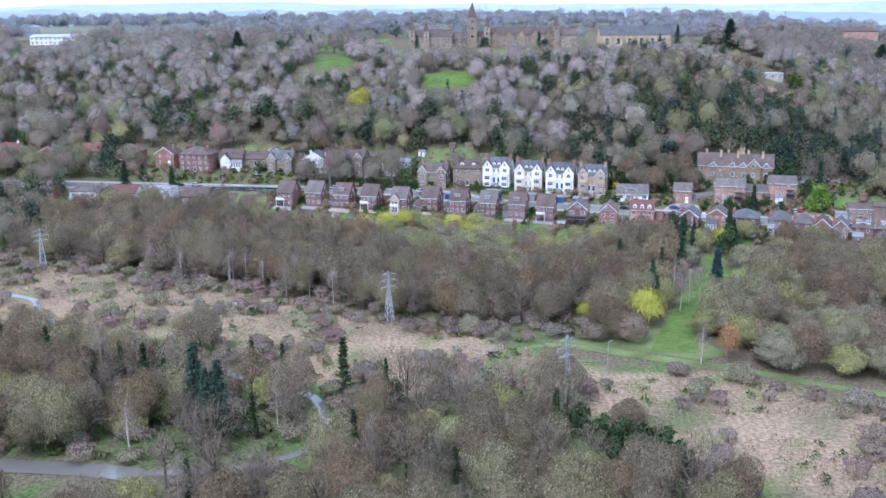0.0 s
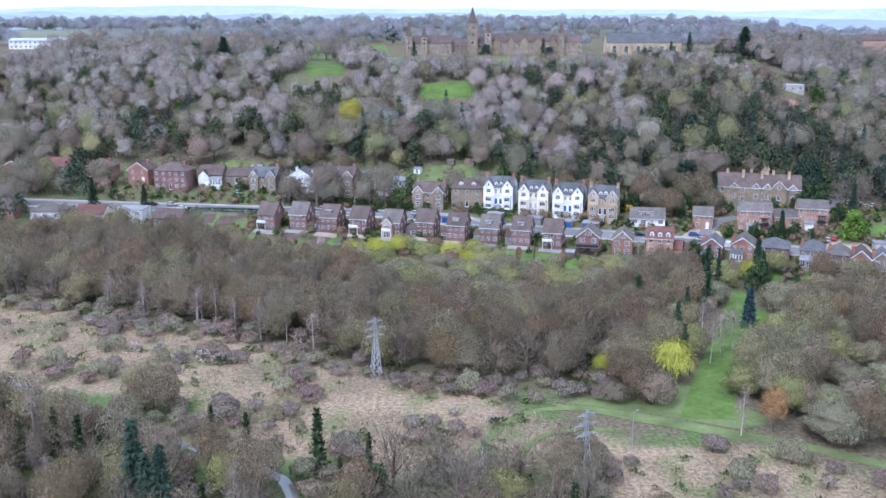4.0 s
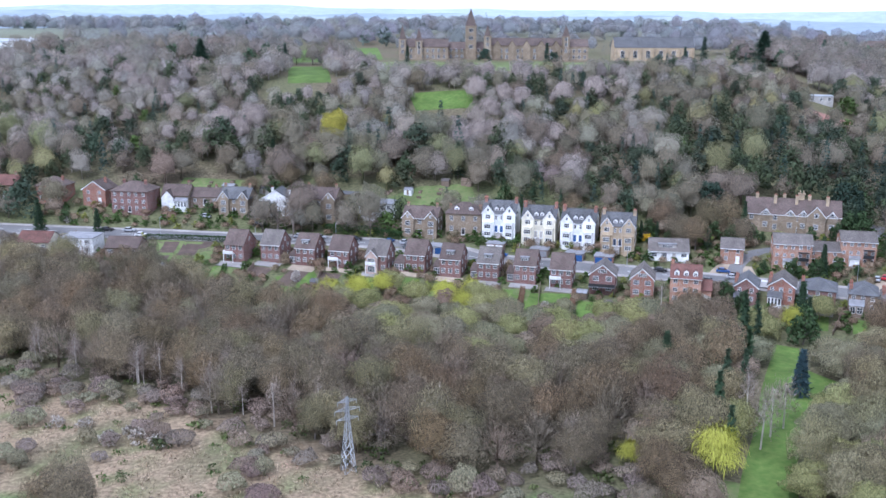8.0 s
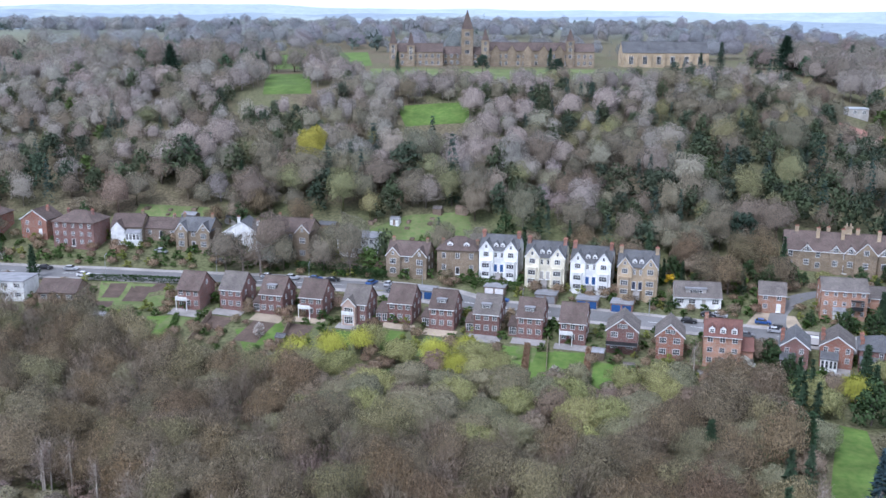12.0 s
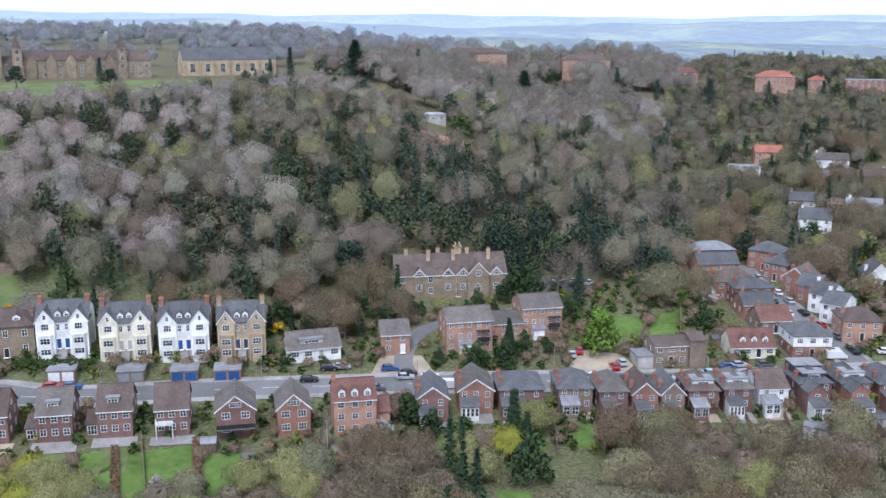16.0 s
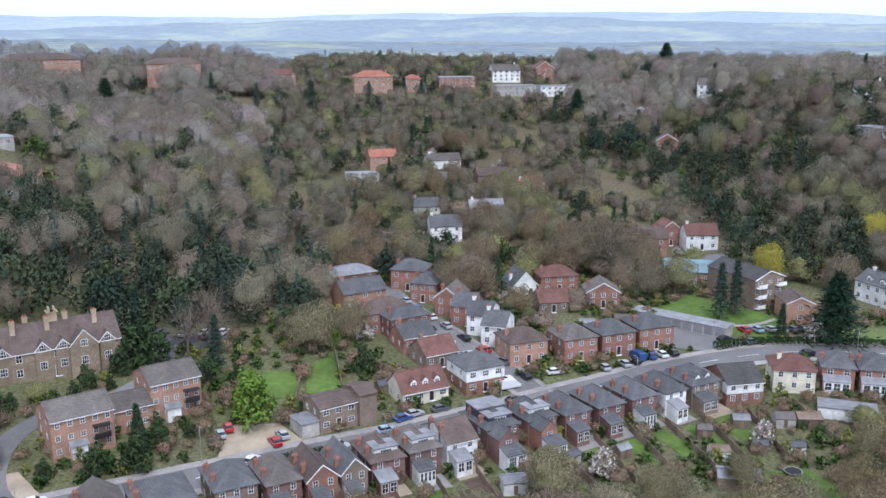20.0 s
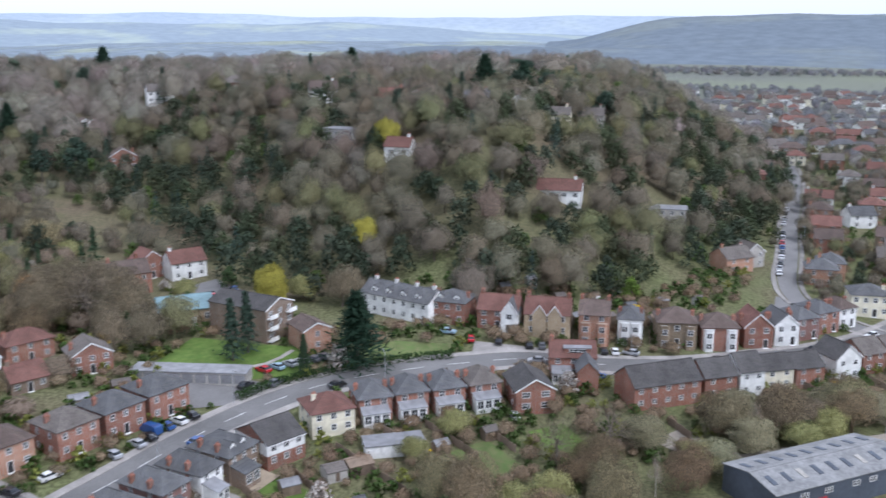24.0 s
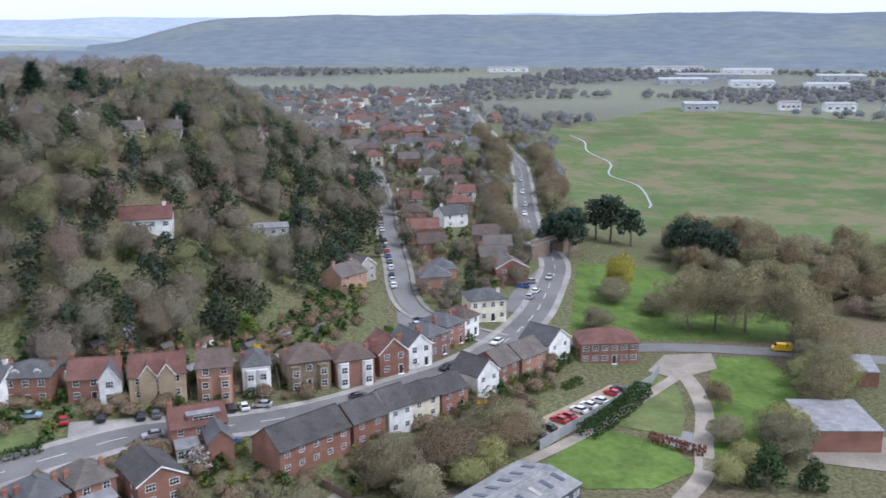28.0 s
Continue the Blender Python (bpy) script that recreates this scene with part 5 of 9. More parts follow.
ROW = ((91, 347.5, 6.6, "front", BRICK_DARK, SLATE, 1, 0), (101, 347, 7.4, "front", BRICK, TILE_GREY, 4, 0), (110, 343.2, 9.6, "hip", BRICK_DARK, SLATE, 1, 0), (121, 339, 7.4, "hip", BRICK_BROWN, SLATE, 2, 0),
       (127.8, 334.5, 6.2, "hip", BRICK_DARK, TILE_GREY, 1, 0), (133.5, 331, 5.6, "front", BRICK, TILE_BROWN, 1, 0), (139, 328.6, 5.0, "front", BRICK_BROWN, SLATE, 4, 0), (146, 327, 6.6, "hip", BRICK_DARK, TILE_BROWN, 2, 1),
       (153.5, 324.5, 6.4, "hip", BRICK_DARK, TILE_GREY, 4, 1), (161, 321.8, 6.6, "gable", WHITE, TILE_BROWN, 2, 0), (170.5, 319.2, 7.4, "hip", BRICK_DARK, SLATE, 3, 2), (178.6, 315.4, 6.8, "hip", BRICK, SLATE, 3, 1),
       (185.6, 311.5, 6.4, "hip", BRICK_DARK, SLATE, 1, 0), (193, 308, 6.6, "hip", BRICK_DARK, SLATE, 1, 0), (201, 304.8, 6.6, "hip", BRICK_DARK, SLATE, 4, 0), (208, 301.2, 5.8, "hip", WHITE, SLATE, 2, 0))
for fx, fy, w, kind, wall, tile, ext, dorm in ROW:
    tone = {BRICK_DARK.name: "plum brick", BRICK.name: "red brick", WHITE.name: "white-rendered", BRICK_BROWN.name: "brown brick"}[wall.name]
    row_house(fx, fy, w, 10.2, 4.8, 2.5, kind, wall, tile, 3 if w > 6.7 else 2, tone + " Edwardian house with " + ("slate" if tile is SLATE else "tiled") + " roof and rear extension", ext, dorm)
bt = row_house(216, 298, 8.2, 10, 4.9, 2.8, "hip", BRICK_BROWN, SLATE, 3, "brick house with slate roof and twin dormers", 1, 0)
for u in (-1.8, 1.0):
    add_dormer(bt, u, 1.0, 5.1, 1.3, 1.2, 2.0, TRIM, SLATE)
house(222, 291.8, -38, 8.6, 10.5, 4.8, 2.6, "gable", BRICK, TILE_DARK, 3, 2, (), None, "detached house, white upper storey, black tiled roof", "Edwardian houses below the road", band=WHITE, side=2)
house(234, 285.5, -58, 9.0, 9, 4.8, 2.6, "hip", CREAM, TILE_RED, 3, 2, ((-0.3, 0.5),), None, "cream-rendered house with red-brown hipped roof", "Edwardian houses below the road", side=2)
for i, (x, y) in enumerate(((241, 278.3), (244.8, 271.2), (248.2, 263.8), (251.8, 256.4))):
    h = house(x, y, -64, 7.0, 9, 4.7, 2.5, "hip", BRICK, SLATE if i < 3 else TILE_GREY, 2, 2, ((-0.45, 0.5), (0.45, 0.5)), None, "red brick semi-detached house with slate roof", "Edwardian houses below the road", side=2, win=(1.3, 1.4))
    lean_to(h, -3.2, -2.6, 5.5, 2.6, 2.3, 0.8, TRIM, LEAD, "conservatory", 3, "white glazed conservatory")
house(250.5, 245.8, -72, 8.5, 11, 4.9, 2.4, "front", BRICK, TILE_DARK, 2, 2, (), None, "wide red brick house with dark gabled roof", "Edwardian houses below the road", side=2, win=(1.8, 1.4))

def clearing(x, y, w, depth):
    """Open garden ground on the valley side of a house."""
    a = math.atan2(165 - y, 60 - x)
    ux, uy = math.cos(a), math.sin(a)
    OPEN.append([(x - uy * w * 0.6, y + ux * w * 0.6), (x + uy * w * 0.6, y - ux * w * 0.6), (x + uy * w * 0.7 + ux * depth, y - ux * w * 0.7 + uy * depth), (x - uy * w * 0.7 + ux * depth, y + ux * w * 0.7 + uy * depth)])


# houses on the upper side, east
hm = house(154, 348, -16, 8.5, 7.5, 5.0, 1.2, "gable", BRICK_BROWN, TILE_BROWN, 3, 2, (), BLACK_PAINT, "brown brick modern house with dark glazed stair", "houses by the side street", win=(1.4, 1.2))
add_wing(hm, "side_wing", "gable", 4.3, -1.0, 4.0, 7, 6.2, 1.0, BRICK_BROWN, TILE_BROWN)
add_wing(hm, "garage", "flat", -8.2, 0, 3.8, 5.5, 2.5, 0, GREYWALL, LEAD)
hr = house(175, 343, -22, 11, 8, 2.7, 3.4, "gable", CREAM, TILE_RED, 4, 1, (), BLACK_PAINT, "chalet bungalow with red clay roof and dormers", "houses by the side street", win=(1.6, 1.2))
for u in (-2.4, 0.4, 3.2):
    add_dormer(hr, u, 1.0, 3.4, 1.4, 1.1, 2.2, TRIM, TILE_RED)
house(187.5, 336.5, -24, 9.4, 9.5, 5.4, 2.4, "hip", BRICK, SLATE, 3, 2, ((0.2, 0.6),), BLACK_PAINT, "detached house, white upper floor, slate hipped roof", "houses by the side street", side=2, band=WHITE, win=(1.5, 1.3))
for x, y, yaw, w, d, eave, rise, kind, wall, tile, lab in ((190, 351, -20, 8.5, 8, 3.4, 2.8, "gable", BRICK_BROWN, TILE_RED, "low brick house with brown-red tiled roof"),
                                                          (193, 360.5, -20, 8.5, 7.5, 3.6, 2.4, "gable", BRICK, SLATE, "brick house with solar panels on its slate roof"),
                                                          (198, 367.5, -20, 11, 6.5, 5.0, 2.0, "hip", BRICK, SLATE, "long red brick terrace with grey hipped roof"),
                                                          (197.5, 374, -20, 13, 8, 5.2, 2.6, "hip", BRICK, TILE_BROWN, "red brick house with brown hipped roof"),
                                                          (207, 392, -20, 12.5, 8, 5.2, 2.6, "gable", BRICK_ORANGE, SLATE, "brick terrace with grey dormers below the wood"),
                                                          (217, 406, -20, 14, 8, 5.4, 2.0, "hip", BRICK_DARK, LEAD, "brick terrace with pale flat dormers"),
                                                          (207.5, 349.5, -68, 6, 9.5, 5.2, 2.4, "gable", WHITE, SLATE, "white semi-detached house with slate roof"),
                                                          (210, 356, -68, 6, 9.5, 5.2, 2.4, "gable", WHITE, SLATE, "white-rendered house with tiled roof"),
                                                          (213, 363.5, -68, 6, 9.5, 5.2, 2.4, "gable", BRICK, SLATE, "brick house with pale blue-grey roof"),
                                                          (216.5, 371.5, -68, 6.5, 9.5, 5.2, 2.6, "front", BRICK, TILE_GREY, "red brick house with white gable"),
                                                          (222.5, 385, -66, 7.4, 8.5, 5.2, 2.4, "hip", BRICK, SLATE, "red brick semi-detached house"),
                                                          (228.5, 396, -64, 10, 8.5, 6.0, 2.6, "hip", BRICK, SLATE, "large red brick villa at the street's end"),
                                                          (205.5, 337.5, -30, 9.6, 9, 5.2, 2.6, "hip", BRICK_ORANGE, TILE_BROWN, "square orange brick house with brown hipped roof"),
                                                          (215.5, 329.5, -28, 8.8, 9, 5.4, 2.6, "hip", BRICK, TILE_GREY, "pair of red brick houses with tall chimneys"),
                                                          (224.5, 324.5, -28, 9.2, 9, 5.4, 2.6, "hip", BRICK, SLATE, "red brick and white semi-detached pair"),
                                                          (234, 319.5, -30, 9.6, 9, 5.4, 2.6, "hip", BRICK, SLATE, "red brick semi-detached pair by the garage court"),
                                                          (246, 367, -30, 7, 8, 3.4, 3.6, "front", WHITE, SLATE, "small white gabled cottage"),
                                                          (256, 362, -38, 11, 8, 4.6, 2.4, "hip", BRICK, TILE_RED, "red brick house with two-tone tiled roof"),
                                                          (250, 344, -50, 9, 8, 4.4, 2.6, "front", BRICK, TILE_GREY, "brick house with white-edged gables"),
                                                          (238, 352, -40, 8, 7, 3.0, 2.6, "gable", BRICK_BROWN, TILE_RED, "low house among garden shrubs"),
                                                          (311, 363, -50, 12, 9, 6.2, 3.0, "gable", BRICK, TILE_BROWN, "red brick house behind bare trees"),
                                                          (330, 353, -46, 11, 8, 5.4, 3.0, "gable", WHITE, TILE_RED, "white-rendered inn with red-brown roof and chimneys"),
                                                          (329, 364, -40, 9, 8, 5.0, 3.4, "front", BRICK, TILE_RED, "red tile-hung house behind the inn"),
                                                          (280, 424, -40, 11, 9, 5.6, 3.0, "gable", WHITE, SLATE, "white villa with grey slate roof among trees"),
                                                          (314, 432, -40, 13, 8, 3.6, 3.0, "gable", WHITE, LEAD, "white bungalow with pale grey roof"),
                                                          (355, 440, -36, 11, 8, 4.2, 2.0, "hip", WHITE, TILE_BRIGHT, "white house with bright orange tiled roof"),
                                                          (354, 459, -36, 14, 8, 3.6, 2.6, "gable", BRICK_BROWN, TILE_BROWN, "brown gabled bungalow in the combe"),
                                                          (355, 487, -34, 15, 8, 3.6, 2.4, "gable", WHITE, TILE_GREY, "long white bungalow with grey roof"),
                                                          (333, 503, -34, 12, 8, 5.4, 2.6, "gable", BRICK_ORANGE, TILE_BRIGHT, "orange brick house with dormers and clay roof"),
                                                          (310, 493, -38, 13, 9, 4.0, 0.0, "flat", WHITE, LEAD, "white flat-roofed house below the wood"),
                                                          (300, 450, -40, 10, 8, 3.4, 2.6, "gable", GREYWALL, SLATE, "grey bungalow among garden trees"),
                                                          (330, 470, -36, 10, 8, 3.4, 2.6, "gable", BRICK_BROWN, TILE_GREY, "low brick bungalow among garden trees")):
    hh = house(x, y, yaw, w, d, eave, rise, kind, wall, tile, 3 if w > 7 else 2, 2 if eave > 4 else 1, ((-0.4, 0.5),) if kind != "flat" else (), BLACK_PAINT, lab, "houses by the side street", side=2)
    if y > 350:
        clearing(x, y, w, 12)

# three-storey flats, hall with the blue-green roof, garages
fl = house(278, 309.3, -22, 10.5, 18, 8.4, 2.0, "front", BRICK_BROWN, TILE_DARK, 3, 3, (), None, "three-storey brown brick flats with white balconies", "", "flats", "block_of_flats", side=2, win=(1.5, 1.3))
for k in range(3):
    for sx in (-1, 1):
        part("balcony", kept("wbal", lambda: (lambda f: (f.box(-1.5, -1.3, 0, 1.5, 0, 0.18), f.box(-1.5, -1.3, 0.18, 1.5, -1.22, 1.1), f.data("balcony", TRIM))[-1])(Form())), fl, "white balcony front", pose(sx * 3.6, 0, 0.5 + 2.8 * k))
house(270.5, 298, -50, 7, 9, 5.2, 1.6, "front", BRICK_ORANGE, TILE_BROWN, 1, 2, (), None, "small brick block beside the cedar", side=2)
house(285, 336, -62, 14, 12, 4.4, 2.2, "gable", STONE_BUFF, BLUE_ROOF, 4, 1, (), WHITE, "buff brick hall with wide blue-green roof", "", "hall", "church_hall", side=2, win=(1.6, 1.8))
wt = house(297, 284.5, -117, 22, 9, 5.6, 2.6, "gable", WHITE, SLATE, 7, 2, ((-0.4, 0.5), (-0.1, 0.5), (0.2, 0.5), (0.45, 0.5)), None, "long white-rendered terrace with slate roof and dormers", "villas on the bend", side=2)
for u in (-7, -2.4, 2.4, 7):
    add_dormer(wt, u, 0.8, 5.8, 1.6, 1.2, 2.4)


def garages(x, y, yaw, n, label, wall=None, doorm=None):
    z = base_z(x, y, yaw, n * 2.9, 5)
    g = thing("garage_row", pose(x, y, z, 0, 0, yaw), label, "garages")
    w = n * 2.9
    part("wall", wall_form("flat", w, 5.2, 2.3, 0, 1.2).data("wall", wall or GREYWALL), g)
    part("roof", roof_form("flat", w, 5.2, 2.3, 0).data("roof", LEAD), g)
    for i in range(n):
        part("garage_door", kept(("gd", (doorm or LEAD).name), lambda: (lambda f: (f.box(-1.2, -0.05, 0, 1.2, 0.02, 2.0), [f.box(-1.2, -0.07, q, 1.2, -0.05, q + 0.03) for q in (0.5, 1.0, 1.5)], f.data("garage_door", doorm or LEAD))[-1])(Form())), g, "", pose(-w / 2 + 2.9 * (i + 0.5), 0, 0))
    block(x, y, 6)
    return g


garages(249.5, 322, -88, 9, "row of grey lock-up garages with flat sheet roofs")
garages(228.5, 272, -70, 4, "white-doored garages with felt roofs", WHITE, TRIM)
garages(2, 391.5, -16, 2, "blue-doored double garage by the road", GREYWALL, BLUE_PAINT)
garages(56, 381.5, -17, 2, "garage with blue doors and flat roof", BRICK, BLUE_PAINT)
garages(22, 393, -17, 2, "white-doored brown brick garage in the garden bank", BRICK_BROWN, TRIM)
garages(36, 388.5, -17, 2, "brick garage sunk in the garden bank", BRICK_BROWN, LEAD)
garages(47, 384.5, -17, 2, "blue-doored garage below the white villa", BRICK_BROWN, BLUE_PAINT)

# villas on the bend and the street running south
for x, y, yaw, w, d, eave, rise, kind, wall, tile, lab, style in ((293.5, 270, -104, 9.4, 9, 5.8, 2.4, "hip", BRICK, SLATE, "double-fronted red brick house with slate roof", 1),
                                                                  (291.5, 257, -98, 10.4, 8, 5.2, 3.0, "gable", BRICK, TILE_RED, "red and white gabled pair with dark red roof", 3),
                                                                  (290, 244.5, -94, 11.4, 9, 5.8, 3.2, "gable", STONE_BUFF, TILE_RED, "buff brick pair with twin gables", 2),
                                                                  (288.5, 233, -95, 7.4, 9, 7.6, 2.6, "gable", BRICK_ORANGE, TILE_BROWN, "tall three-storey brick pair with stone bays", 4),
                                                                  (291, 224, -94, 6.0, 9, 6.2, 2.2, "hip", WHITE, SLATE, "white house with bay and slate roof", 4),
                                                                  (291.5, 212.5, -88, 9.6, 9.5, 6.2, 3.0, "hip", STONE, TILE_BROWN, "stone pair with bay windows and tiled roof", 4),
                                                                  (292, 202, -86, 9.0, 9, 5.8, 2.8, "hip", BRICK, TILE_BROWN, "square red brick villa with white bays", 4),
                                                                  (296, 192, -80, 7.2, 9, 5.6, 3.2, "front", BRICK, TILE_RED, "red brick gabled house with barge boards", 0),
                                                                  (299.5, 184.5, -74, 6.5, 9, 5.4, 2.6, "front", WHITE, SLATE, "narrow white house with gable", 0),
                                                                  (305, 178, -62, 7, 9, 5.4, 2.2, "hip", BRICK_DARK, SLATE, "brick house with slate roof on the corner", 0),
                                                                  (311, 171.5, -58, 7, 9, 5.4, 2.2, "hip", BRICK, SLATE, "red brick terrace house", 0),
                                                                  (316, 165.5, -58, 6, 8, 5.2, 2.2, "hip", WHITE, TILE_BROWN, "white-fronted house on the street corner", 0)):
    hh = house(x, y, yaw, w, d, eave, rise, kind, wall, tile, 3 if w > 9 else 2, 3 if eave > 7 else 2, ((-0.44, 0.5), (0.44, 0.5)), BLACK_PAINT, lab, "villas on the bend", side=2, win=(1.3, 1.5), chim=BRICK)
    if style == 1:
        for u in (-2.2, 2.2):
            add_dormer(hh, u, 1.0, eave + 0.2, 1.6, 1.1, 2.2)
    if style == 2:
        for u in (-1.9, 1.9):
            add_wing(hh, "gable_bay", "front", u - 1.7, -0.5, 3.4, 4.8, eave, 2.3, wall, tile, over=0.25)
            barge(hh, u, 3.4, -0.5, eave, 2.3, 0.25)
    if style == 3:
        gb = add_wing(hh, "gable_bay", "front", 1.2, -1.5, 4.2, 5.5, 5.0, 3.0, WHITE, SLATE, over=0.3)
        barge(hh, 3.3, 4.2, -1.5, 5.0, 3.0, 0.3)
        for zz in (0.6, 3.3):
            add_window(gb, pose(3.3, -1.5, zz), 1.6, 1.5)
    if style == 4:
        for u in (-w / 2 + 1.7, w / 2 - 1.7):
            bay(hh, u, 2.6, -1.0, 5.4, wall if wall is not BRICK else TRIM)

# terrace with its gardens towards the warehouse
for x, y, yaw, w, d, eave, rise, kind, wall, tile, lab in ((259.5, 217.5, -64, 16.5, 9, 5.2, 3.2, "gable", BRICK, TILE_DARK, "long brick terrace with dark roof and dormer"),
                                                          (265.5, 205.5, -67, 8.0, 8.5, 5.2, 2.8, "gable", BRICK, TILE_DARK, "red brick terrace house with dark roof"),
                                                          (268.5, 198.2, -67, 6.2, 8.5, 5.8, 3.0, "gable", WHITE, TILE_DARK, "white-rendered terrace house with parapet gable"),
                                                          (273, 191.5, -67, 7.5, 8, 4.8, 2.4, "gable", CREAM, TILE_DARK, "cream terrace house with dark upper bay"),
                                                          (276, 184, -67, 7.5, 8, 4.8, 2.4, "gable", BRICK, TILE_DARK, "red brick terrace house beside the garden"),
                                                          (282, 174, -64, 7.0, 8.5, 5.4, 3.0, "front", WHITE, TILE_DARK, "white gabled end house"),
                                                          (288, 166.5, -62, 7.0, 8.5, 4.8, 2.6, "gable", BRICK, TILE_GREY, "red brick house with solar panels"),
                                                          (292, 158.5, -62, 9.0, 8.5, 4.8, 2.6, "gable", BRICK_ORANGE, TILE_GREY, "orange brick house with grey tiled roof"),
                                                          (298, 149, -60, 9.0, 9, 5.2, 3.0, "front", WHITE, SLATE, "white gabled house with slate roof")):
    house(x, y, yaw, w, d, eave, rise, kind, wall, tile, 5 if w > 10 else 2, 2, (), None, lab, "terrace on the south side", side=2, win=(1.2, 1.2))
sh = house(268.5, 238, -86, 10.5, 8, 5.2, 2.6, "gable", BRICK, TILE_RED, 3, 2, ((-0.45, 0.5),), None, "red brick shop with wide roof dormer", "terrace on the south side", side=2)
add_dormer(sh, 1.0, 0.8, 5.4, 6.0, 1.5, 3.0, BRICK, LEAD, "flat", 4.0)
add_wing(sh, "rear_wing", "front", 0.5, -7, 4.6, 7, 4.2, 2.2, BRICK, SLATE)
lean_to(sh, -4.8, -3.2, 4.2, 3.2, 2.2, 0.8, TRIM, LEAD, "conservatory", 3, "white glazed conservatory")
house(295.5, 136.5, -104, 14.5, 10, 5.2, 2.6, "hip", BRICK, TILE_RED, 6, 2, (), BLACK_PAINT, "wide red brick semi-detached pair with hipped roof", "", side=2, win=(1.5, 1.4))
pb = house(326, 157, -94, 10, 9, 6.0, 2.2, "hip", CREAM, SLATE, 4, 2, ((0.4, 0.5),), BLACK_PAINT, "cream and dark timbered pub with slate roof", "", "pub", "pub", side=2, win=(1.2, 1.4))
for x, y, yaw, w, wall, tile, kind, lab in ((349, 164.5, -98, 9, BRICK_ORANGE, SLATE, "hip", "orange brick villa with slate roof by the steep street"), (356, 160, -98, 8, BRICK_ORANGE, SLATE, "hip", "brick villa with bays by the steep street"),
                                            (385, 154, -102, 9, BRICK, TILE_BROWN, "gable", "red brick house by the steep street"), (407, 150, -104, 11, BRICK, TILE_RED, "gable", "red brick gabled pair by the steep street"),
                                            (435, 145, -105, 9, BRICK_ORANGE, TILE_BROWN, "hip", "brick house by the steep street"), (462, 139, -106, 11, WHITE, TILE_RED, "gable", "white house with bright red roof"),
                                            (358, 137, -95, 10, BRICK, TILE_GREY, "front", "brick bungalow with grey roof by the bend"), (370, 138, -100, 9, STONE, TILE_GREY, "gable", "low grey-roofed cottage by the bend"),
                                            (382, 132, -105, 9.5, BRICK_BROWN, TILE_GREY, "gable", "brown brick house by the bend"), (396, 131, -105, 9, STONE, TILE_BROWN, "gable", "cottage with brown roof among gardens"),
                                            (427, 131, -80, 10, WHITE, SLATE, "gable", "white cottage with pale roof"), (448, 122, -105, 10, STONE, TILE_RED, "hip", "red-roofed house among trees"),
                                            (470, 112, -105, 9, WHITE, TILE_RED, "gable", "white house with red roof among trees"), (356, 187, -60, 10, BRICK_ORANGE, TILE_GREY, "gable", "orange brick cottage on the wood's edge"), (364, 181, -60, 7, GREYWALL, TILE_GREY, "front", "grey gabled house on the wood's edge"),
                                            (495, 108, -105, 9, BRICK, TILE_BROWN, "gable", "brick house beside the long road"), (520, 112, -105, 10, WHITE, TILE_GREY, "hip", "pale house beside the long road"), (545, 92, -105, 10, BRICK, TILE_RED, "gable", "brick house beside the long road"),
                                            (490, 160, -100, 10, BRICK, TILE_RED, "hip", "house under the hill trees"), (520, 150, -100, 10, WHITE, TILE_BROWN, "gable", "white house under the hill trees")):
    house(x, y, yaw, w, 8.5, 5.0, 2.6, kind, wall, tile, 2, 2, ((-0.4, 0.5),), None, lab, "houses by the steep street", side=2)

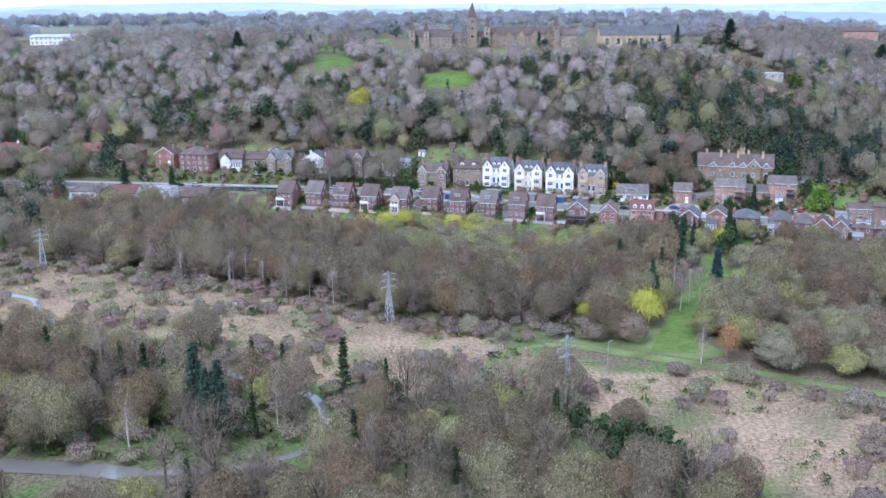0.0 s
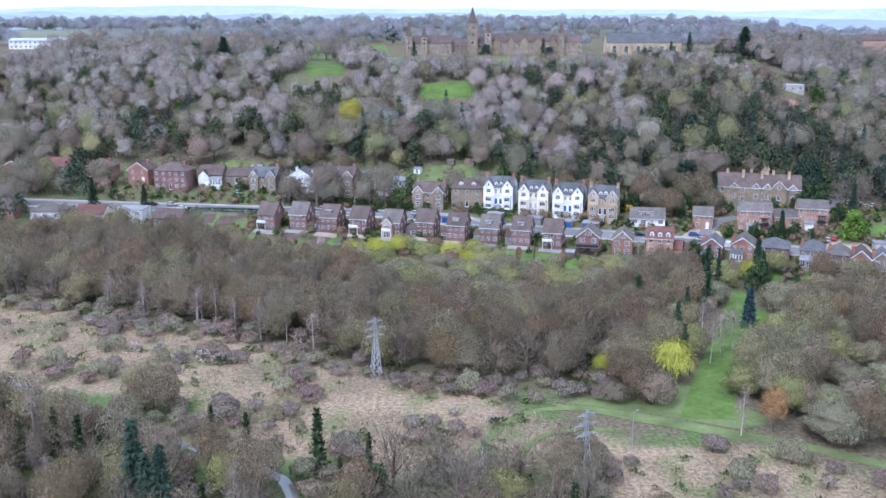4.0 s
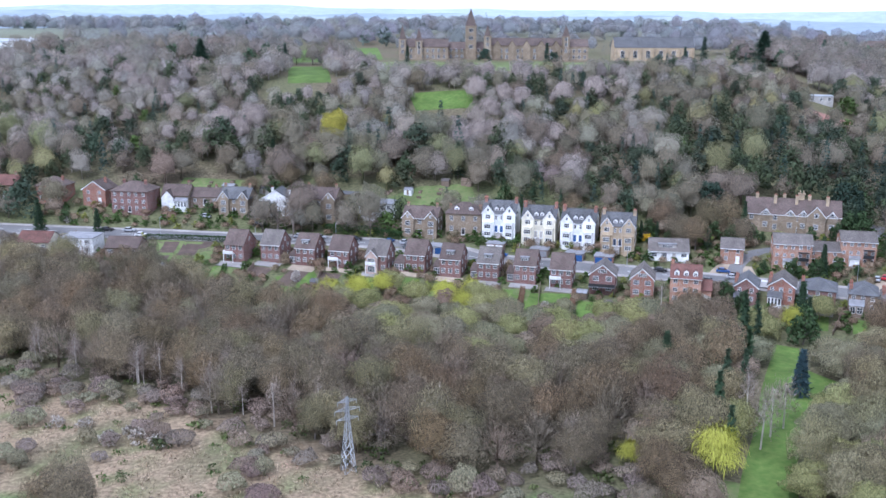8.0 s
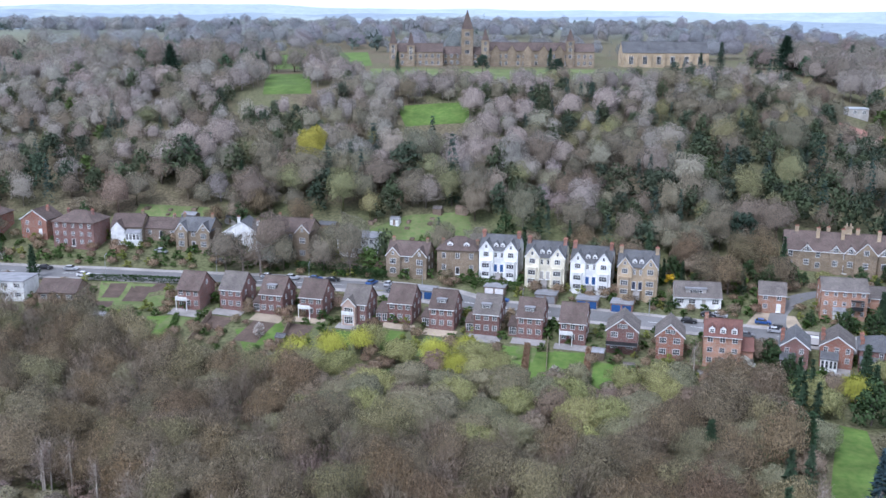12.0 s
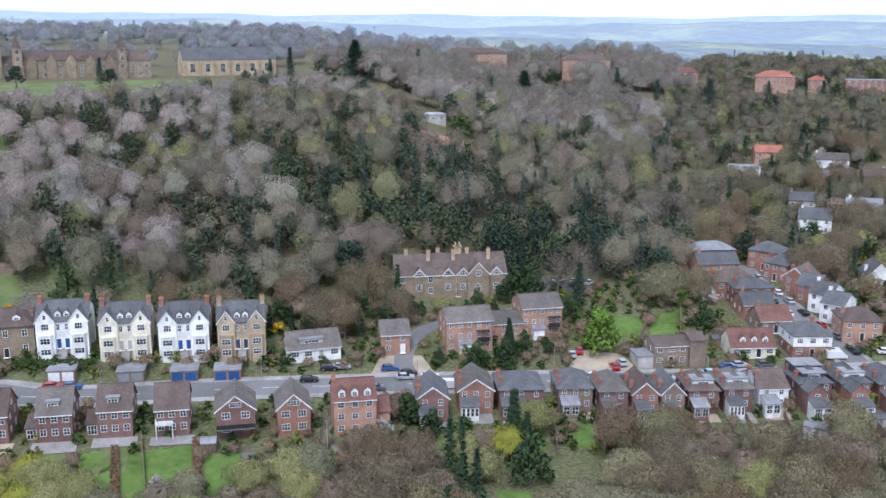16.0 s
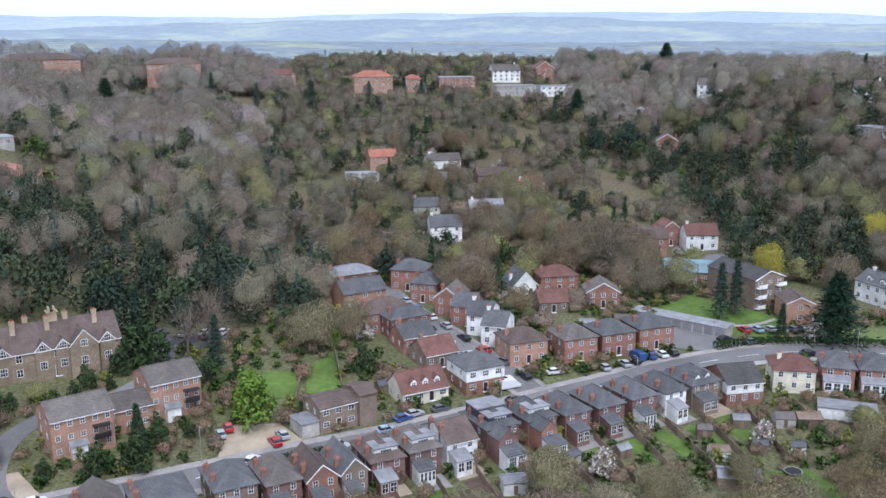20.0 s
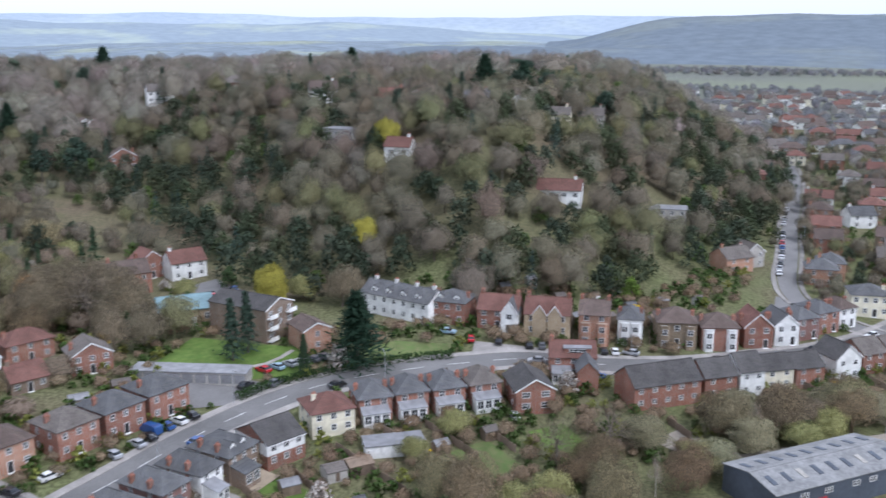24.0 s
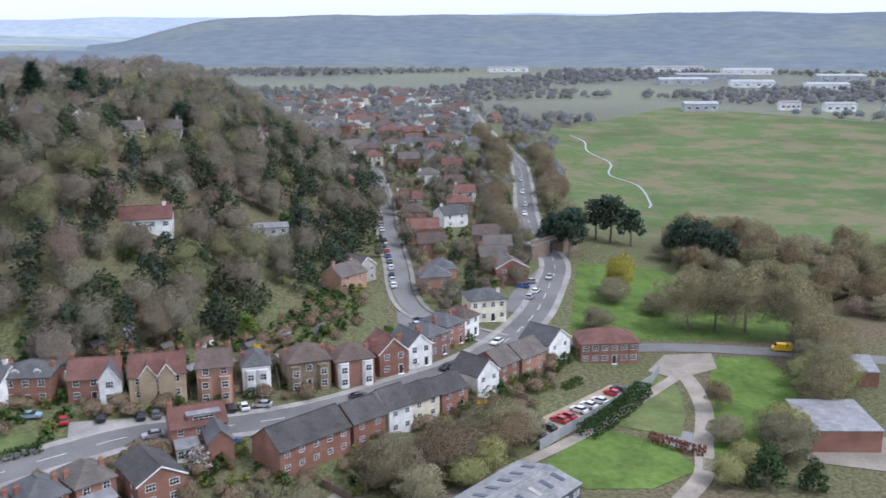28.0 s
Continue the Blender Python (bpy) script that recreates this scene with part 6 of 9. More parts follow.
# houses on the wooded hills
for x, y, yaw, w, d, eave, rise, kind, wall, tile, lab in ((362, 243, -96, 14, 8, 3.4, 2.8, "gable", WHITE, TILE_RED, "white hillside house with long dormered red roof"),
                                                          (376, 297, -100, 9, 7, 3.8, 2.8, "gable", WHITE, TILE_RED, "white and brick hillside house with terrace"),
                                                          (388, 208, -96, 16, 8, 2.6, 0, "flat", GREYWALL, LEAD, "white flat-roofed modernist house in the wood"),
                                                          (418, 260, -95, 9, 8, 4.6, 3.4, "front", WHITE, SLATE, "white gabled house near the hilltop"),
                                                          (425, 245, -95, 10, 8, 3.6, 2.6, "gable", CREAM, TILE_GREY, "low cream house near the hilltop"),
                                                          (420, 275, -96, 9, 9, 7.0, 2.4, "gable", LEAD, SLATE, "tall grey-clad hillside house"),
                                                          (403, 323, -110, 14, 8, 5.0, 0, "flat", GREYWALL, LEAD, "grey modern flat-roofed hillside house"),
                                                          (438, 300, -95, 11, 9, 5.2, 3.4, "front", STONE, TILE_RED, "gabled hilltop house among pines"),
                                                          (445, 312, -95, 11, 9, 5.2, 3.4, "gable", BRICK, TILE_RED, "red-roofed house on the hilltop"),
                                                          (440, 232, -95, 10, 8, 4.0, 2.6, "gable", GREYWALL, TILE_GREY, "grey bungalow on the hilltop"),
                                                          (455, 431, -60, 12, 9, 5.4, 3.6, "front", BRICK, TILE_BROWN, "gabled brick house in the trees"),
                                                          (470, 345, -70, 12, 9, 6, 3.4, "gable", WHITE, TILE_BROWN, "pale hilltop house with brown roof"),
                                                          (505, 395, -65, 14, 10, 6, 3.2, "hip", BRICK, TILE_GREY, "wide brick hilltop house"),
                                                          (520, 440, -60, 13, 10, 6, 3.2, "gable", WHITE, TILE_GREY, "white hilltop house with grey gables"),
                                                          (500, 470, -55, 12, 10, 6, 3.4, "front", WHITE, TILE_BROWN, "white gabled house on the ridge"),
                                                          (435, 606, -40, 22, 12, 9, 3.4, "hip", BRICK_ORANGE, TILE_BRIGHT, "red brick flats with bright clay roof on the ridge"),
                                                          (458, 596, -40, 10, 9, 7, 2.4, "hip", BRICK_ORANGE, TILE_BRIGHT, "small red-roofed block on the ridge"),
                                                          (484, 584, -38, 22, 10, 7, 0, "flat", BRICK, LEAD, "brick and white flat-roofed flats on the ridge"),
                                                          (500, 552, -38, 24, 10, 5.6, 0, "flat", GREYWALL, LEAD, "white glazed flats on the ridge"),
                                                          (520, 536, -38, 22, 10, 5.6, 0, "flat", WHITE, LEAD, "white glazed flats with dark windows"),
                                                          (528, 580, -38, 18, 10, 7, 3.6, "gable", WHITE, TILE_GREY, "white gabled house on the ridge"),
                                                          (550, 566, -38, 12, 10, 8, 4, "front", BRICK, TILE_RED, "red brick gabled house on the ridge"),
                                                          (360, 690, -25, 30, 12, 12, 3, "hip", BRICK_ORANGE, TILE_BROWN, "three-storey brick flats among pines"),
                                                          (295, 715, -15, 40, 12, 12, 3, "hip", BRICK_ORANGE, TILE_BROWN, "long brick flats among pines"),
                                                          (405, 650, -30, 16, 10, 7, 3, "hip", BRICK, TILE_RED, "red brick block among trees"),
                                                          (183, 545, -12, 15, 9, 3.0, 0, "flat", GREYWALL, SHEET, "white flat-roofed pavilion above the wood"),
                                                          (-290, 760, 5, 40, 16, 6, 1.5, "gable", WHITE, SHEET, "long pale sports hall on the hilltop")):
    house(x, y, yaw, w, d, eave, rise, kind, wall, tile, max(2, int(w / 3.2)), 3 if eave >= 7 else 2 if eave > 4.2 else 1, ((0.35, 0.5),) if rise else (), None, lab, "houses on the wooded hills", side=2, win=(1.5, 1.4))
    clearing(x, y, w, 10 if y < 500 or x < 380 else 20)
patch("tennis_court", [(170, 520), (195, 516), (198, 528), (173, 532)], surface("court_paint", (0.3, 0.13, 0.1), (0.24, 0.16, 0.12), 0.5, 0.1, 0.9), "red and green tennis court", 0.15)
OPEN.append([(170, 514), (200, 511), (202, 533), (172, 536)])

# ---- school on the hilltop ----
DETAIL[0] = False


def spire_tower(parent, name, x, y, w, h, cap, wall, tile):
    t = part(name, (lambda f: (f.box(x - w / 2, y - w / 2, -6, x + w / 2, y + w / 2, h), f.box(x - w / 2 - 0.25, y - w / 2 - 0.25, h - 0.6, x + w / 2 + 0.25, y + w / 2 + 0.25, h), f.data(name, wall))[-1])(Form()), parent)
    f = Form()
    b = [(x - w / 2, y - w / 2, h), (x + w / 2, y - w / 2, h), (x + w / 2, y + w / 2, h), (x - w / 2, y + w / 2, h)]
    for i in range(4):
        f.poly([b[i], b[(i + 1) % 4], (x, y, h + cap)])
    part("spire", f.data("spire", tile), t)
    for zz in (h * 0.35, h * 0.6, h * 0.82):
        add_window(t, pose(x, y - w / 2, zz), round(w * 0.4, 2), 2.2, 1)
    return t


school = thing("school", pose(0, 690, ground(20, 690) - 0.5), "long Gothic red and stone school with towers and spire", "school")
for x0, w, d, z, rise, wall, tile in ((-18, 28, 14, 8.5, 4.5, STONE, TILE_BROWN), (10, 22, 12, 7, 4, STONE, TILE_BROWN), (34, 48, 13, 9.5, 4.2, STONE, TILE_BROWN), (82, 14, 12, 9, 4.2, STONE, TILE_BROWN)):
    wg = add_wing(school, "wing", "gable", x0, 0 if w != 22 else 6, w, d, z, rise, wall, tile, 6)
    for i in range(int(w / 3.4)):
        for zz in (1.5, 5.2):
            add_window(wg, pose(x0 + 3.4 * (i + 0.5), 0 if w != 22 else 6, zz), 1.5, 2.1, 1)
for x in (40, 49, 58, 67, 76):
    add_wing(school, "gable_bay", "front", x - 2.2, -0.6, 4.4, 6, 9.5, 3.0, STONE, TILE_BROWN, 6)
spire_tower(school, "great_tower", 24, 8, 6.5, 21, 11, STONE, TILE_BROWN)
for x, h, c in ((-18, 13, 9), (-8, 12, 8), (34, 15, 7), (82, 15, 7)):
    spire_tower(school, "turret", x, 0.5, 4.2, h, c, STONE, TILE_BROWN)
hall = thing("assembly_hall", pose(139, 700, ground(139, 700) - 0.5), "tall buff hall with buttresses and dark roof", "hall")
wg = add_wing(hall, "wall", "gable", -25, 0, 50, 14, 9, 6, STONE_BUFF, SLATE, 6)
for i in range(7):
    part("buttress", kept("butt", lambda: (lambda f: (f.box(-0.5, -1.2, -6, 0.5, 0, 8.6), f.data("buttress", STONE_BUFF))[-1])(Form())), hall, "", pose(-24 + 8 * i, 0, 0))
    if i < 6:
        add_window(hall, pose(-20 + 8 * i, 0, 2.4), 2.6, 4.6, 2)
block(20, 690, 22)
block(60, 692, 26)
block(139, 704, 28)

# ---- warehouse ----
SHEET_OLD = surface("weathered_sheet", (0.27, 0.27, 0.265), (0.2, 0.2, 0.2), 1.5, 0.3, 0.6, 0.1)
wz = ground(223, 190)
ware = thing("warehouse", pose(223, 190, wz, 0, 0, -58.8), "dark blue-grey clad warehouse with sheet roof and red doors", "warehouse")
block(228, 193, 17)
part("wall", wall_form("gable", 32, 13.5, 5.2, 1.3).data("wall", CLADDING), ware)
part("roof", roof_form("gable", 32, 13.5, 5.2, 1.3, 0.3).data("roof", SHEET_OLD), ware)
for i in range(9):
    for v in (2.2, 8.6):
        sl = 1.3 / 6.75
        f = Form()
        for q0, q1 in ((v, v + 2.6),):
            z0, z1 = (5.2 + sl * q0, 5.2 + sl * q1) if v < 6 else (5.2 + sl * (13.5 - q0), 5.2 + sl * (13.5 - q1))
            f.slab([(-0.5, q0, z0 + 0.26), (0.5, q0, z0 + 0.26), (0.5, q1, z1 + 0.26), (-0.5, q1, z1 + 0.26)], 0.08)
        part("rooflight", f.data("rooflight", GREYWALL if i % 4 == 2 and v < 6 else CLADDING), ware, "", pose(-14 + 3.5 * i, 0, 0))
DETAIL[0] = True
for i, u in enumerate((-11, -5.5, 1, 5, 9.5, 13)):
    if i in (0, 1, 5):
        part("roller_door", kept("roll", lambda: (lambda f: (f.box(-1.3, -0.06, 0, 1.3, 0.02, 2.7), [f.box(-1.3, -0.08, q, 1.3, -0.06, q + 0.04) for q in (0.5, 1.0, 1.5, 2.0)], f.data("roller_door", RED_PAINT))[-1])(Form())), ware, "bright red door", pose(u, 0, 0))
    add_window(ware, pose(u + 1.6, 0, 3.3), 1.8, 1.1)
# brick works beside the trees
house(240, 107, 160 - 180, 16, 14, 4.6, 0, "flat", BRICK, LEAD, 4, 1, (), None, "flat-roofed red brick works building", "", "workshop", "workshop", side=1, win=(1.4, 1.2))
house(266, 82, -30, 12, 10, 3.6, 0, "flat", BRICK, LEAD, 3, 1, (), None, "small flat-roofed brick building by the road", "", "workshop", "workshop", side=1)


# ---- pylons, posts ----
def pylon(x, y, h, yaw):
    p = thing("pylon", pose(x, y, ground(x, y) - 0.2, 0, 0, yaw), "grey galvanised steel lattice pylon standing in the marsh", "pylon", "pylons across the marsh")
    def half(z):
        return 1.15 - 0.85 * min(z / (h * 0.7), 1) if z < h * 0.7 else 0.3 - 0.16 * (z - h * 0.7) / (h * 0.3)
    for sx in (-1, 1):
        for sy in (-1, 1):
            f = Form()
            zs = [0, h * 0.35, h * 0.7, h]
            for a, b in zip(zs, zs[1:]):
                f.tube((sx * half(a), sy * half(a), a), (sx * half(b), sy * half(b), b), 0.07, 0.06, 4)
            part("leg", f.data("leg", STEEL), p)
    n = 9
    for i in range(n):
        a, b = h * i / n, h * (i + 1) / n
        f = Form()
        c = [(-1, -1), (1, -1), (1, 1), (-1, 1)]
        for (ax, ay), (bx, by) in zip(c, c[1:] + c[:1]):
            f.tube((ax * half(a), ay * half(a), a), (bx * half(b), by * half(b), b), 0.045, 0.045, 3)
            f.tube((bx * half(a), by * half(a), a), (ax * half(b), ay * half(b), b), 0.045, 0.045, 3)
        part("bracing", f.data("bracing", STEEL), p)
    for z, w in ((h * 0.7, 2.2), (h * 0.82, 2.5), (h * 0.93, 1.9)):
        for sx in (-1, 1):
            f = Form()
            for sy in (-0.25, 0.25):
                f.tube((0, sy, z), (sx * w, 0, z + 0.1), 0.05, 0.04, 4)
                f.tube((0, sy, z + 0.6), (sx * w, 0, z + 0.15), 0.05, 0.04, 4)
            arm = part("crossarm", f.data("crossarm", STEEL), p)
            f = Form()
            f.tube((sx * w, 0, z + 0.1), (sx * w, 0, z - 0.7), 0.06, 0.06, 5)
            part("insulator", f.data("insulator", STEEL), arm)


pylon(26.3, 191.5, 16.0, 30)
pylon(-13.6, 247, 15.0, 30)
pylon(-129, 307, 14.0, 30)


def lamp_post(x, y, yaw, h=7.5):
    def make():
        f = Form()
        f.tube((0, 0, -0.5), (0, 0, h * 0.35), 0.09, 0.08, 6)
        f.tube((0, 0, h * 0.35), (0, 0, h), 0.06, 0.05, 6)
        f.tube((0, 0, h), (0.9, 0, h + 0.15), 0.04, 0.04, 5)
        return f.data("column", STEEL)
    def head():
        f = Form()
        f.hexa([(0.8, -0.14, h + 0.08), (1.5, -0.1, h + 0.1), (1.5, 0.1, h + 0.1), (0.8, 0.14, h + 0.08), (0.85, -0.1, h + 0.24), (1.45, -0.07, h + 0.22), (1.45, 0.07, h + 0.22), (0.85, 0.1, h + 0.24)])
        return f.data("lantern", LEAD)
    l = thing("street_lamp", pose(x, y, ground(x, y), 0, 0, yaw), "grey steel street lamp beside the road", "lamp", "street lamps")
    part("column", kept(("lampc", h), make), l)
    part("lantern", kept(("lamph", h), head), l)


lamp_post(37.5, 206, 40, 9)
for s, side_ in ((-90, 1), (-60, -1), (-30, 1), (0, -1), (30, 1), (62, -1), (95, 1), (125, -1), (156, 1), (186, -1), (214, 1), (240, -1), (262, 1)):
    q, t, nn = along(s)
    lamp_post(q.x + nn.x * 4.6 * side_, q.y + nn.y * 4.6 * side_, math.degrees(math.atan2(-nn.y * side_, -nn.x * side_)))
for x, y, a in ((284, 224, 170), (285, 190, 200), (304, 176, 220), (336, 143, 60), (366, 124, 60), (392, 160, 80), (420, 154, 80), (198, 344, 0), (213, 371, 180)):
    lamp_post(x, y, a)


# ---- cars ----
def car_body(van):
    f = Form()
    if van:
        prof = [(-2.5, 0.35), (2.45, 0.35), (2.5, 0.95), (2.0, 1.2), (1.3, 2.0), (-2.4, 2.1), (-2.5, 1.9)]
        wide = 0.95
    else:
        prof = [(-2.05, 0.32), (2.05, 0.3), (2.1, 0.62), (1.95, 0.78), (1.0, 0.95), (-1.55, 1.0), (-2.05, 0.92), (-2.1, 0.6)]
        wide = 0.86
    n = len(prof)
    f.v += [(x, -wide, z) for x, z in prof] + [(x, wide, z) for x, z in prof]
    f.f += [tuple(range(n)), tuple(reversed(range(n, 2 * n)))]
    f.m += [0, 0]
    for i in range(n):
        j = (i + 1) % n
        f.f.append((j, i, n + i, n + j))
        f.m.append(0)
    return f


def car_top(van):
    """Glass house and roof."""
    g, rf = Form(), Form()
    if van:
        g.hexa([(1.32, -0.9, 1.25), (1.98, -0.9, 1.22), (1.98, 0.9, 1.22), (1.32, 0.9, 1.25), (1.25, -0.965, 1.92), (1.38, -0.965, 1.95), (1.38, 0.965, 1.95), (1.25, 0.965, 1.92)])
        return g, None
    g.hexa([(-1.75, -0.8, 0.96), (0.98, -0.8, 0.93), (0.98, 0.8, 0.93), (-1.75, 0.8, 0.96), (-1.2, -0.64, 1.4), (0.2, -0.64, 1.42), (0.2, 0.64, 1.42), (-1.2, 0.64, 1.4)])
    rf.hexa([(-1.25, -0.66, 1.39), (0.25, -0.66, 1.41), (0.25, 0.66, 1.41), (-1.25, 0.66, 1.39), (-1.15, -0.6, 1.46), (0.15, -0.6, 1.48), (0.15, 0.6, 1.48), (-1.15, 0.6, 1.46)])
    return g, rf


def wheel_form():
    f = Form()
    f.tube((0, -0.11, 0), (0, 0.11, 0), 0.32, 0.32, 10, 0)
    f.tube((0, -0.125, 0), (0, 0.125, 0), 0.18, 0.18, 8, 1)
    return f.data("wheel", TYRE, STEEL)


def car(x, y, yaw, colour, van=False, lift=0.14):
    c = thing("van" if van else "car", pose(x, y, ground(x, y) + lift, 0, 0, yaw), "%s %s parked beside the road" % (colour, "panel van" if van else "hatchback car"), "van" if van else "car", "parked cars")
    part("body", kept(("car", van, colour), lambda: car_body(van).data("body", PAINTS[colour])), c)
    g, rf = car_top(van)
    part("glazing", kept(("carg", van), lambda: g.data("glazing", GLASS)), c)
    if rf:
        part("roof", kept(("carr", colour), lambda: rf.data("roof", PAINTS[colour])), c)
    for wx in (-1.3, 1.3):
        for wy in (-0.78, 0.78):
            part("wheel", kept("wheel", wheel_form), c, "", pose(wx, wy, 0.32))


COLS = ("silver", "black", "white", "grey", "blue", "red", "silver", "black", "white")
k = 0
for x, y, a, col in ((132.5, 361, 60, "black"), (135.3, 362, 60, "silver"), (138, 363, 60, "red"), (141, 352.5, 70, "red"), (143.8, 353.5, 70, "silver"), (133.5, 350.5, 20, "white"),
                     (92, 373, -15, "blue"), (95, 369, -15, "black"), (162, 410, 20, "white"), (166, 407, 20, "white"), (169, 404, 30, "white"), (164, 404, 10, "black"),
                     (258, 307.5, 60, "red"), (260, 305, 60, "light blue"), (262, 302.5, 60, "silver"), (263.6, 300.2, 60, "silver"), (265.3, 298, 60, "grey"), (267, 296, 60, "grey"), (250, 309, -20, "black"), (252.5, 303, -20, "grey"),
                     (274, 150.5, 30, "white"), (272.5, 154, 30, "white"), (270.8, 157.2, 30, "white"), (268.5, 161, 30, "red"), (267.3, 163.4, 30, "red"), (264.5, 167.5, 30, "black"), (262, 171, 30, "black"), (277, 145.5, 30, "red"), (278.5, 143, 30, "black"),
                     (284, 256, 0, "black"), (283.5, 248.5, 5, "black"), (283.8, 245.5, 5, "grey"), (283.8, 242.5, 5, "white"), (283.2, 238, -60, "white"), (284.3, 230.5, 5, "black"), (284.5, 227.8, 5, "white"), (284.8, 224, 70, "silver"), (285.5, 203, -80, "black"),
                     (287, 269, -100, "light blue"), (284, 263, 10, "red"), (166, 341.5, -15, "blue"), (169, 341, -15, "silver"), (174.5, 338.5, -20, "grey"), (149, 343, -60, "silver"), (229, 318.5, 60, "blue"), (231.8, 317, 60, "white"), (234.5, 315.5, 60, "black"), (216, 323.5, 60, "silver"), (221, 321, 60, "silver"), (224, 320, 60, "black"),
                     (206, 330.5, -30, "white"), (308, 341, -40, "white"), (310, 338, -40, "red"), (313, 340, 30, "black"), (315.5, 337.5, 30, "grey"), (318, 335, 30, "blue"), (325, 178, 10, "silver"), (328, 176, 10, "black"), (344, 137, -40, "silver"), (349, 133, -40, "white"), (354, 135, 60, "blue"), (358, 131, 60, "silver"), (270, 232, -60, "blue"), (248, 250, 10, "white"), (82, 378, -20, "silver"), (79, 378.5, -20, "black"), (-80, 424, -30, "silver"), (-60, 417, -10, "black"), (20, 391.5, -20, "red"), (24, 390, -20, "blue"), (-13, 401, 60, "blue"), (-8, 400, 70, "silver")):
    car(x, y, a, col)
for s, side_, col in ((-112, -1, "black"), (-104, -1, "silver"), (-98, 1, "white"), (-44, -1, "silver"), (-37, -1, "silver"), (-30, -1, "blue"), (-25, -1, "black"), (-6, 1, "grey"), (93, -1, "silver"), (98, -1, "white"), (72, -1, "black"), (86, 1, "grey"), (118, 1, "light blue"), (157, 1, "silver"), (159, -1, "light blue"), (180, -1, "black"), (188, -1, "black"), (226, 1, "blue"), (256, 1, "black")):
    q, t, nn = along(s)
    car(q.x + nn.x * 2.4 * side_, q.y + nn.y * 2.4 * side_, math.degrees(math.atan2(t.y, t.x)), col)
for line, offs in ((SIDE_STREET, (12, 20, 27, 35, 44, 52, 60, 68)), (HILL_ROAD, (48, 54, 60, 67, 74, 82, 89, 97, 105, 120, 130, 142, 150))):
    pts = smooth_line(line, 1.0)
    for i, o in enumerate(offs):
        q, t = pts[o], (pts[o + 1] - pts[o - 1]).normalized()
        for side_ in ((1, -1) if line is SIDE_STREET else (-1,)):
            k += 1
            car(q.x + t.y * 2.3 * side_, q.y - t.x * 2.3 * side_, math.degrees(math.atan2(t.y, t.x)), COLS[k % 9])
for x, y, a, col in ((275.3, 246.5, 96, "silver"), (297.5, 178.5, 118, "black"), (311, 160.5, 130, "white"), (362, 122.5, 145, "silver"), (452, 92.5, 160, "white"), (470, 84.5, 160, "silver"), (498, 74, 160, "white"), (530, 61, 160, "silver")):
    car(x, y, a, col)
car(101, 359.5, -20, "white", True)
car(193, 334, -24, "white", True)
car(226.5, 320.5, 60, "blue", True)
car(289.5, 90, 58, "yellow", True)
car(284.5, 83, 58, "grey")
car(281, 77.5, 58, "black")


# ---- sheds, hedges, fences, railway bridge ----
def shed(x, y, yaw, w, d, h, wall, tile, label, kind="gable"):
    z = base_z(x, y, yaw, w, d)
    s_ = thing("shed", pose(x, y, z, 0, 0, yaw), label, "shed", "garden sheds")
    part("wall", kept(("shedw", w, d, h, wall.name, kind), lambda: wall_form(kind, w, d, h, 0.7, 0.6).data("wall", wall)), s_)
    part("roof", kept(("shedr", w, d, h, tile.name, kind), lambda: roof_form(kind, w, d, h, 0.7, 0.15).data("roof", tile)), s_)
    part("door", kept("sheddoor", lambda: (lambda f: (f.box(-0.4, -0.04, 0, 0.4, 0.01, 1.75), f.data("door", WOOD))[-1])(Form())), s_)


shed(188, 278, -60, 8, 5, 2.4, WOOD, LEAD, "long open-fronted timber shed with grey roof")
shed(160, 308.5, -40, 4.6, 4, 2.2, TRIM, LEAD, "white garden room with grey roof")
for i, (x, y, w, d) in enumerate(((45, 353, 3, 2.6), (51, 345, 2.6, 2.2), (-21, 357, 3, 2.4), (-34, 362, 2.6, 2.2), (-84, 375, 4, 2.4), (203, 292, 3, 2.4), (197, 286, 4, 3), (205, 281, 3, 2.4), (212, 288, 3.5, 3), (218, 281, 4, 4), (221, 277, 5, 4), (209, 275, 3, 2.4), (231, 263, 3, 2.4), (238, 254, 3, 2.6),
                                 (-42, 438, 4, 3), (-30, 437, 6, 4), (-8, 440, 3, 2.4), (6, 446, 3, 2.4), (14, 446, 4, 3), (-62, 442, 4, 3), (-76, 444, 5, 3), (308, 276, 3, 2.4), (314, 268, 3.6, 2.6), (310, 256, 3, 2.4), (315, 249, 2.6, 2.2), (311, 241, 3, 2.4), (316, 232, 3.4, 2.6), (312, 222, 3, 2.4), (318, 213, 3, 2.4), (322, 203, 2.6, 2.2), (302, 272, 3, 2.4), (304, 262, 3, 2.4), (301, 236, 3.5, 3), (303, 228, 3, 2.6), (305, 216, 3, 2.6), (272, 212, 2.6, 2.2), (281, 196, 2.6, 2.2), (286, 189, 3, 2.4), (168, 312, 3, 2.4), (176, 306, 3, 2.4), (185, 300, 3, 2.4), (148, 330, 3, 2.4), (137, 330, 2.6, 2.2), (172, 352, 3, 2.4), (232, 338, 4, 3), (241, 333, 4, 3))):
    shed(x, y, -18 if x < 190 else -55, w, d, 1.9, (WOOD, TRIM, FENCE_MAT, WOOD, GREYWALL)[i % 5], (LEAD, TILE_GREY, WOOD, SLATE)[i % 4], ("weathered timber", "white painted", "brown boarded", "weathered timber", "grey panelled")[i % 5] + " garden shed with pitched roof")


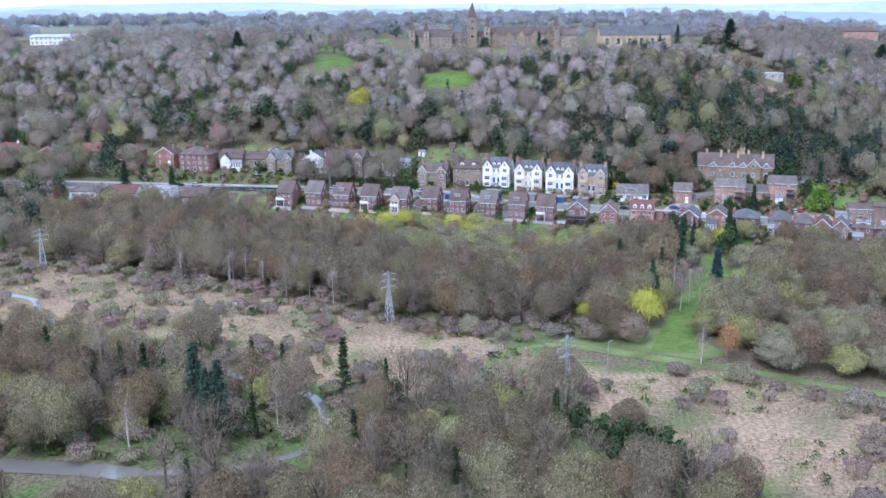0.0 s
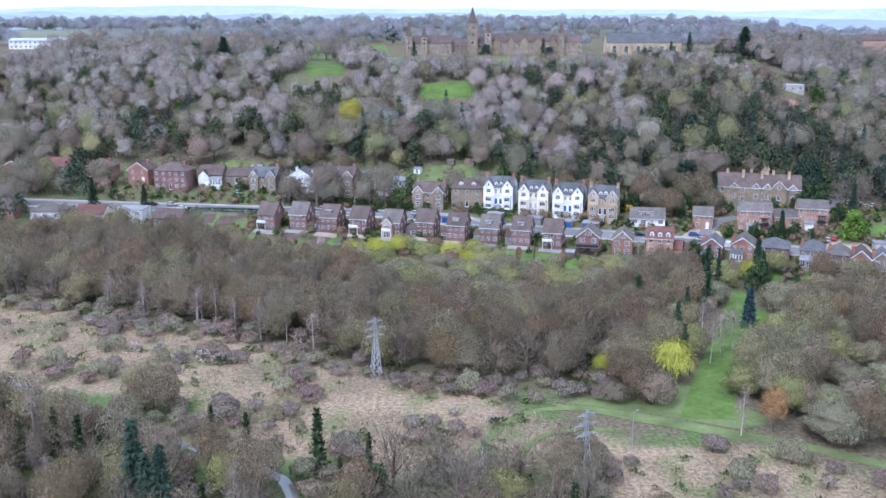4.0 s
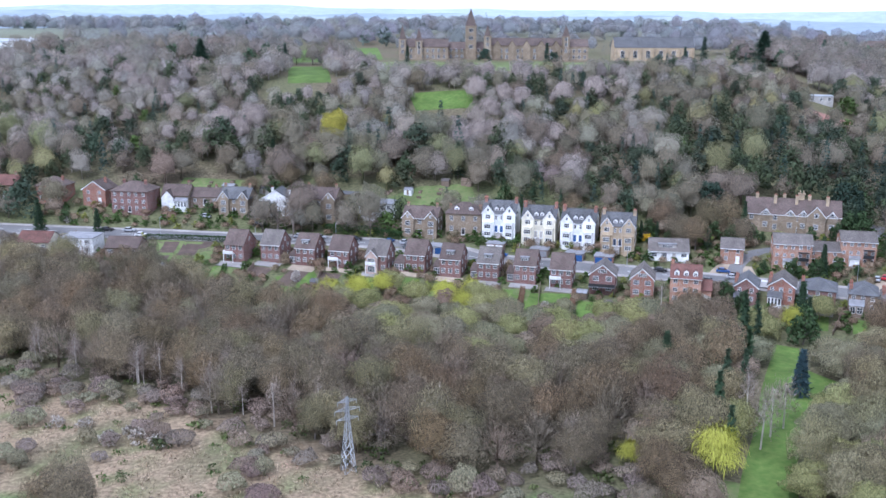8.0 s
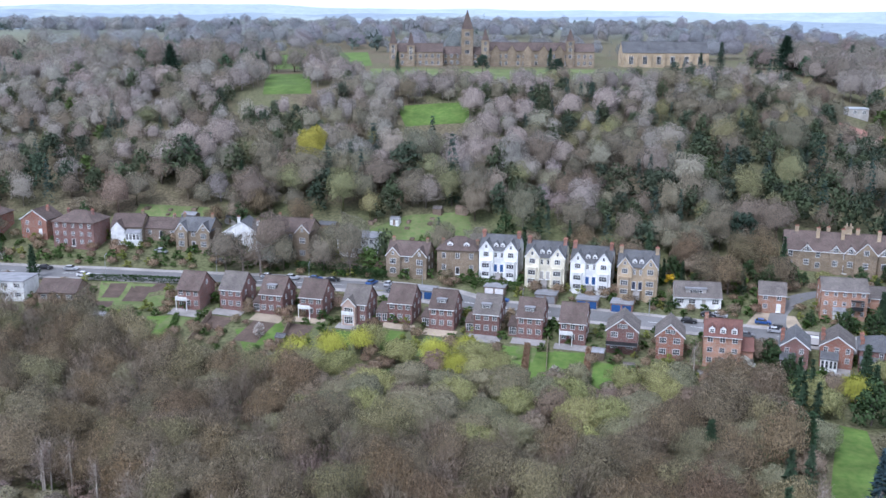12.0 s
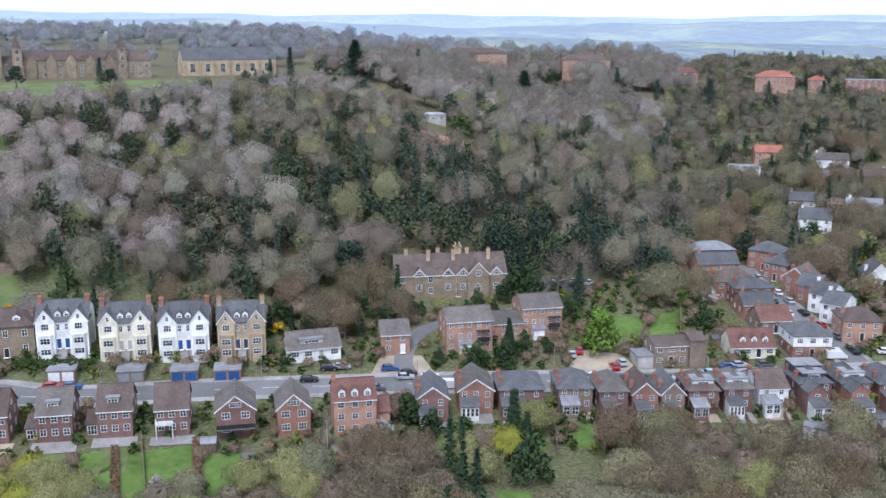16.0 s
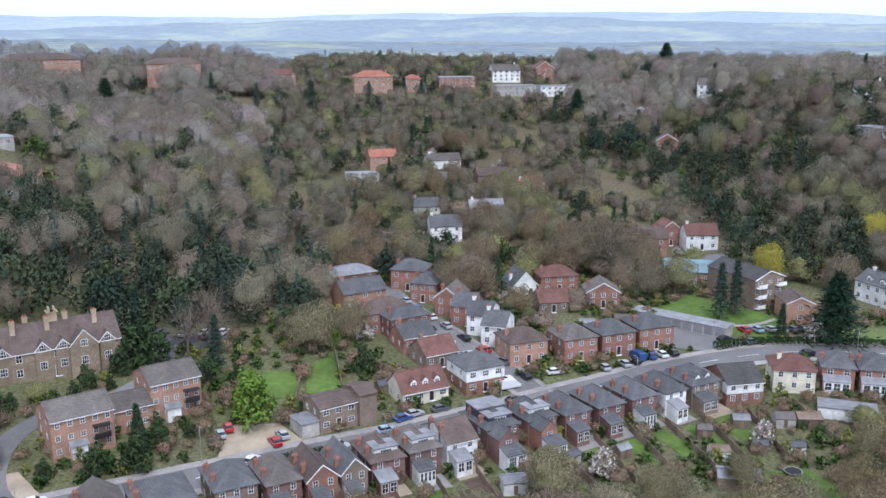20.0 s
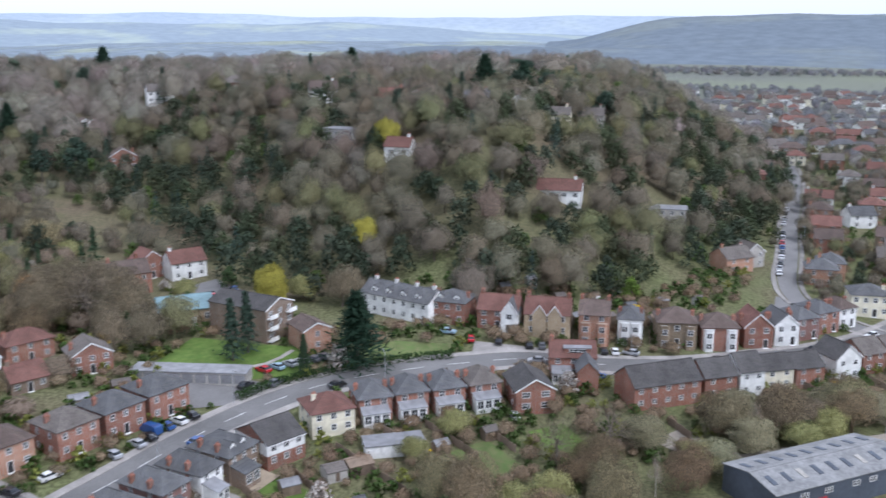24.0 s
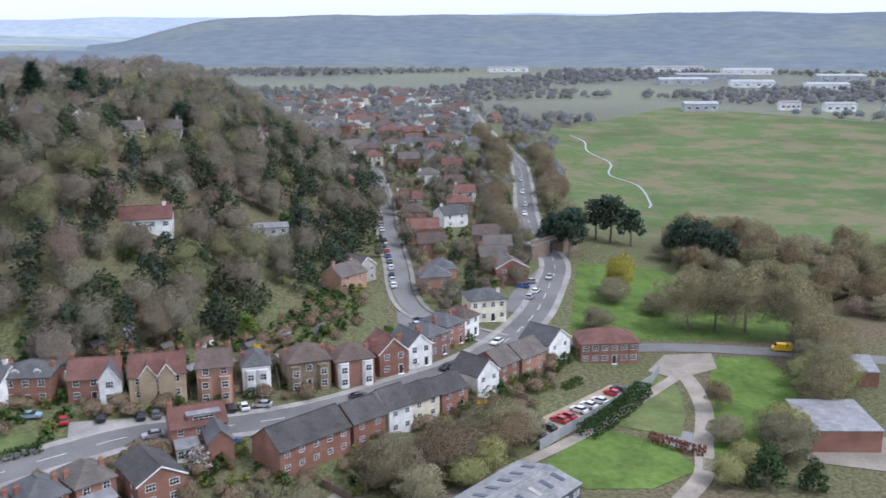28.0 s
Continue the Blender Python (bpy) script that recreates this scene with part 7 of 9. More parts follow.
def hedge(line, w, h, tint, label="clipped dark green garden hedge"):
    pts = smooth_line(line, 1.0)
    L = len(pts)
    r_ = np.random.RandomState(int(abs(line[0][0] * 7 + line[0][1])))
    n = int(L * (w + h) * 26)
    i = r_.randint(0, L - 1, n)
    P = np.array([(p.x, p.y) for p in pts])
    d = P[np.minimum(i + 1, L - 1)] - P[i]
    d = d / np.maximum(np.linalg.norm(d, axis=1, keepdims=True), 1e-6)
    u = r_.uniform(-0.5, 0.5, n)
    z = r_.uniform(0, 1, n)
    k_ = r_.uniform(size=n)
    u = np.where(k_ < 0.4, np.sign(u) * 0.5, u)
    z = np.where(k_ > 0.6, 1.0, z)
    x = P[i, 0] + d[:, 0] * r_.uniform(0, 1, n) + d[:, 1] * u * w
    y = P[i, 1] + d[:, 1] * r_.uniform(0, 1, n) - d[:, 0] * u * w
    p = np.stack([x, y, grounds(x, y) + z * h], 1)
    way = unit(np.stack([d[:, 1] * u * 2, -d[:, 0] * u * 2, z], 1) + 0.9 * r_.normal(size=(n, 3)))
    me = crown_mesh("hedge", blades(p, way, r_.uniform(0.25, 0.55, n), r_.uniform(0.25, 0.45, n), r_), tint, 3)
    return tagged(new("hedge", me), label, "hedge", "garden hedges")


def fence(x0, y0, x1, y1, h=1.7, material=None, label="weathered brown timber panel fence"):
    material = material or FENCE_MAT
    L = math.hypot(x1 - x0, y1 - y0)
    n = max(1, round(L / 2.4))
    a = math.degrees(math.atan2(y1 - y0, x1 - x0))
    fz = thing("fence", pose(x0, y0, ground(x0, y0), 0, 0, a), label, "fence", "garden fences")
    w = L / n
    for i in range(n):
        xm, ym = x0 + (x1 - x0) * (i + 0.5) / n, y0 + (y1 - y0) * (i + 0.5) / n
        def panel():
            f = Form()
            f.box(-w / 2 + 0.05, -0.025, 0.05, w / 2 - 0.05, 0.025, h)
            f.box(-w / 2 + 0.05, -0.05, h, w / 2 - 0.05, 0.05, h + 0.05)
            return f.data("panel", material)
        part("panel", kept(("panel", round(w, 2), h, material.name), panel), fz, "", pose(w * (i + 0.5), 0, ground(xm, ym) - ground(x0, y0)))
        part("post", kept(("fpost", h, material.name), lambda: (lambda f: (f.box(-0.06, -0.06, -0.6, 0.06, 0.06, h + 0.12), f.data("post", material))[-1])(Form())), fz, "", pose(w * i, 0, ground(x0 + (x1 - x0) * i / n, y0 + (y1 - y0) * i / n) - ground(x0, y0)))

# ---- the town on the plain ----
DETAIL[0] = False
rt = random.Random(77)
placed = []
while len(placed) < 120:
    x, y = rt.uniform(560, 1150), rt.uniform(-230, 230)
    if y < 40 - (x - 540) * 0.14 - 60 * (x > 800) + 12 or y > 150 - (x - 560) * 0.05:
        continue
    if any(abs(x - a) < 13 and abs(y - b) < 11 for a, b in placed) or abs(seg_side(np.array([x]), np.array([y]), MAIN_ROAD)[0]) < 13:
        continue
    placed.append((x, y))
for x, y in placed:
    wall, tile = rt.choice((BRICK_BROWN, WHITE, WHITE, BRICK, CREAM, GREYWALL)), rt.choice((TILE_BROWN, TILE_GREY, TILE_GREY, SLATE, TILE_BROWN, TILE_RED))
    house(x, y, rt.choice((-105, -100, -15, -95, -60)), rt.choice((9.0, 11.0, 14.0)), 8.5, 5.2, 2.8, rt.choice(("gable", "hip", "gable")), wall, tile, 2, 2, (), None,
          "distant %s house in the town with tiled roof" % ("brick" if wall in (BRICK, BRICK_BROWN) else "pale rendered"), "houses of the distant town", side=0, win=(1.6, 1.4))
for x, y, w, d, a in ((1150, -420, 60, 30, -110), (1220, -500, 80, 36, -112), (1080, -470, 50, 26, -115), (1300, -620, 70, 30, -115), (1010, -520, 46, 26, -118), (1400, -560, 90, 40, -112), (960, -600, 60, 26, -120), (1130, -640, 60, 34, -118), (1500, -330, 60, 26, -105), (830, -330, 18, 10, -110), (800, -360, 26, 12, -112), (760, -385, 20, 12, -115), (850, -250, 30, 14, -108)):
    house(x, y, a, w, d, 7.0, 1.6, "gable", rt.choice((WHITE, SHEET, WHITE)), rt.choice((SHEET, LEAD, SHEET)), 4, 1, (), None, "large pale industrial shed on the plain", "distant industrial sheds", "warehouse", "warehouse", side=0, win=(3.0, 2.0))

# ---- trees ----
def unit(v):
    return v / np.maximum(np.linalg.norm(v, axis=1, keepdims=True), 1e-6)


def blades(base, way, length, width, r, face=None, tone=0.13):
    """Tapered twigs or leaves: one thin triangle each, spread across the direction face, which also rounds the shading of the crown.
    Each corner: place, normal, tone and closeness."""
    spin = unit(r.normal(size=way.shape))
    side = unit(np.cross(way, spin if face is None else unit(face + 0.35 * spin)))
    out = np.cross(side, way) if face is None else unit(face + 0.16 * spin)
    flip = np.where((np.cross(side, way) * out).sum(1) < 0, -1.0, 1.0)[:, None]
    v = np.empty((len(base), 3, 8))
    v[:, 0, :3], v[:, 1, :3] = base - flip * side * width[:, None] / 2, base + flip * side * width[:, None] / 2
    v[:, 2, :3] = base + way * length[:, None]
    v[:, :, 3:6] = out[:, None]
    v[:, :, 6] = np.clip(1 + tone * r.normal(size=(len(base), 1)), 0.45, 1.6)
    v[:, :, 7] = 1
    return v.reshape(-1, 8)


def dress(me, v, col):
    """Fills a mesh with loose triangles, their colours and their rounded normals."""
    n = len(v) // 3
    me.vertices.add(n * 3)
    me.vertices.foreach_set("co", np.ascontiguousarray(v[:, :3], np.float32).ravel())
    me.loops.add(n * 3)
    me.loops.foreach_set("vertex_index", np.arange(n * 3))
    me.polygons.add(n)
    me.polygons.foreach_set("loop_start", np.arange(0, n * 3, 3))
    a = me.color_attributes.new("tint", 'FLOAT_COLOR', 'POINT')
    a.data.foreach_set("color", np.clip(col, 0.005, 1).astype(np.float32).ravel())
    a = me.attributes.new("custom_normal", 'FLOAT_VECTOR', 'POINT')
    a.data.foreach_set("vector", np.ascontiguousarray(unit(v[:, 3:6] + np.array([0, 0, 0.75])), np.float32).ravel())
    me.polygons.foreach_set("use_smooth", np.ones(n, bool))
    me.materials.append(LEAF)
    me.update()
    return me


def dome(r, n, rx, lo, hi, spread=0.42):
    """Clump centres over a crown's dome."""
    c = []
    for i in range(n):
        a = i * 2.39996 + r.uniform(-0.4, 0.4)
        q = math.sqrt((i + 0.5) / n)
        z = lo + (hi - lo) * (1 - q * q) * r.uniform(0.75, 1.05)
        c.append((math.cos(a) * q * rx * r.uniform(0.6, 0.9), math.sin(a) * q * rx * r.uniform(0.6, 0.9), z))
    return np.array(c)


def bare_crown(seed, h=12.0, rx=4.6, n=800, clumps=14, twig=1.5, width=0.13, low=0.34):
    r = np.random.RandomState(seed)
    c = dome(r, clumps, rx, h * low, h * 0.86)
    k = r.randint(0, clumps, n)
    p = c[k] + r.normal(size=(n, 3)) * np.array([rx * 0.24, rx * 0.24, h * 0.075])
    root = np.array([0, 0, h * 0.3])
    out = unit(p - root)
    face = unit(unit(p - c[k]) + 0.7 * out)
    way = unit(0.75 * out + 0.75 * r.normal(size=(n, 3)) + np.array([0, 0, 0.3]))
    return blades(p, way, twig * r.uniform(0.6, 1.3, n), width * r.uniform(0.7, 1.4, n), r, face), c


def dome_crown(seed, h=12.0, rx=4.8, n=1200, twig=1.1, width=0.06, low=0.3, lump=0.16, deep=0.35, veils=((0.82, 1.0), (1.0, 0.48)), grid=(10, 6)):
    """A fuzzy rounded crown of fine twigs in lobes, round a ragged inner mass where they close up."""
    r = np.random.RandomState(seed)
    mid, rz = h * (low + 0.96) / 2, h * (0.96 - low) / 2
    off = r.normal(size=3) * np.array([rx * 0.1, rx * 0.1, 0])
    ks, ph = r.normal(size=(5, 3)) * np.array([[2.2], [2.2], [3.2], [3.2], [5.0]]), r.uniform(0, 6.283, 5)
    amp = np.array([1.0, 1.0, 0.8, 0.8, 0.5])

    def skin(d, k=1.0):
        """A place on the crown's lobed skin in the direction d."""
        lobes = (np.abs(np.sin(d @ ks.T + ph)) * amp).sum(1) - 2.4
        return np.array([0, 0, mid]) + off + d * np.array([rx, rx, rz]) * (k * (1 + lump * lobes))[:, None]

    def faces(d):
        e1 = unit(np.cross(d, np.array([0.3, 0.5, 0.8])))
        e2 = np.cross(d, e1)
        p0 = skin(d)
        o = unit(np.cross(skin(unit(d + 0.08 * e1)) - p0, skin(unit(d + 0.08 * e2)) - p0))
        return unit(o * np.sign((o * d).sum(1))[:, None] + 0.5 * d)

    d = unit(r.normal(size=(n, 3)) + np.array([0, 0, 0.45]))
    p = skin(d, 1 - deep * r.uniform(0, 1, n) ** 2)
    f = faces(d)
    way = unit(0.8 * f + 0.5 * r.normal(size=(n, 3)) + np.array([0, 0, 0.25]))
    c = dome(r, 11, rx * 0.85, mid - rz * 0.2, mid + rz * 0.75)
    v = blades(p - way * twig * 0.6, way, twig * r.uniform(0.6, 1.3, n), width * r.uniform(0.7, 1.4, n), r, unit(f + 0.45 * way), 0.34)
    # veils of fine twigs, one within the other, full of gaps
    na, nb = grid
    out = [v]
    for k, gaps in veils:
        th = (np.arange(nb + 1) / nb * 2.15)[:, None] + r.uniform(-0.12, 0.12, (nb + 1, na))
        th[0] = 0.02
        az = np.arange(na)[None] * 6.283 / na + r.uniform(-0.18, 0.18, (nb + 1, na)) + r.uniform(0, 1)
        g = np.stack([np.sin(th) * np.cos(az), np.sin(th) * np.sin(az), np.cos(th)], 2).reshape(-1, 3)
        q = np.concatenate([skin(g, k * r.uniform(0.82, 1.15, len(g))), faces(g), r.uniform(0.88, 1.05, (len(g), 1)), np.full((len(g), 1), gaps)], 1)
        idx = []
        for i in range(nb):
            for j in range(na):
                a_, b_, c_, d_ = i * na + j, i * na + (j + 1) % na, (i + 1) * na + j, (i + 1) * na + (j + 1) % na
                if i:
                    idx += [a_, c_, b_]
                idx += [b_, c_, d_]
        out.append(q[idx])
    return np.concatenate(out), c


def leaf_crown(seed, h=10.0, rx=4.0, n=800, clumps=16, leaf=0.75, low=0.2, lumpy=0.2, flat=1.0):
    r = np.random.RandomState(seed)
    c = dome(r, clumps, rx, h * low, h * 0.88)
    k = r.randint(0, clumps, n)
    d = unit(r.normal(size=(n, 3)))
    p = c[k] + d * r.uniform(0.55, 1.0, (n, 1)) * np.array([rx * 0.36, rx * 0.36, h * 0.12 * flat])
    way = unit(d + 0.8 * r.normal(size=(n, 3)))
    return blades(p, way, leaf * r.uniform(0.7, 1.3, n), leaf * 0.8 * r.uniform(0.7, 1.3, n), r, d), c


def willow_crown(seed, h=9.0, rx=4.4, n=900):
    r = np.random.RandomState(seed)
    c = dome(r, 12, rx * 0.85, h * 0.5, h * 0.9)
    k = r.randint(0, 12, n)
    p = c[k] + r.normal(size=(n, 3)) * np.array([rx * 0.24, rx * 0.24, h * 0.08])
    out = p.copy()
    out[:, 2] = 0
    way = unit(0.35 * unit(out) + 0.25 * r.normal(size=(n, 3)) + np.array([0, 0, -1.0]) * r.uniform(0.2, 1.2, (n, 1)))
    return blades(p, way, r.uniform(0.8, 2.2, n), 0.12 * r.uniform(0.7, 1.4, n), r, unit(out + np.array([0, 0, 2.0]))), c


def conifer_crown(seed, h=13.0, rx=2.8, n=900, droop=-0.25, ragged=0.15):
    r = np.random.RandomState(seed)
    t = r.uniform(0, 1, n) ** 0.75
    tier = np.round(t * 13) / 13 + r.normal(size=n) * 0.012
    a = r.uniform(0, 6.283, n)
    arm = 0.75 + ragged * np.sin(a * 3 + tier * 40) + ragged * r.normal(size=n)
    q = rx * (1.02 - tier) * arm * r.uniform(0.35, 1.0, n)
    p = np.stack([np.cos(a) * q, np.sin(a) * q, h * (0.06 + 0.92 * tier)], 1)
    way = unit(np.stack([np.cos(a), np.sin(a), np.full(n, droop)], 1) + 0.45 * r.normal(size=(n, 3)))
    face = unit(np.stack([np.cos(a), np.sin(a), np.full(n, 0.7)], 1) + 0.3 * r.normal(size=(n, 3)))
    return blades(p, way, r.uniform(0.5, 1.1, n) * (0.5 + rx / 5), r.uniform(0.3, 0.6, n), r, face), np.array([[0, 0, h * 0.8]])


def crown_mesh(name, v, tint, seed, spot=None):
    r = np.random.RandomState(seed + 500)
    n = len(v) // 3
    col = np.ones((n, 4))
    col[:, :3] = np.array(tint)
    if spot is not None:
        k = r.uniform(size=n) < spot[1]
        col[k, :3] = spot[0]
    col = np.repeat(col, 3, axis=0)
    col[:, :3] *= v[:, 6:7]
    col[:, 3] = v[:, 7]
    return dress(bpy.data.meshes.new(name), v, col)


def trunk_mesh(seed, h, c, r0=0.26, bark=None, top=0.45, sides=5):
    """A tapered trunk with limbs that reach into the crown's clumps."""
    r = random.Random(seed)
    f = Form()
    a, b = Vector((0, 0, -0.6)), Vector((r.uniform(-0.3, 0.3), r.uniform(-0.3, 0.3), h * top))
    m = (a + b) / 2 + Vector((r.uniform(-0.15, 0.15), r.uniform(-0.15, 0.15), 0))
    f.tube(a, m, r0 * 1.25, r0 * 0.85, 6)
    f.tube(m, b, r0 * 0.85, r0 * 0.5, 6)
    if len(c) > 1:
        for q in c:
            s = a.lerp(b, r.uniform(0.55, 1.0))
            e = Vector(q)
            k = s.lerp(e, 0.5) + Vector((0, 0, (e - s).length * 0.1))
            f.tube(s, k, r0 * 0.36, r0 * 0.24, sides - 1, caps=False)
            f.tube(k, e, r0 * 0.24, r0 * 0.07, sides - 2, caps=False)
            for _ in range(2):
                e2 = e + Vector((r.uniform(-1, 1), r.uniform(-1, 1), r.uniform(0, 1.2))) * (h * 0.11)
                f.tube(k.lerp(e, 0.6), e2, r0 * 0.14, r0 * 0.04, 3, caps=False)
    else:
        f.tube(b, (0, 0, h * 0.95), r0 * 0.5, 0.03, 5)
    return f.data("trunk", bark or BARK)


GREY, BROWN, RUSSET = (0.19, 0.157, 0.104), (0.186, 0.143, 0.088), (0.205, 0.14, 0.092)
OLIVE, WILLOW, YELLOW = (0.225, 0.2, 0.115), (0.27, 0.265, 0.115), (0.4, 0.4, 0.075)
DARK, PINE, HOLLY, FRESH = (0.048, 0.078, 0.042), (0.05, 0.078, 0.055), (0.06, 0.095, 0.04), (0.16, 0.25, 0.045)
BLOSSOM, SPRUCE, ORANGE = (0.62, 0.58, 0.53), (0.055, 0.09, 0.1), (0.4, 0.235, 0.11)

KINDS, SHAPES, TALLY, REST = {}, {}, {}, []


def kind_of(key, name, label, category, crown, tint, h, r0=0.26, bark=None, spot=None, seed=1, top=0.45):
    v, c = crown
    SHAPES[key] = (v, c, h, tint)
    KINDS[key] = (name, label, category, trunk_mesh(seed, h, c, r0, bark, top), crown_mesh("crown", v, tint, seed, spot))


for i, t in enumerate((GREY, BROWN, GREY, OLIVE)):
    kind_of("bare%d" % i, "bare_tree", "leafless %s tree with a dense twiggy crown" % ("grey", "brown", "grey", "olive-budded")[i], "tree", dome_crown(10 + i, 12, 5.2, 1150, 1.5, 0.065, 0.1, 0.36, 0.6, ((0.55, 0.55), (0.8, 0.48), (1.0, 0.45)), (10, 6)), t, 12, seed=10 + i)
for i in range(2):
    kind_of("birch%d" % i, "birch_tree", "slender birch with pale bark and thin bare crown", "tree", bare_crown(20 + i, 14, 2.3, 420, 9, 1.3, 0.1, 0.3), (0.27, 0.22, 0.18), 14, 0.17, BARK_PALE, seed=20 + i, top=0.75)
for i in range(2):
    kind_of("airy%d" % i, "bare_tree", "tall leafless tree with an open crown of fine branches", "tree", bare_crown(60 + i, 13, 5.4, 680, 18, 1.9, 0.085, 0.24), (0.2, 0.165, 0.122), 13, 0.28, seed=60 + i, top=0.5)
kind_of("willow", "willow_tree", "weeping willow with yellow-green spring leaves", "tree", willow_crown(30, 9, 4.6, 2400), YELLOW, 9, seed=30)
kind_of("sallow0", "sallow_tree", "rounded sallow in soft grey-green bud", "tree", dome_crown(31, 8, 5.0, 1300, 0.9, 0.07, 0.06, 0.3, 0.3, ((0.66, 0.66), (0.86, 0.52), (1.0, 0.46)), (12, 7)), (0.235, 0.218, 0.135), 8, 0.2, seed=31, top=0.3)
kind_of("sallow1", "sallow_tree", "rounded sallow in yellow-green bud", "tree", dome_crown(32, 8, 4.6, 1300, 0.9, 0.08, 0.06, 0.3, 0.3, ((0.66, 0.66), (0.86, 0.52), (1.0, 0.46)), (12, 7)), WILLOW, 8, 0.2, seed=32, top=0.3)
kind_of("sallow2", "sallow_tree", "rounded pale brown sallow bush without leaves", "tree", dome_crown(33, 7, 4.4, 950, 0.85, 0.07, 0.06, 0.2, 0.35, ((0.7, 0.6), (0.95, 0.47)), (12, 7)), (0.235, 0.185, 0.135), 7, 0.18, seed=33, top=0.3)
kind_of("blossom", "blossom_tree", "spring tree covered in white blossom", "tree", leaf_crown(34, 6, 2.8, 800, 14, 0.5), BLOSSOM, 6, 0.16, spot=((0.3, 0.24, 0.2), 0.3), seed=34, top=0.35)
kind_of("cherry", "cherry_tree", "tall pale pink-grey blossoming cherry", "tree", dome_crown(35, 13, 5.0, 1900, 0.7, 0.1, 0.2, 0.24, 0.35, ((0.7, 0.6), (0.97, 0.47)), (12, 7)), (0.375, 0.318, 0.278), 13, seed=35)
kind_of("conifer0", "conifer", "dark green conical conifer", "tree", conifer_crown(36, 13, 3.0, 1300), DARK, 13, 0.22, seed=36, top=0.5)
kind_of("conifer1", "conifer", "ragged dark conifer with drooping boughs", "tree", conifer_crown(37, 16, 3.4, 1400, -0.5, 0.28), PINE, 16, 0.25, seed=37, top=0.5)
kind_of("spruce", "blue_spruce", "blue-grey spruce with a regular pointed crown", "tree", conifer_crown(38, 11, 2.9, 1500, -0.1, 0.06), SPRUCE, 11, 0.2, seed=38, top=0.5)
kind_of("cypress", "cypress_tree", "narrow columnar dark green cypress", "tree", conifer_crown(39, 9, 1.1, 900, 0.9, 0.06), DARK, 9, 0.15, seed=39, top=0.5)
kind_of("pine", "pine_tree", "dark pine with flat-topped clumped crown", "tree", leaf_crown(40, 14, 4.4, 1100, 14, 0.8, 0.36, 0.2, 0.9), PINE, 14, 0.3, seed=40, top=0.6)
kind_of("cedar", "cedar_tree", "great dark cedar with layered boughs", "tree", conifer_crown(41, 19, 8.6, 3600, 0.02, 0.34), (0.03, 0.058, 0.036), 20, 0.5, seed=41, top=0.5)
kind_of("holly", "evergreen_tree", "rounded dark evergreen tree", "tree", leaf_crown(42, 8, 3.4, 1300, 16, 0.55, 0.12), HOLLY, 8, 0.2, seed=42, top=0.3)
kind_of("ivy", "ivy_clad_tree", "bare tree trunk thickly clad in dark ivy", "tree", conifer_crown(43, 11, 1.5, 800, 0.4, 0.3), (0.045, 0.075, 0.03), 11, 0.25, spot=(GREY, 0.15), seed=43, top=0.9)
kind_of("fresh", "young_leaved_tree", "tree in fresh bright green leaf", "tree", leaf_crown(44, 11, 4.0, 1400, 18, 0.6, 0.15), FRESH, 11, 0.24, seed=44)
kind_of("larch", "larch_tree", "bare orange-brown tree with feathery crown", "tree", dome_crown(45, 10, 3.0, 1100, 1.0, 0.06, 0.15, 0.12, 0.5, ((0.6, 0.5), (0.95, 0.45)), (10, 6)), ORANGE, 10, 0.2, seed=45, top=0.6)
kind_of("shrub0", "shrub", "rounded mid-green garden shrub", "shrub", leaf_crown(46, 2.4, 1.5, 170, 7, 0.45, 0.1), (0.075, 0.12, 0.035), 2.4, 0.06, seed=46, top=0.3)
kind_of("shrub1", "shrub", "twiggy brown garden shrub", "shrub", dome_crown(47, 2.6, 1.6, 180, 0.6, 0.06, 0.1, veils=((0.75, 0.6), (1.0, 0.47)), grid=(7, 4)), (0.24, 0.18, 0.12), 2.6, 0.06, seed=47, top=0.3)
kind_of("shrub2", "shrub", "bright yellow-green garden shrub", "shrub", leaf_crown(48, 2.4, 1.5, 170, 7, 0.45, 0.1), (0.2, 0.215, 0.055), 2.4, 0.06, seed=48, top=0.3)
kind_of("forsythia", "forsythia_bush", "golden yellow flowering bush", "shrub", leaf_crown(49, 2.6, 1.8, 300, 8, 0.4, 0.1), (0.7, 0.46, 0.03), 2.6, 0.06, seed=49, top=0.3)
kind_of("dead", "dead_tree", "bleached dead tree with bare forked limbs", "tree", bare_crown(50, 12, 4.0, 60, 9, 1.4, 0.09, 0.4), (0.5, 0.45, 0.4), 12, 0.3, BARK_PALE, seed=50, top=0.55)
kind_of("yellowtree", "budding_tree", "large tree in yellow-green bud", "tree", dome_crown(51, 15, 5.4, 2200, 0.6, 0.16, 0.15, 0.22, 0.3, ((0.84, 1.0), (0.98, 0.5)), (12, 7)), (0.33, 0.3, 0.06), 15, 0.3, seed=51)
kind_of("blossom_bush", "blossoming_thorn", "low thorn bush white with blossom", "shrub", leaf_crown(52, 3.2, 2.6, 500, 10, 0.42, 0.1), (0.5, 0.46, 0.4), 3.2, 0.08, spot=((0.25, 0.2, 0.15), 0.35), seed=52, top=0.3)

GROUPS = {"bare_tree": "bare trees of the valley", "shrub": "garden shrubs", "birch_tree": "birches", "sallow_tree": "sallows by the marsh", "conifer": "conifers", "pine_tree": "pines"}


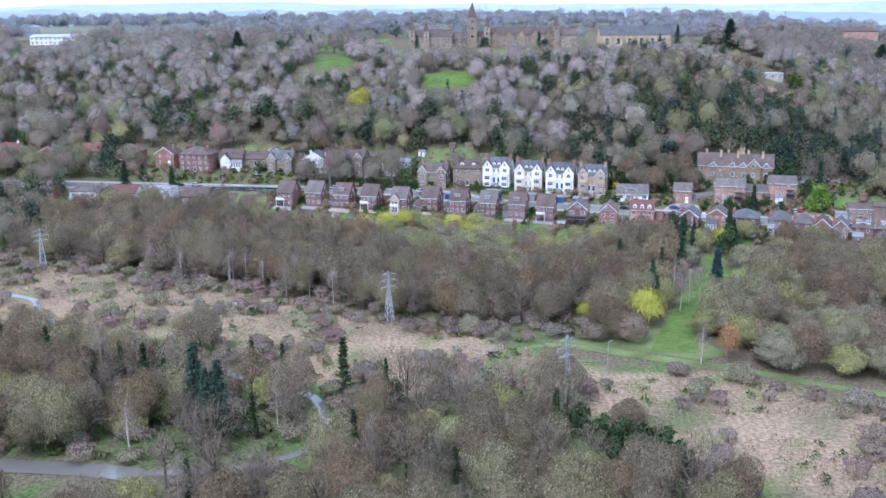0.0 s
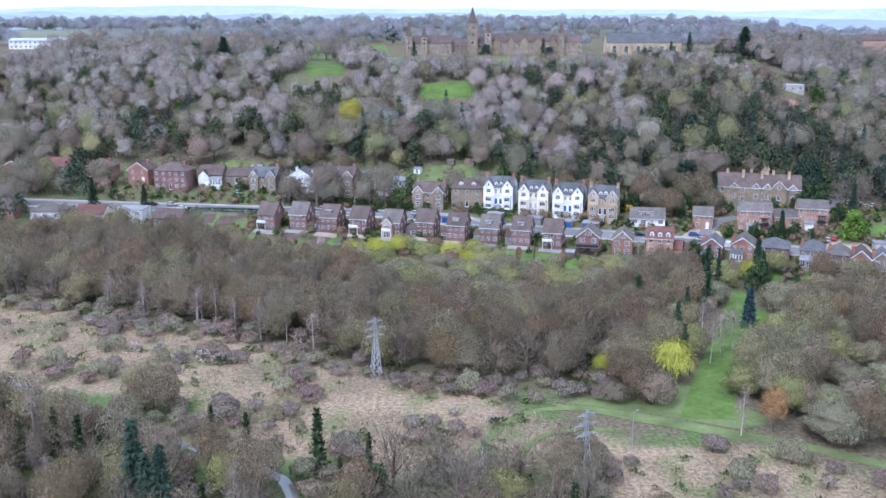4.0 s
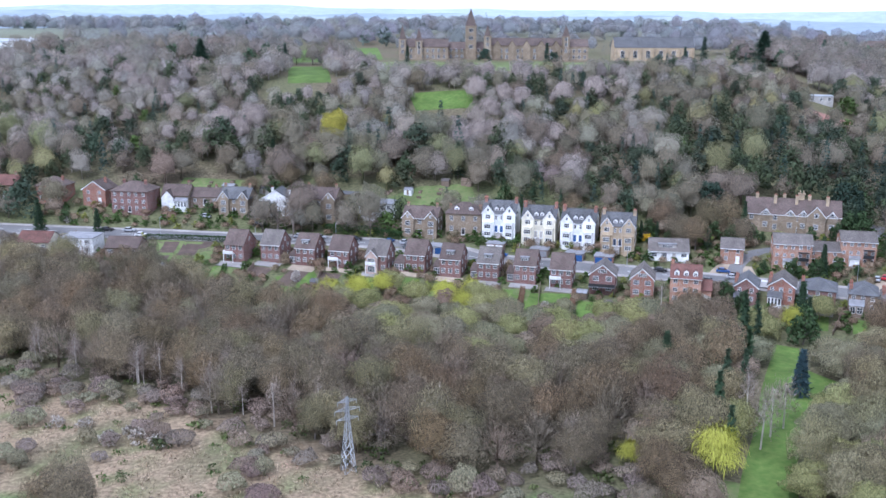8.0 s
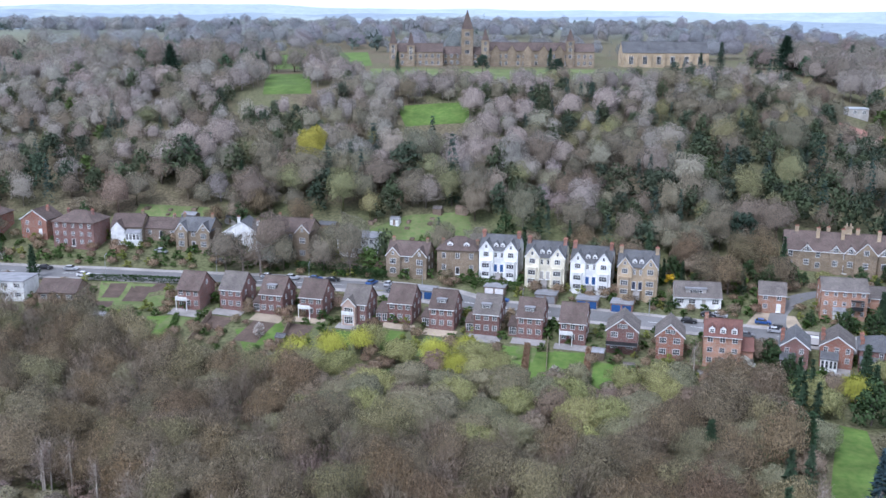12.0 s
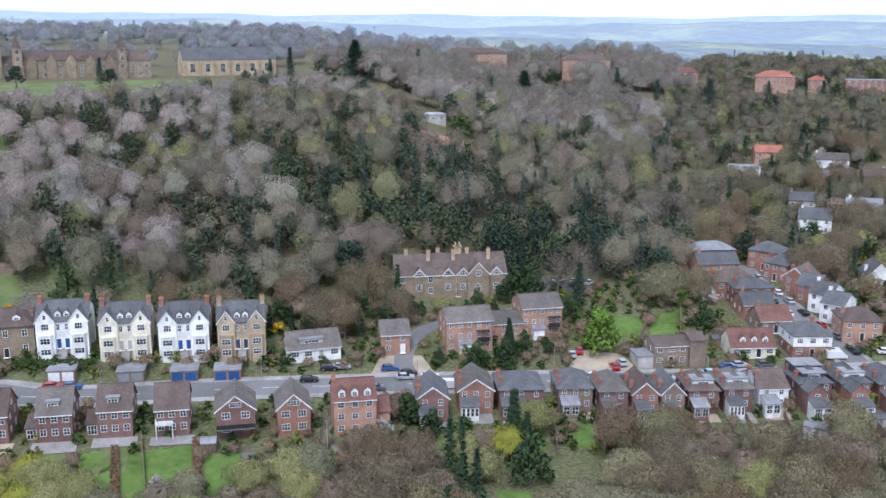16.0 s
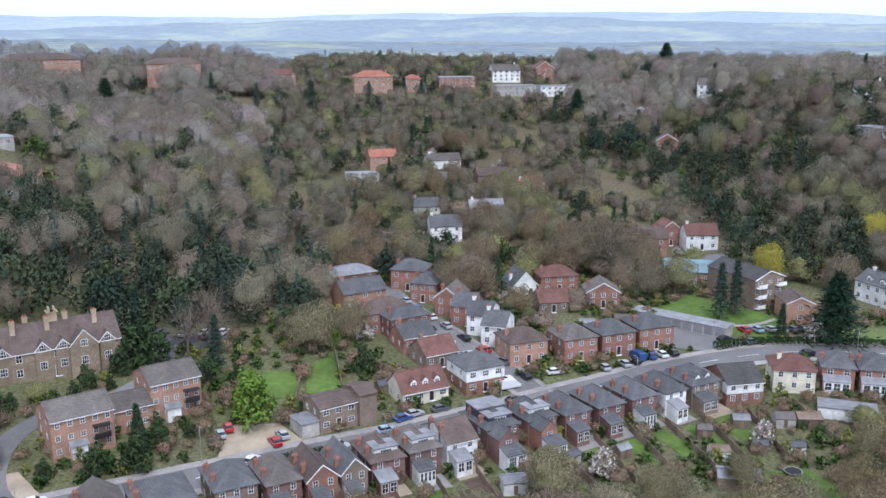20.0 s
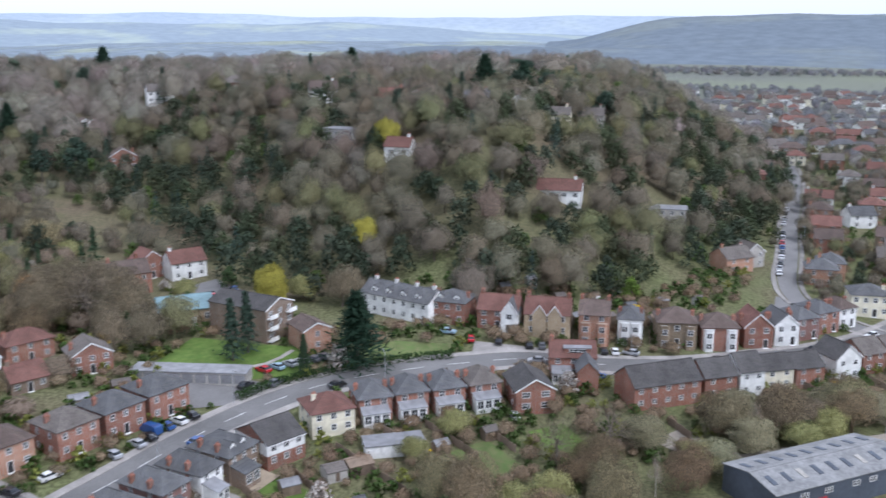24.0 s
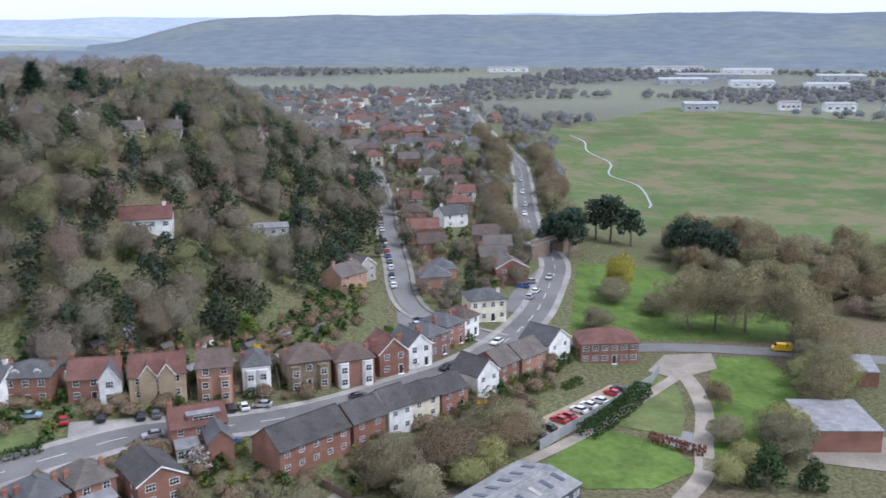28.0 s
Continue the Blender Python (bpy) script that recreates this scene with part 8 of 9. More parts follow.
def plant(key, x, y, s=1.0, sz=None, turn=None, r=random.Random(5)):
    name, label, category, trunk, crown = KINDS[key]
    TALLY[name] = TALLY.get(name, 0) + 1
    if category == "shrub":
        ob = new(name, crown)
        ob.matrix_basis = Matrix.LocRotScale((x, y, ground(x, y)), Euler((0, 0, r.uniform(0, 6.28))), (s, s, s))
        return tagged(ob, label, category, GROUPS.get(name, ""))
    ob = thing(name, Matrix.LocRotScale((x, y, ground(x, y)), Euler((0, 0, r.uniform(0, 6.28) if turn is None else turn)), (s, s, (sz or s) * 1.0)), label, category, GROUPS.get(name, ""))
    part("trunk", trunk, ob)
    part("crown", crown, ob)
    return ob


def clear(x, y, gap=0.0):
    """Whether a place is free of houses, roads, water and lawns."""
    for bx, by, br in BLOCKED:
        if (x - bx) ** 2 + (y - by) ** 2 < (br + gap) ** 2:
            return False
    return True


ROADS = [(MAIN_ROAD, 6), (SIDE_STREET, 5), (HILL_ROAD, 5), (EAST_ROAD, 5), (DRIVE, 4), (RIVER, 4)]


def free(xs, ys, gap=0.0, lawns=True):
    ok = np.ones(len(xs), bool)
    for line, w in ROADS:
        ok &= near_line(xs, ys, line) > w + gap
    if lawns:
        for ring in OPEN:
            ok &= ~inside(xs, ys, ring)
    for bx, by, br in BLOCKED:
        ok &= (xs - bx) ** 2 + (ys - by) ** 2 > (br + gap) ** 2
    return ok


def scatter(x0, x1, y0, y1, step, seed, jitter=0.42):
    r = np.random.RandomState(seed)
    gx, gy = np.meshgrid(np.arange(x0, x1, step), np.arange(y0, y1, step))
    gx = gx + (np.arange(gx.shape[0]) % 2)[:, None] * step / 2
    return gx.ravel() + r.uniform(-jitter, jitter, gx.size) * step, gy.ravel() + r.uniform(-jitter, jitter, gx.size) * step


# single trees with a look of their own
for key, x, y, s in (("willow", 54, 245, 1.15), ("willow", 39, 249, 0.6), ("spruce", 83.5, 283, 1.0), ("larch", 68, 217, 1.0), ("birch0", 61, 215, 0.8), ("birch0", 66, 256, 1.0), ("birch1", 70, 262, 1.0), ("birch0", 68, 271, 0.9), ("birch1", 74, 266, 0.95),
                     ("conifer0", 56, 294, 0.9), ("conifer0", 73, 304, 0.85), ("holly", 69, 300, 1.1), ("conifer0", 101, 331, 1.0), ("holly", 97, 318, 1.3), ("sallow1", 108, 336, 0.9), ("sallow0", 98, 295, 1.1), ("sallow0", 107, 291, 1.0),
                     ("ivy", -90, 211, 1.1), ("holly", -62, 207, 1.1), ("conifer1", -49, 182, 1.15), ("conifer1", -43, 176, 1.05), ("conifer1", -46, 178, 0.9), ("holly", -60, 186, 0.9), ("ivy", -58, 192, 1.0), ("ivy", -35, 204, 0.9), ("ivy", -64, 198, 1.1), ("ivy", -21, 198, 1.2), ("holly", -10, 186, 1.1), ("ivy", -12, 200, 0.7), ("holly", 27, 176, 0.9), ("holly", 30.5, 172, 0.85), ("holly", 34, 168, 1.0), ("holly", 37, 165, 0.95), ("holly", 40, 161.5, 1.1), ("holly", 43, 159, 0.9),
                     ("ivy", -72, 207, 0.9), ("ivy", -43, 210, 0.8), ("ivy", -76, 201, 0.9), ("dead", 2, 256, 1.15), ("birch0", -21, 274, 0.9), ("birch1", 28, 249, 0.9), ("birch0", -24, 277, 0.85),
                     ("sallow1", -11, 360, 0.85), ("willow", -13, 357, 0.8), ("sallow1", -24, 343, 1.0), ("sallow1", -31, 341, 0.9), ("sallow1", 15, 349, 0.9), ("sallow1", -18, 343, 0.9), ("willow", 10, 343, 0.8), ("sallow1", 19, 343, 0.9), ("sallow1", -3, 352, 0.8),
                     ("cherry", 19, 471, 1.0), ("cherry", 26, 470, 1.05), ("cherry", 13, 467, 0.9), ("cherry", 31, 503, 0.9), ("cherry", 19, 507, 1.0), ("cherry", 50, 471, 0.9), ("cherry", 72, 508, 1.0), ("cherry", -13, 468, 0.8), ("cherry", -83, 481, 1.1), ("cherry", -72, 483, 1.1), ("cherry", -76, 476, 1.0), ("cherry", 40, 500, 0.9), ("cherry", 58, 505, 0.9), ("cherry", 24, 488, 1.0), ("cherry", 34, 480, 0.9),
                     ("yellowtree", -38, 474, 1.05), ("conifer1", -24, 466, 0.9), ("conifer1", 11, 452, 0.9), ("conifer0", -61, 460, 0.9), ("cedar", 264, 287, 0.95), ("conifer0", 258, 298, 0.75), ("conifer1", 262, 316, 0.95), ("conifer1", 267, 314, 0.95), ("conifer0", -132, 405, 1.0), ("conifer0", -112, 404, 0.8),
                     ("airy0", 279, 360, 1.4), ("bare2", 284, 368, 1.3), ("bare0", 275, 369, 1.3), ("bare2", 290, 358, 1.2), ("larch", 290, 382, 1.2), ("yellowtree", 300, 318, 0.85), ("fresh", 143, 361, 1.15), ("fresh", 146, 366, 1.0), ("holly", 117, 363, 0.95), ("holly", 125, 367, 0.75), ("conifer0", 120, 365, 0.6),
                     ("willow", 98, 328, 0.85), ("willow", -28, 349, 0.95), ("willow", -20, 353, 0.9), ("willow", 5, 350, 0.85), ("willow", 13, 352, 0.8), ("airy0", 236, 231, 1.0), ("airy1", 230, 241, 0.95), ("sallow0", 241, 224, 0.9), ("bare1", 225, 233, 0.85), ("sallow1", 238, 262, 0.7), ("sallow1", 228, 268, 0.6), ("bare3", 214, 262, 0.8), ("holly", 106, 401, 0.42), ("holly", 112, 399, 0.48), ("holly", 118, 397.5, 0.4), ("holly", 124, 395.5, 0.45), ("holly", 131, 393.5, 0.42), ("holly", 141, 387, 0.7), ("holly", 147, 382, 0.8), ("holly", 152, 377, 0.6), ("conifer1", 153, 386, 0.8), ("holly", 104, 372, 0.5), ("holly", 111, 366, 0.85), ("conifer0", 121, 368, 0.75), ("holly", 131, 366, 0.45), ("bare0", 305, 300, 0.9), ("sallow1", 311, 312, 0.9), ("holly", 322, 338, 0.8), ("holly", 300, 342, 0.6), ("bare2", 295, 368, 1.2), ("bare0", 283, 352, 1.0), ("holly", 302, 356, 0.7), ("conifer1", 480, 470, 0.9), ("conifer1", 470, 455, 1.0), ("conifer1", 462, 470, 0.85), ("pine", 447, 448, 1.2), ("pine", 430, 440, 1.2), ("pine", 425, 452, 1.1), ("conifer1", 440, 462, 1.0), ("airy0", -46, 406, 1.25), ("airy1", -52, 410, 1.1), ("airy0", -20, 408, 0.85), ("airy1", -28, 411, 0.85), ("holly", 146, 399, 1.3), ("conifer1", 150, 412, 0.9), ("holly", 155, 420, 1.4), ("pine", 148, 420, 1.2), ("holly", 108, 397, 0.9), ("holly", 100, 394, 1.0), ("sallow2", 106, 402, 0.8), ("bare0", 104, 396, 0.8), ("holly", 128, 397, 0.7), ("sallow1", 118, 399, 0.5), ("holly", 137, 399, 0.8), ("bare1", 88, 392, 0.9), ("bare2", 84, 396, 0.9), ("holly", 80, 397, 0.7), ("conifer0", 92, 392, 0.6), ("blossom", 33, 342, 0.7), ("blossom", -40, 367, 0.65), ("blossom", 176, 300, 1.05), ("blossom", 208, 282, 1.0), ("blossom", 261, 239, 0.95), ("blossom", 262, 291, 1.1), ("blossom", 291, 176, 0.8), ("blossom", 188, 374, 0.9),
                     ("pine", 386, 104, 1.43), ("pine", 396, 98, 1.30), ("pine", 392, 108, 1.17), ("pine", 409, 76, 1.49), ("pine", 413, 80, 1.30), ("pine", 404, 70, 1.17), ("pine", 380, 64, 1.30), ("pine", 376, 58, 1.23), ("pine", 372, 62, 1.17), ("pine", 366, 56, 1.17),
                     ("yellowtree", 346, 106, 0.85), ("sallow0", 340, 112, 0.9), ("bare3", 313, 103, 1.4), ("bare3", 309, 97, 1.4), ("bare3", 305, 90, 1.4), ("bare3", 296, 82, 1.4), ("sallow0", 328, 104, 0.8), ("sallow0", 318, 128, 0.8), ("bare1", 262, 128, 0.55), ("sallow0", 247, 136, 0.7), ("sallow1", 243, 124, 1.0), ("sallow0", 238, 128, 1.1), ("bare3", 252, 108, 0.9), ("sallow1", 262, 96, 1.1), ("sallow0", 272, 90, 1.1), ("bare3", 280, 84, 0.9), ("holly", 228, 140, 1.1), ("sallow1", 236, 139, 0.7), ("sallow1", 231, 146, 0.7), ("holly", 224, 133, 0.8),
                     ("pine", 575, 268, 1.2), ("pine", 560, 262, 1.2), ("pine", 470, 262, 1.2), ("pine", 476, 250, 1.1), ("cedar", 600, 508, 1.15), ("pine", 590, 515, 1.3), ("pine", 470, 240, 1.0), ("pine", 455, 226, 1.0), ("yellowtree", 384, 302, 0.8), ("fresh", 330, 228, 0.7), ("fresh", 322, 222, 0.7), ("yellowtree", 335, 300, 0.7), ("fresh", 352, 452, 0.8),
                     ("cypress", 72, 402, 0.8), ("cypress", 69, 403, 0.9), ("cypress", 77, 400, 0.8), ("forsythia", 74, 402, 1.2), ("holly", 60, 404, 0.8), ("fresh", 92, 396, 0.7), ("pine", 100, 420, 1.1), ("pine", 158, 404, 1.0), ("airy0", 160, 398, 1.25), ("airy1", 164, 403, 1.2), ("airy0", 153, 396, 1.1), ("holly", 142, 402, 1.2), ("conifer0", 144, 401, 0.8), ("sallow0", 178, 386, 0.8), ("sallow1", 184, 380, 0.7), ("fresh", 180, 376, 0.5), ("holly", 176, 362, 0.9), ("sallow2", 84, 352, 0.8), ("holly", 86, 349, 0.9), ("birch0", 66, 343, 0.75), ("sallow2", 72, 342, 0.8), ("conifer0", 101, 326, 0.8), ("holly", 88, 342, 0.8)):
    plant(key, x, y, s)
for x, y, s in ((-62, 259, 0.9), (-56, 260, 1.0), (-52, 258, 0.9), (-75, 267, 0.8), (-69, 266, 0.8), (-59, 263, 0.7), (12, 222, 0.6), (4, 226, 0.6)):
    plant("blossom_bush", x, y, s)

for x, y, q in ((54, 243, 6.5), (68, 215, 4), (83, 281, 4.5), (61, 213, 3)):
    block(x, y, q)

# tall dark evergreens along the ridges
rr = random.Random(44)
for x0, y0, x1, y1, n in ((150, 640, 330, 640, 9), (330, 640, 470, 560, 9), (470, 500, 600, 330, 10), (-120, 620, 120, 640, 7), (420, 300, 540, 230, 8)):
    for i in range(n):
        t = (i + rr.uniform(-0.3, 0.3)) / n
        plant(rr.choice(("conifer1", "pine", "conifer1", "cedar")), x0 + (x1 - x0) * t + rr.uniform(-12, 12), y0 + (y1 - y0) * t + rr.uniform(-14, 14), rr.uniform(0.7, 1.15))

# carr woodland, near trees one by one
def wood(ring, step, seed, mix, size=(0.7, 1.1), gap=0.0, limit=700):
    xs, ys = scatter(min(p[0] for p in ring), max(p[0] for p in ring), min(p[1] for p in ring), max(p[1] for p in ring), step, seed)
    ok = inside(xs, ys, ring) & free(xs, ys, gap)
    if ring is BELT:
        ok &= ~inside(xs, ys, SALLOWS)
    r = random.Random(seed)
    n = 0
    for x, y in zip(xs[ok], ys[ok]):
        if n >= limit:
            break
        n += 1
        s = r.uniform(*size)
        key = r.choice(mix)
        if TALLY.get(KINDS[key][0], 0) >= (290 if key.startswith(("bare", "airy")) else 50) or (key.startswith(("bare", "airy")) and r.random() < 0.68):
            REST.append((key, x, y, s))
        else:
            plant(key, x, y, s, s * r.uniform(0.9, 1.15))


BELT = [(-150, 332), (-132, 312), (-102, 304), (-76, 290), (-57, 283), (-44, 273), (-27, 262), (-15, 255), (-3, 248), (14, 243), (30, 240), (44, 258), (60, 285), (72, 310), (80, 334), (50, 338), (10, 342), (-35, 340), (-70, 358), (-100, 376), (-140, 380)]
SALLOWS = [(-26, 318), (0, 300), (38, 296), (58, 312), (68, 334), (20, 346), (-26, 345)]
wood(BELT, 6.8, 61, ["bare0", "bare1", "airy0", "bare0", "bare2", "bare3", "sallow0", "airy1", "bare1", "airy0"], (0.7, 1.05))
wood(SALLOWS, 7.6, 62, ["sallow0", "sallow0", "sallow1", "sallow2"], (0.85, 1.15))
NEARWOOD = [(-130, 235), (-90, 236), (-53, 230), (-43, 214), (-28, 204), (-5, 195), (3, 203), (19, 200), (26, 187), (36, 178), (45, 168), (56, 150), (50, 95), (-10, 80), (-70, 95), (-130, 150)]
wood(NEARWOOD, 7.4, 63, ["bare1", "airy0", "bare3", "airy1", "bare3", "sallow1", "airy0", "bare1", "ivy", "birch0", "bare0", "sallow2", "airy1"], (0.6, 1.0), 1.0)
PARK = [(76, 210), (100, 205), (150, 215), (190, 255), (165, 300), (120, 325), (96, 300), (92, 283), (76, 252)]
wood(PARK, 8.0, 64, ["sallow0", "sallow2", "bare1", "bare3", "sallow0", "sallow1", "bare0"], (0.75, 1.1))
SOUTHGARDENS = [(84, 335), (120, 322), (170, 300), (205, 268), (228, 232), (242, 214), (262, 182), (272, 172), (256, 178), (222, 212), (190, 255), (165, 300), (120, 325)]
wood(SOUTHGARDENS, 7.5, 65, ["sallow0", "sallow2", "bare1", "bare3", "sallow1", "holly", "birch0"], (0.5, 0.9), 0.5)
WAREHOUSE_TREES = [(244, 218), (254, 205), (262, 190), (268, 178), (262, 172), (250, 188), (240, 206)]
wood(WAREHOUSE_TREES, 6.0, 66, ["sallow2", "bare1", "bare3", "sallow0", "holly", "bare0"], (0.65, 1.05), -4)
LAWNSIDE = [(34, 238), (46, 226), (56, 245), (63, 261), (75, 291), (90, 322), (96, 332), (84, 336), (74, 312), (60, 285), (44, 258)]
wood(LAWNSIDE, 5.6, 75, ["sallow0", "holly", "bare3", "sallow2", "conifer0", "bare1", "sallow1"], (0.5, 0.85), -1)
LAWNFAR = [(64, 222), (73, 250), (88, 278), (99, 291), (108, 288), (96, 268), (84, 244), (78, 220)]
wood(LAWNFAR, 6.0, 76, ["sallow0", "sallow2", "bare3", "sallow1"], (0.5, 0.85), -1)
VILLABACK = [(18, 418), (70, 402), (112, 400), (112, 412), (70, 424), (20, 436)]
wood(VILLABACK, 9.0, 77, ["holly", "bare1", "holly", "sallow2", "conifer0", "bare0"], (0.35, 0.7), -2)
LAWNEAST = [(250, 108), (258, 118), (276, 100), (292, 86), (284, 76), (262, 94)]
wood(LAWNEAST, 6.0, 78, ["bare3", "sallow1", "sallow0", "bare3"], (0.7, 1.0), -2)
PARKEDGE = [(302, 62), (335, 62), (372, 74), (402, 58), (424, 28), (380, 8), (330, 0), (298, 14)]
wood(PARKEDGE, 9.0, 79, ["bare3", "sallow0", "bare3", "bare1", "sallow2"], (0.6, 0.95), -1)
BACKGARDENS = [(-140, 415), (-60, 414), (-50, 432), (-10, 432), (70, 408), (100, 400), (110, 402), (60, 425), (20, 440), (-40, 445), (-140, 452)]
wood(BACKGARDENS, 12.5, 67, ["bare0", "bare1", "sallow2", "holly", "bare2", "holly"], (0.42, 0.7), 0)
TOWN = [(170, 376), (190, 384), (210, 415), (250, 440), (330, 520), (395, 520), (370, 440), (330, 375), (300, 330), (262, 330), (245, 345), (238, 345), (232, 340)]
wood(TOWN, 9, 68, ["bare1", "bare0", "holly", "sallow1", "conifer0", "sallow2", "blossom", "bare3"], (0.5, 0.9), 0)

# trees along the long road and slim trees at the marsh edge
rs = random.Random(401)
pts = [q for q in smooth_line(MAIN_ROAD, 6.0) if 400 < q.x < 720]
for a, b in zip(pts, pts[1:]):
    t = (b - a).normalized()
    for side_ in (1, -1):
        if rs.random() < 0.8:
            o = rs.uniform(8, 15) * side_
            REST.append((rs.choice(("bare1", "bare3", "bare0", "sallow0", "holly")), a.x + t.y * o, a.y - t.x * o, rs.uniform(0.55, 0.95)))
for (ax, ay), (bx, by) in zip(BELT[2:11], BELT[3:12]):
    for k in range(max(1, int(math.hypot(bx - ax, by - ay) / 5))):
        u = rs.random()
        x, y = ax + (bx - ax) * u + rs.uniform(-3, 3), ay + (by - ay) * u + rs.uniform(0, 7)
        if TALLY.get("birch_tree", 0) < 62:
            plant(rs.choice(("birch0", "birch1")), x, y, rs.uniform(0.6, 0.95))

# garden shrubs
r = random.Random(91)
n = 0
for ring, step, seed in (([(-140, 375), (-70, 345), (0, 340), (90, 333), (170, 300), (232, 225), (262, 180), (300, 140), (320, 160), (300, 240), (285, 300), (330, 345), (270, 400), (230, 415), (170, 400), (100, 400), (60, 420), (0, 432), (-140, 440)], 3.7, 92),
                         ([(296, 282), (300, 245), (306, 205), (330, 190), (352, 184), (360, 195), (330, 215), (316, 245), (316, 285)], 3.4, 93),
                         ([(340, 165), (380, 160), (470, 135), (540, 110), (520, 75), (420, 112), (372, 125), (345, 145)], 6.5, 94)):
    xs, ys = scatter(min(p[0] for p in ring), max(p[0] for p in ring), min(p[1] for p in ring), max(p[1] for p in ring), step, seed, 0.5)
    ok = inside(xs, ys, ring) & free(xs, ys, -3.0) & (near_line(xs, ys, DRIVE) > 3.4) & (near_line(xs, ys, MAIN_ROAD) > 6.2) & (near_line(xs, ys, SIDE_STREET) > 5.2) & (near_line(xs, ys, HILL_ROAD) > 5.0)
    for x, y in zip(xs[ok], ys[ok]):
        n += 1
        key = r.choice(("shrub0", "shrub1", "shrub0", "shrub1", "shrub2", "shrub0", "forsythia" if n % 40 == 0 else "shrub1", "blossom_bush" if n % 23 == 0 else "shrub0"))
        if TALLY.get("shrub", 0) < 290:
            plant(key, x, y, r.uniform(0.6, 1.5))
        else:
            REST.append((key, x, y, r.uniform(0.6, 1.5)))

# ---- woods too many to count ----
def forest(name, label, xs, ys, templates, pick, seed, size=(0.8, 1.2)):
    """Many trees joined into one mesh; each takes a template's shape and tint: species colour, plus haze in far woods.
    """
    r = np.random.RandomState(seed)
    vs, cs = [], []
    z = grounds(xs, ys)
    for x, y, zz in zip(xs, ys, z):
        k = pick(r, x, y)
        v, tint = templates[k]
        a, s = r.uniform(0, 6.283), r.uniform(*size)
        ca, sa = math.cos(a), math.sin(a)
        o = np.empty_like(v)
        tall = s * r.uniform(0.85, 1.2)
        wide = r.uniform(0.8, 1.3)
        o[:, 0], o[:, 1], o[:, 2] = (v[:, 0] * wide * ca - v[:, 1] * sa) * s + x, (v[:, 0] * wide * sa + v[:, 1] * ca) * s + y, v[:, 2] * tall + zz
        o[:, 3], o[:, 4], o[:, 5] = v[:, 3] * ca - v[:, 4] * sa, v[:, 3] * sa + v[:, 4] * ca, v[:, 5]
        o[:, 6:] = v[:, 6:]
        vs.append(o)
        c = np.ones((len(v), 4), np.float32)
        c[:, 3] = v[:, 7]
        c[:, :3] = np.array(tint) * r.uniform(0.84, 1.14) * (1 + 0.025 * r.normal(size=3)) * v[:, 6:7]
        cs.append(c)
    me = dress(bpy.data.meshes.new(name), np.concatenate(vs), np.concatenate(cs))
    return tagged(new(name, me), label, "wood", kind="stuff")


def stems(seed, c, h):
    """Trunk and limbs for a tree of the far woods, as thin triangles."""
    r = np.random.RandomState(seed)
    n = len(c)
    root = np.zeros((n, 3)) + np.array([0, 0, h * 0.25]) + r.normal(size=(n, 3)) * 0.1
    way = c - root
    L = np.linalg.norm(way, axis=1)
    limbs = blades(root, way / L[:, None], L * 1.1, np.full(n, 0.32), r)
    k = r.randint(0, n, n * 3)
    s0 = root[k] + way[k] * r.uniform(0.45, 0.85, (n * 3, 1))
    boughs = blades(s0, unit(way[k] / L[k][:, None] + 0.6 * r.normal(size=(n * 3, 3)) + np.array([0, 0, 0.4])), h * r.uniform(0.2, 0.36, n * 3), np.full(n * 3, 0.2), r)
    boughs[:, 6] *= 1.25
    base = np.array([[0, 0, -1.0]] * 3)
    up = unit(np.array([[0, 0, 1.0]] * 3) + 0.03 * r.normal(size=(3, 3)))
    return np.concatenate([limbs, boughs, blades(base, up, np.full(3, h * 0.75), np.full(3, 0.75), r)])


def template(kind, seed, h, rx, n, size, wid, tint, veils=((0.66, 0.62), (1.0, 0.46)), grid=(8, 5)):
    if kind == "bare":
        v, c = dome_crown(seed, h, rx, n, size, wid, 0.1, 0.28, 0.3, veils, grid)
        v = np.concatenate([v, stems(seed, c[:6], h)]) if n > 100 else v
    elif kind == "leaf":
        v, c = leaf_crown(seed, h, rx, n, 11, size, 0.2)
    elif kind == "cone":
        v, c = conifer_crown(seed, h, rx, n)
    return v, tint


NAMES = sorted(SHAPES)
TR = []
for key in NAMES:
    v, c, h, tint = SHAPES[key]
    n = len(v) // 3
    if h < 5:
        v = v.reshape(-1, 3, 8)[::2].copy()
        v[:, :, :3] = (v[:, :, :3] - v[:, 2:3, :3]) * 1.35 + v[:, 2:3, :3]
        v = v.reshape(-1, 8)
    elif n > 700:
        v = v.reshape(-1, 3, 8)
        area = np.linalg.norm(np.cross(v[:, 1, :3] - v[:, 0, :3], v[:, 2, :3] - v[:, 0, :3]), axis=1) / 2
        mass, v = v[area > 0.4], v[area <= 0.4][::6].copy()
        v[:, :, :3] = (v[:, :, :3] - v[:, 2:3, :3]) * 1.6 + v[:, 2:3, :3]
        v = np.concatenate([v, mass]).reshape(-1, 8)
    TR.append((np.concatenate([v, stems(5, c, h)]) if len(c) > 1 and h > 5 else v, tint))


def joined(name, label, items, seed):
    keys = [NAMES.index(q[0]) for q in items]
    it = iter(keys)
    return forest(name, label, np.array([q[1] for q in items]), np.array([q[2] for q in items]), TR, lambda r_, x, y: next(it), seed, (0.6, 1.3) if name == "undergrowth" else (0.75, 1.0))


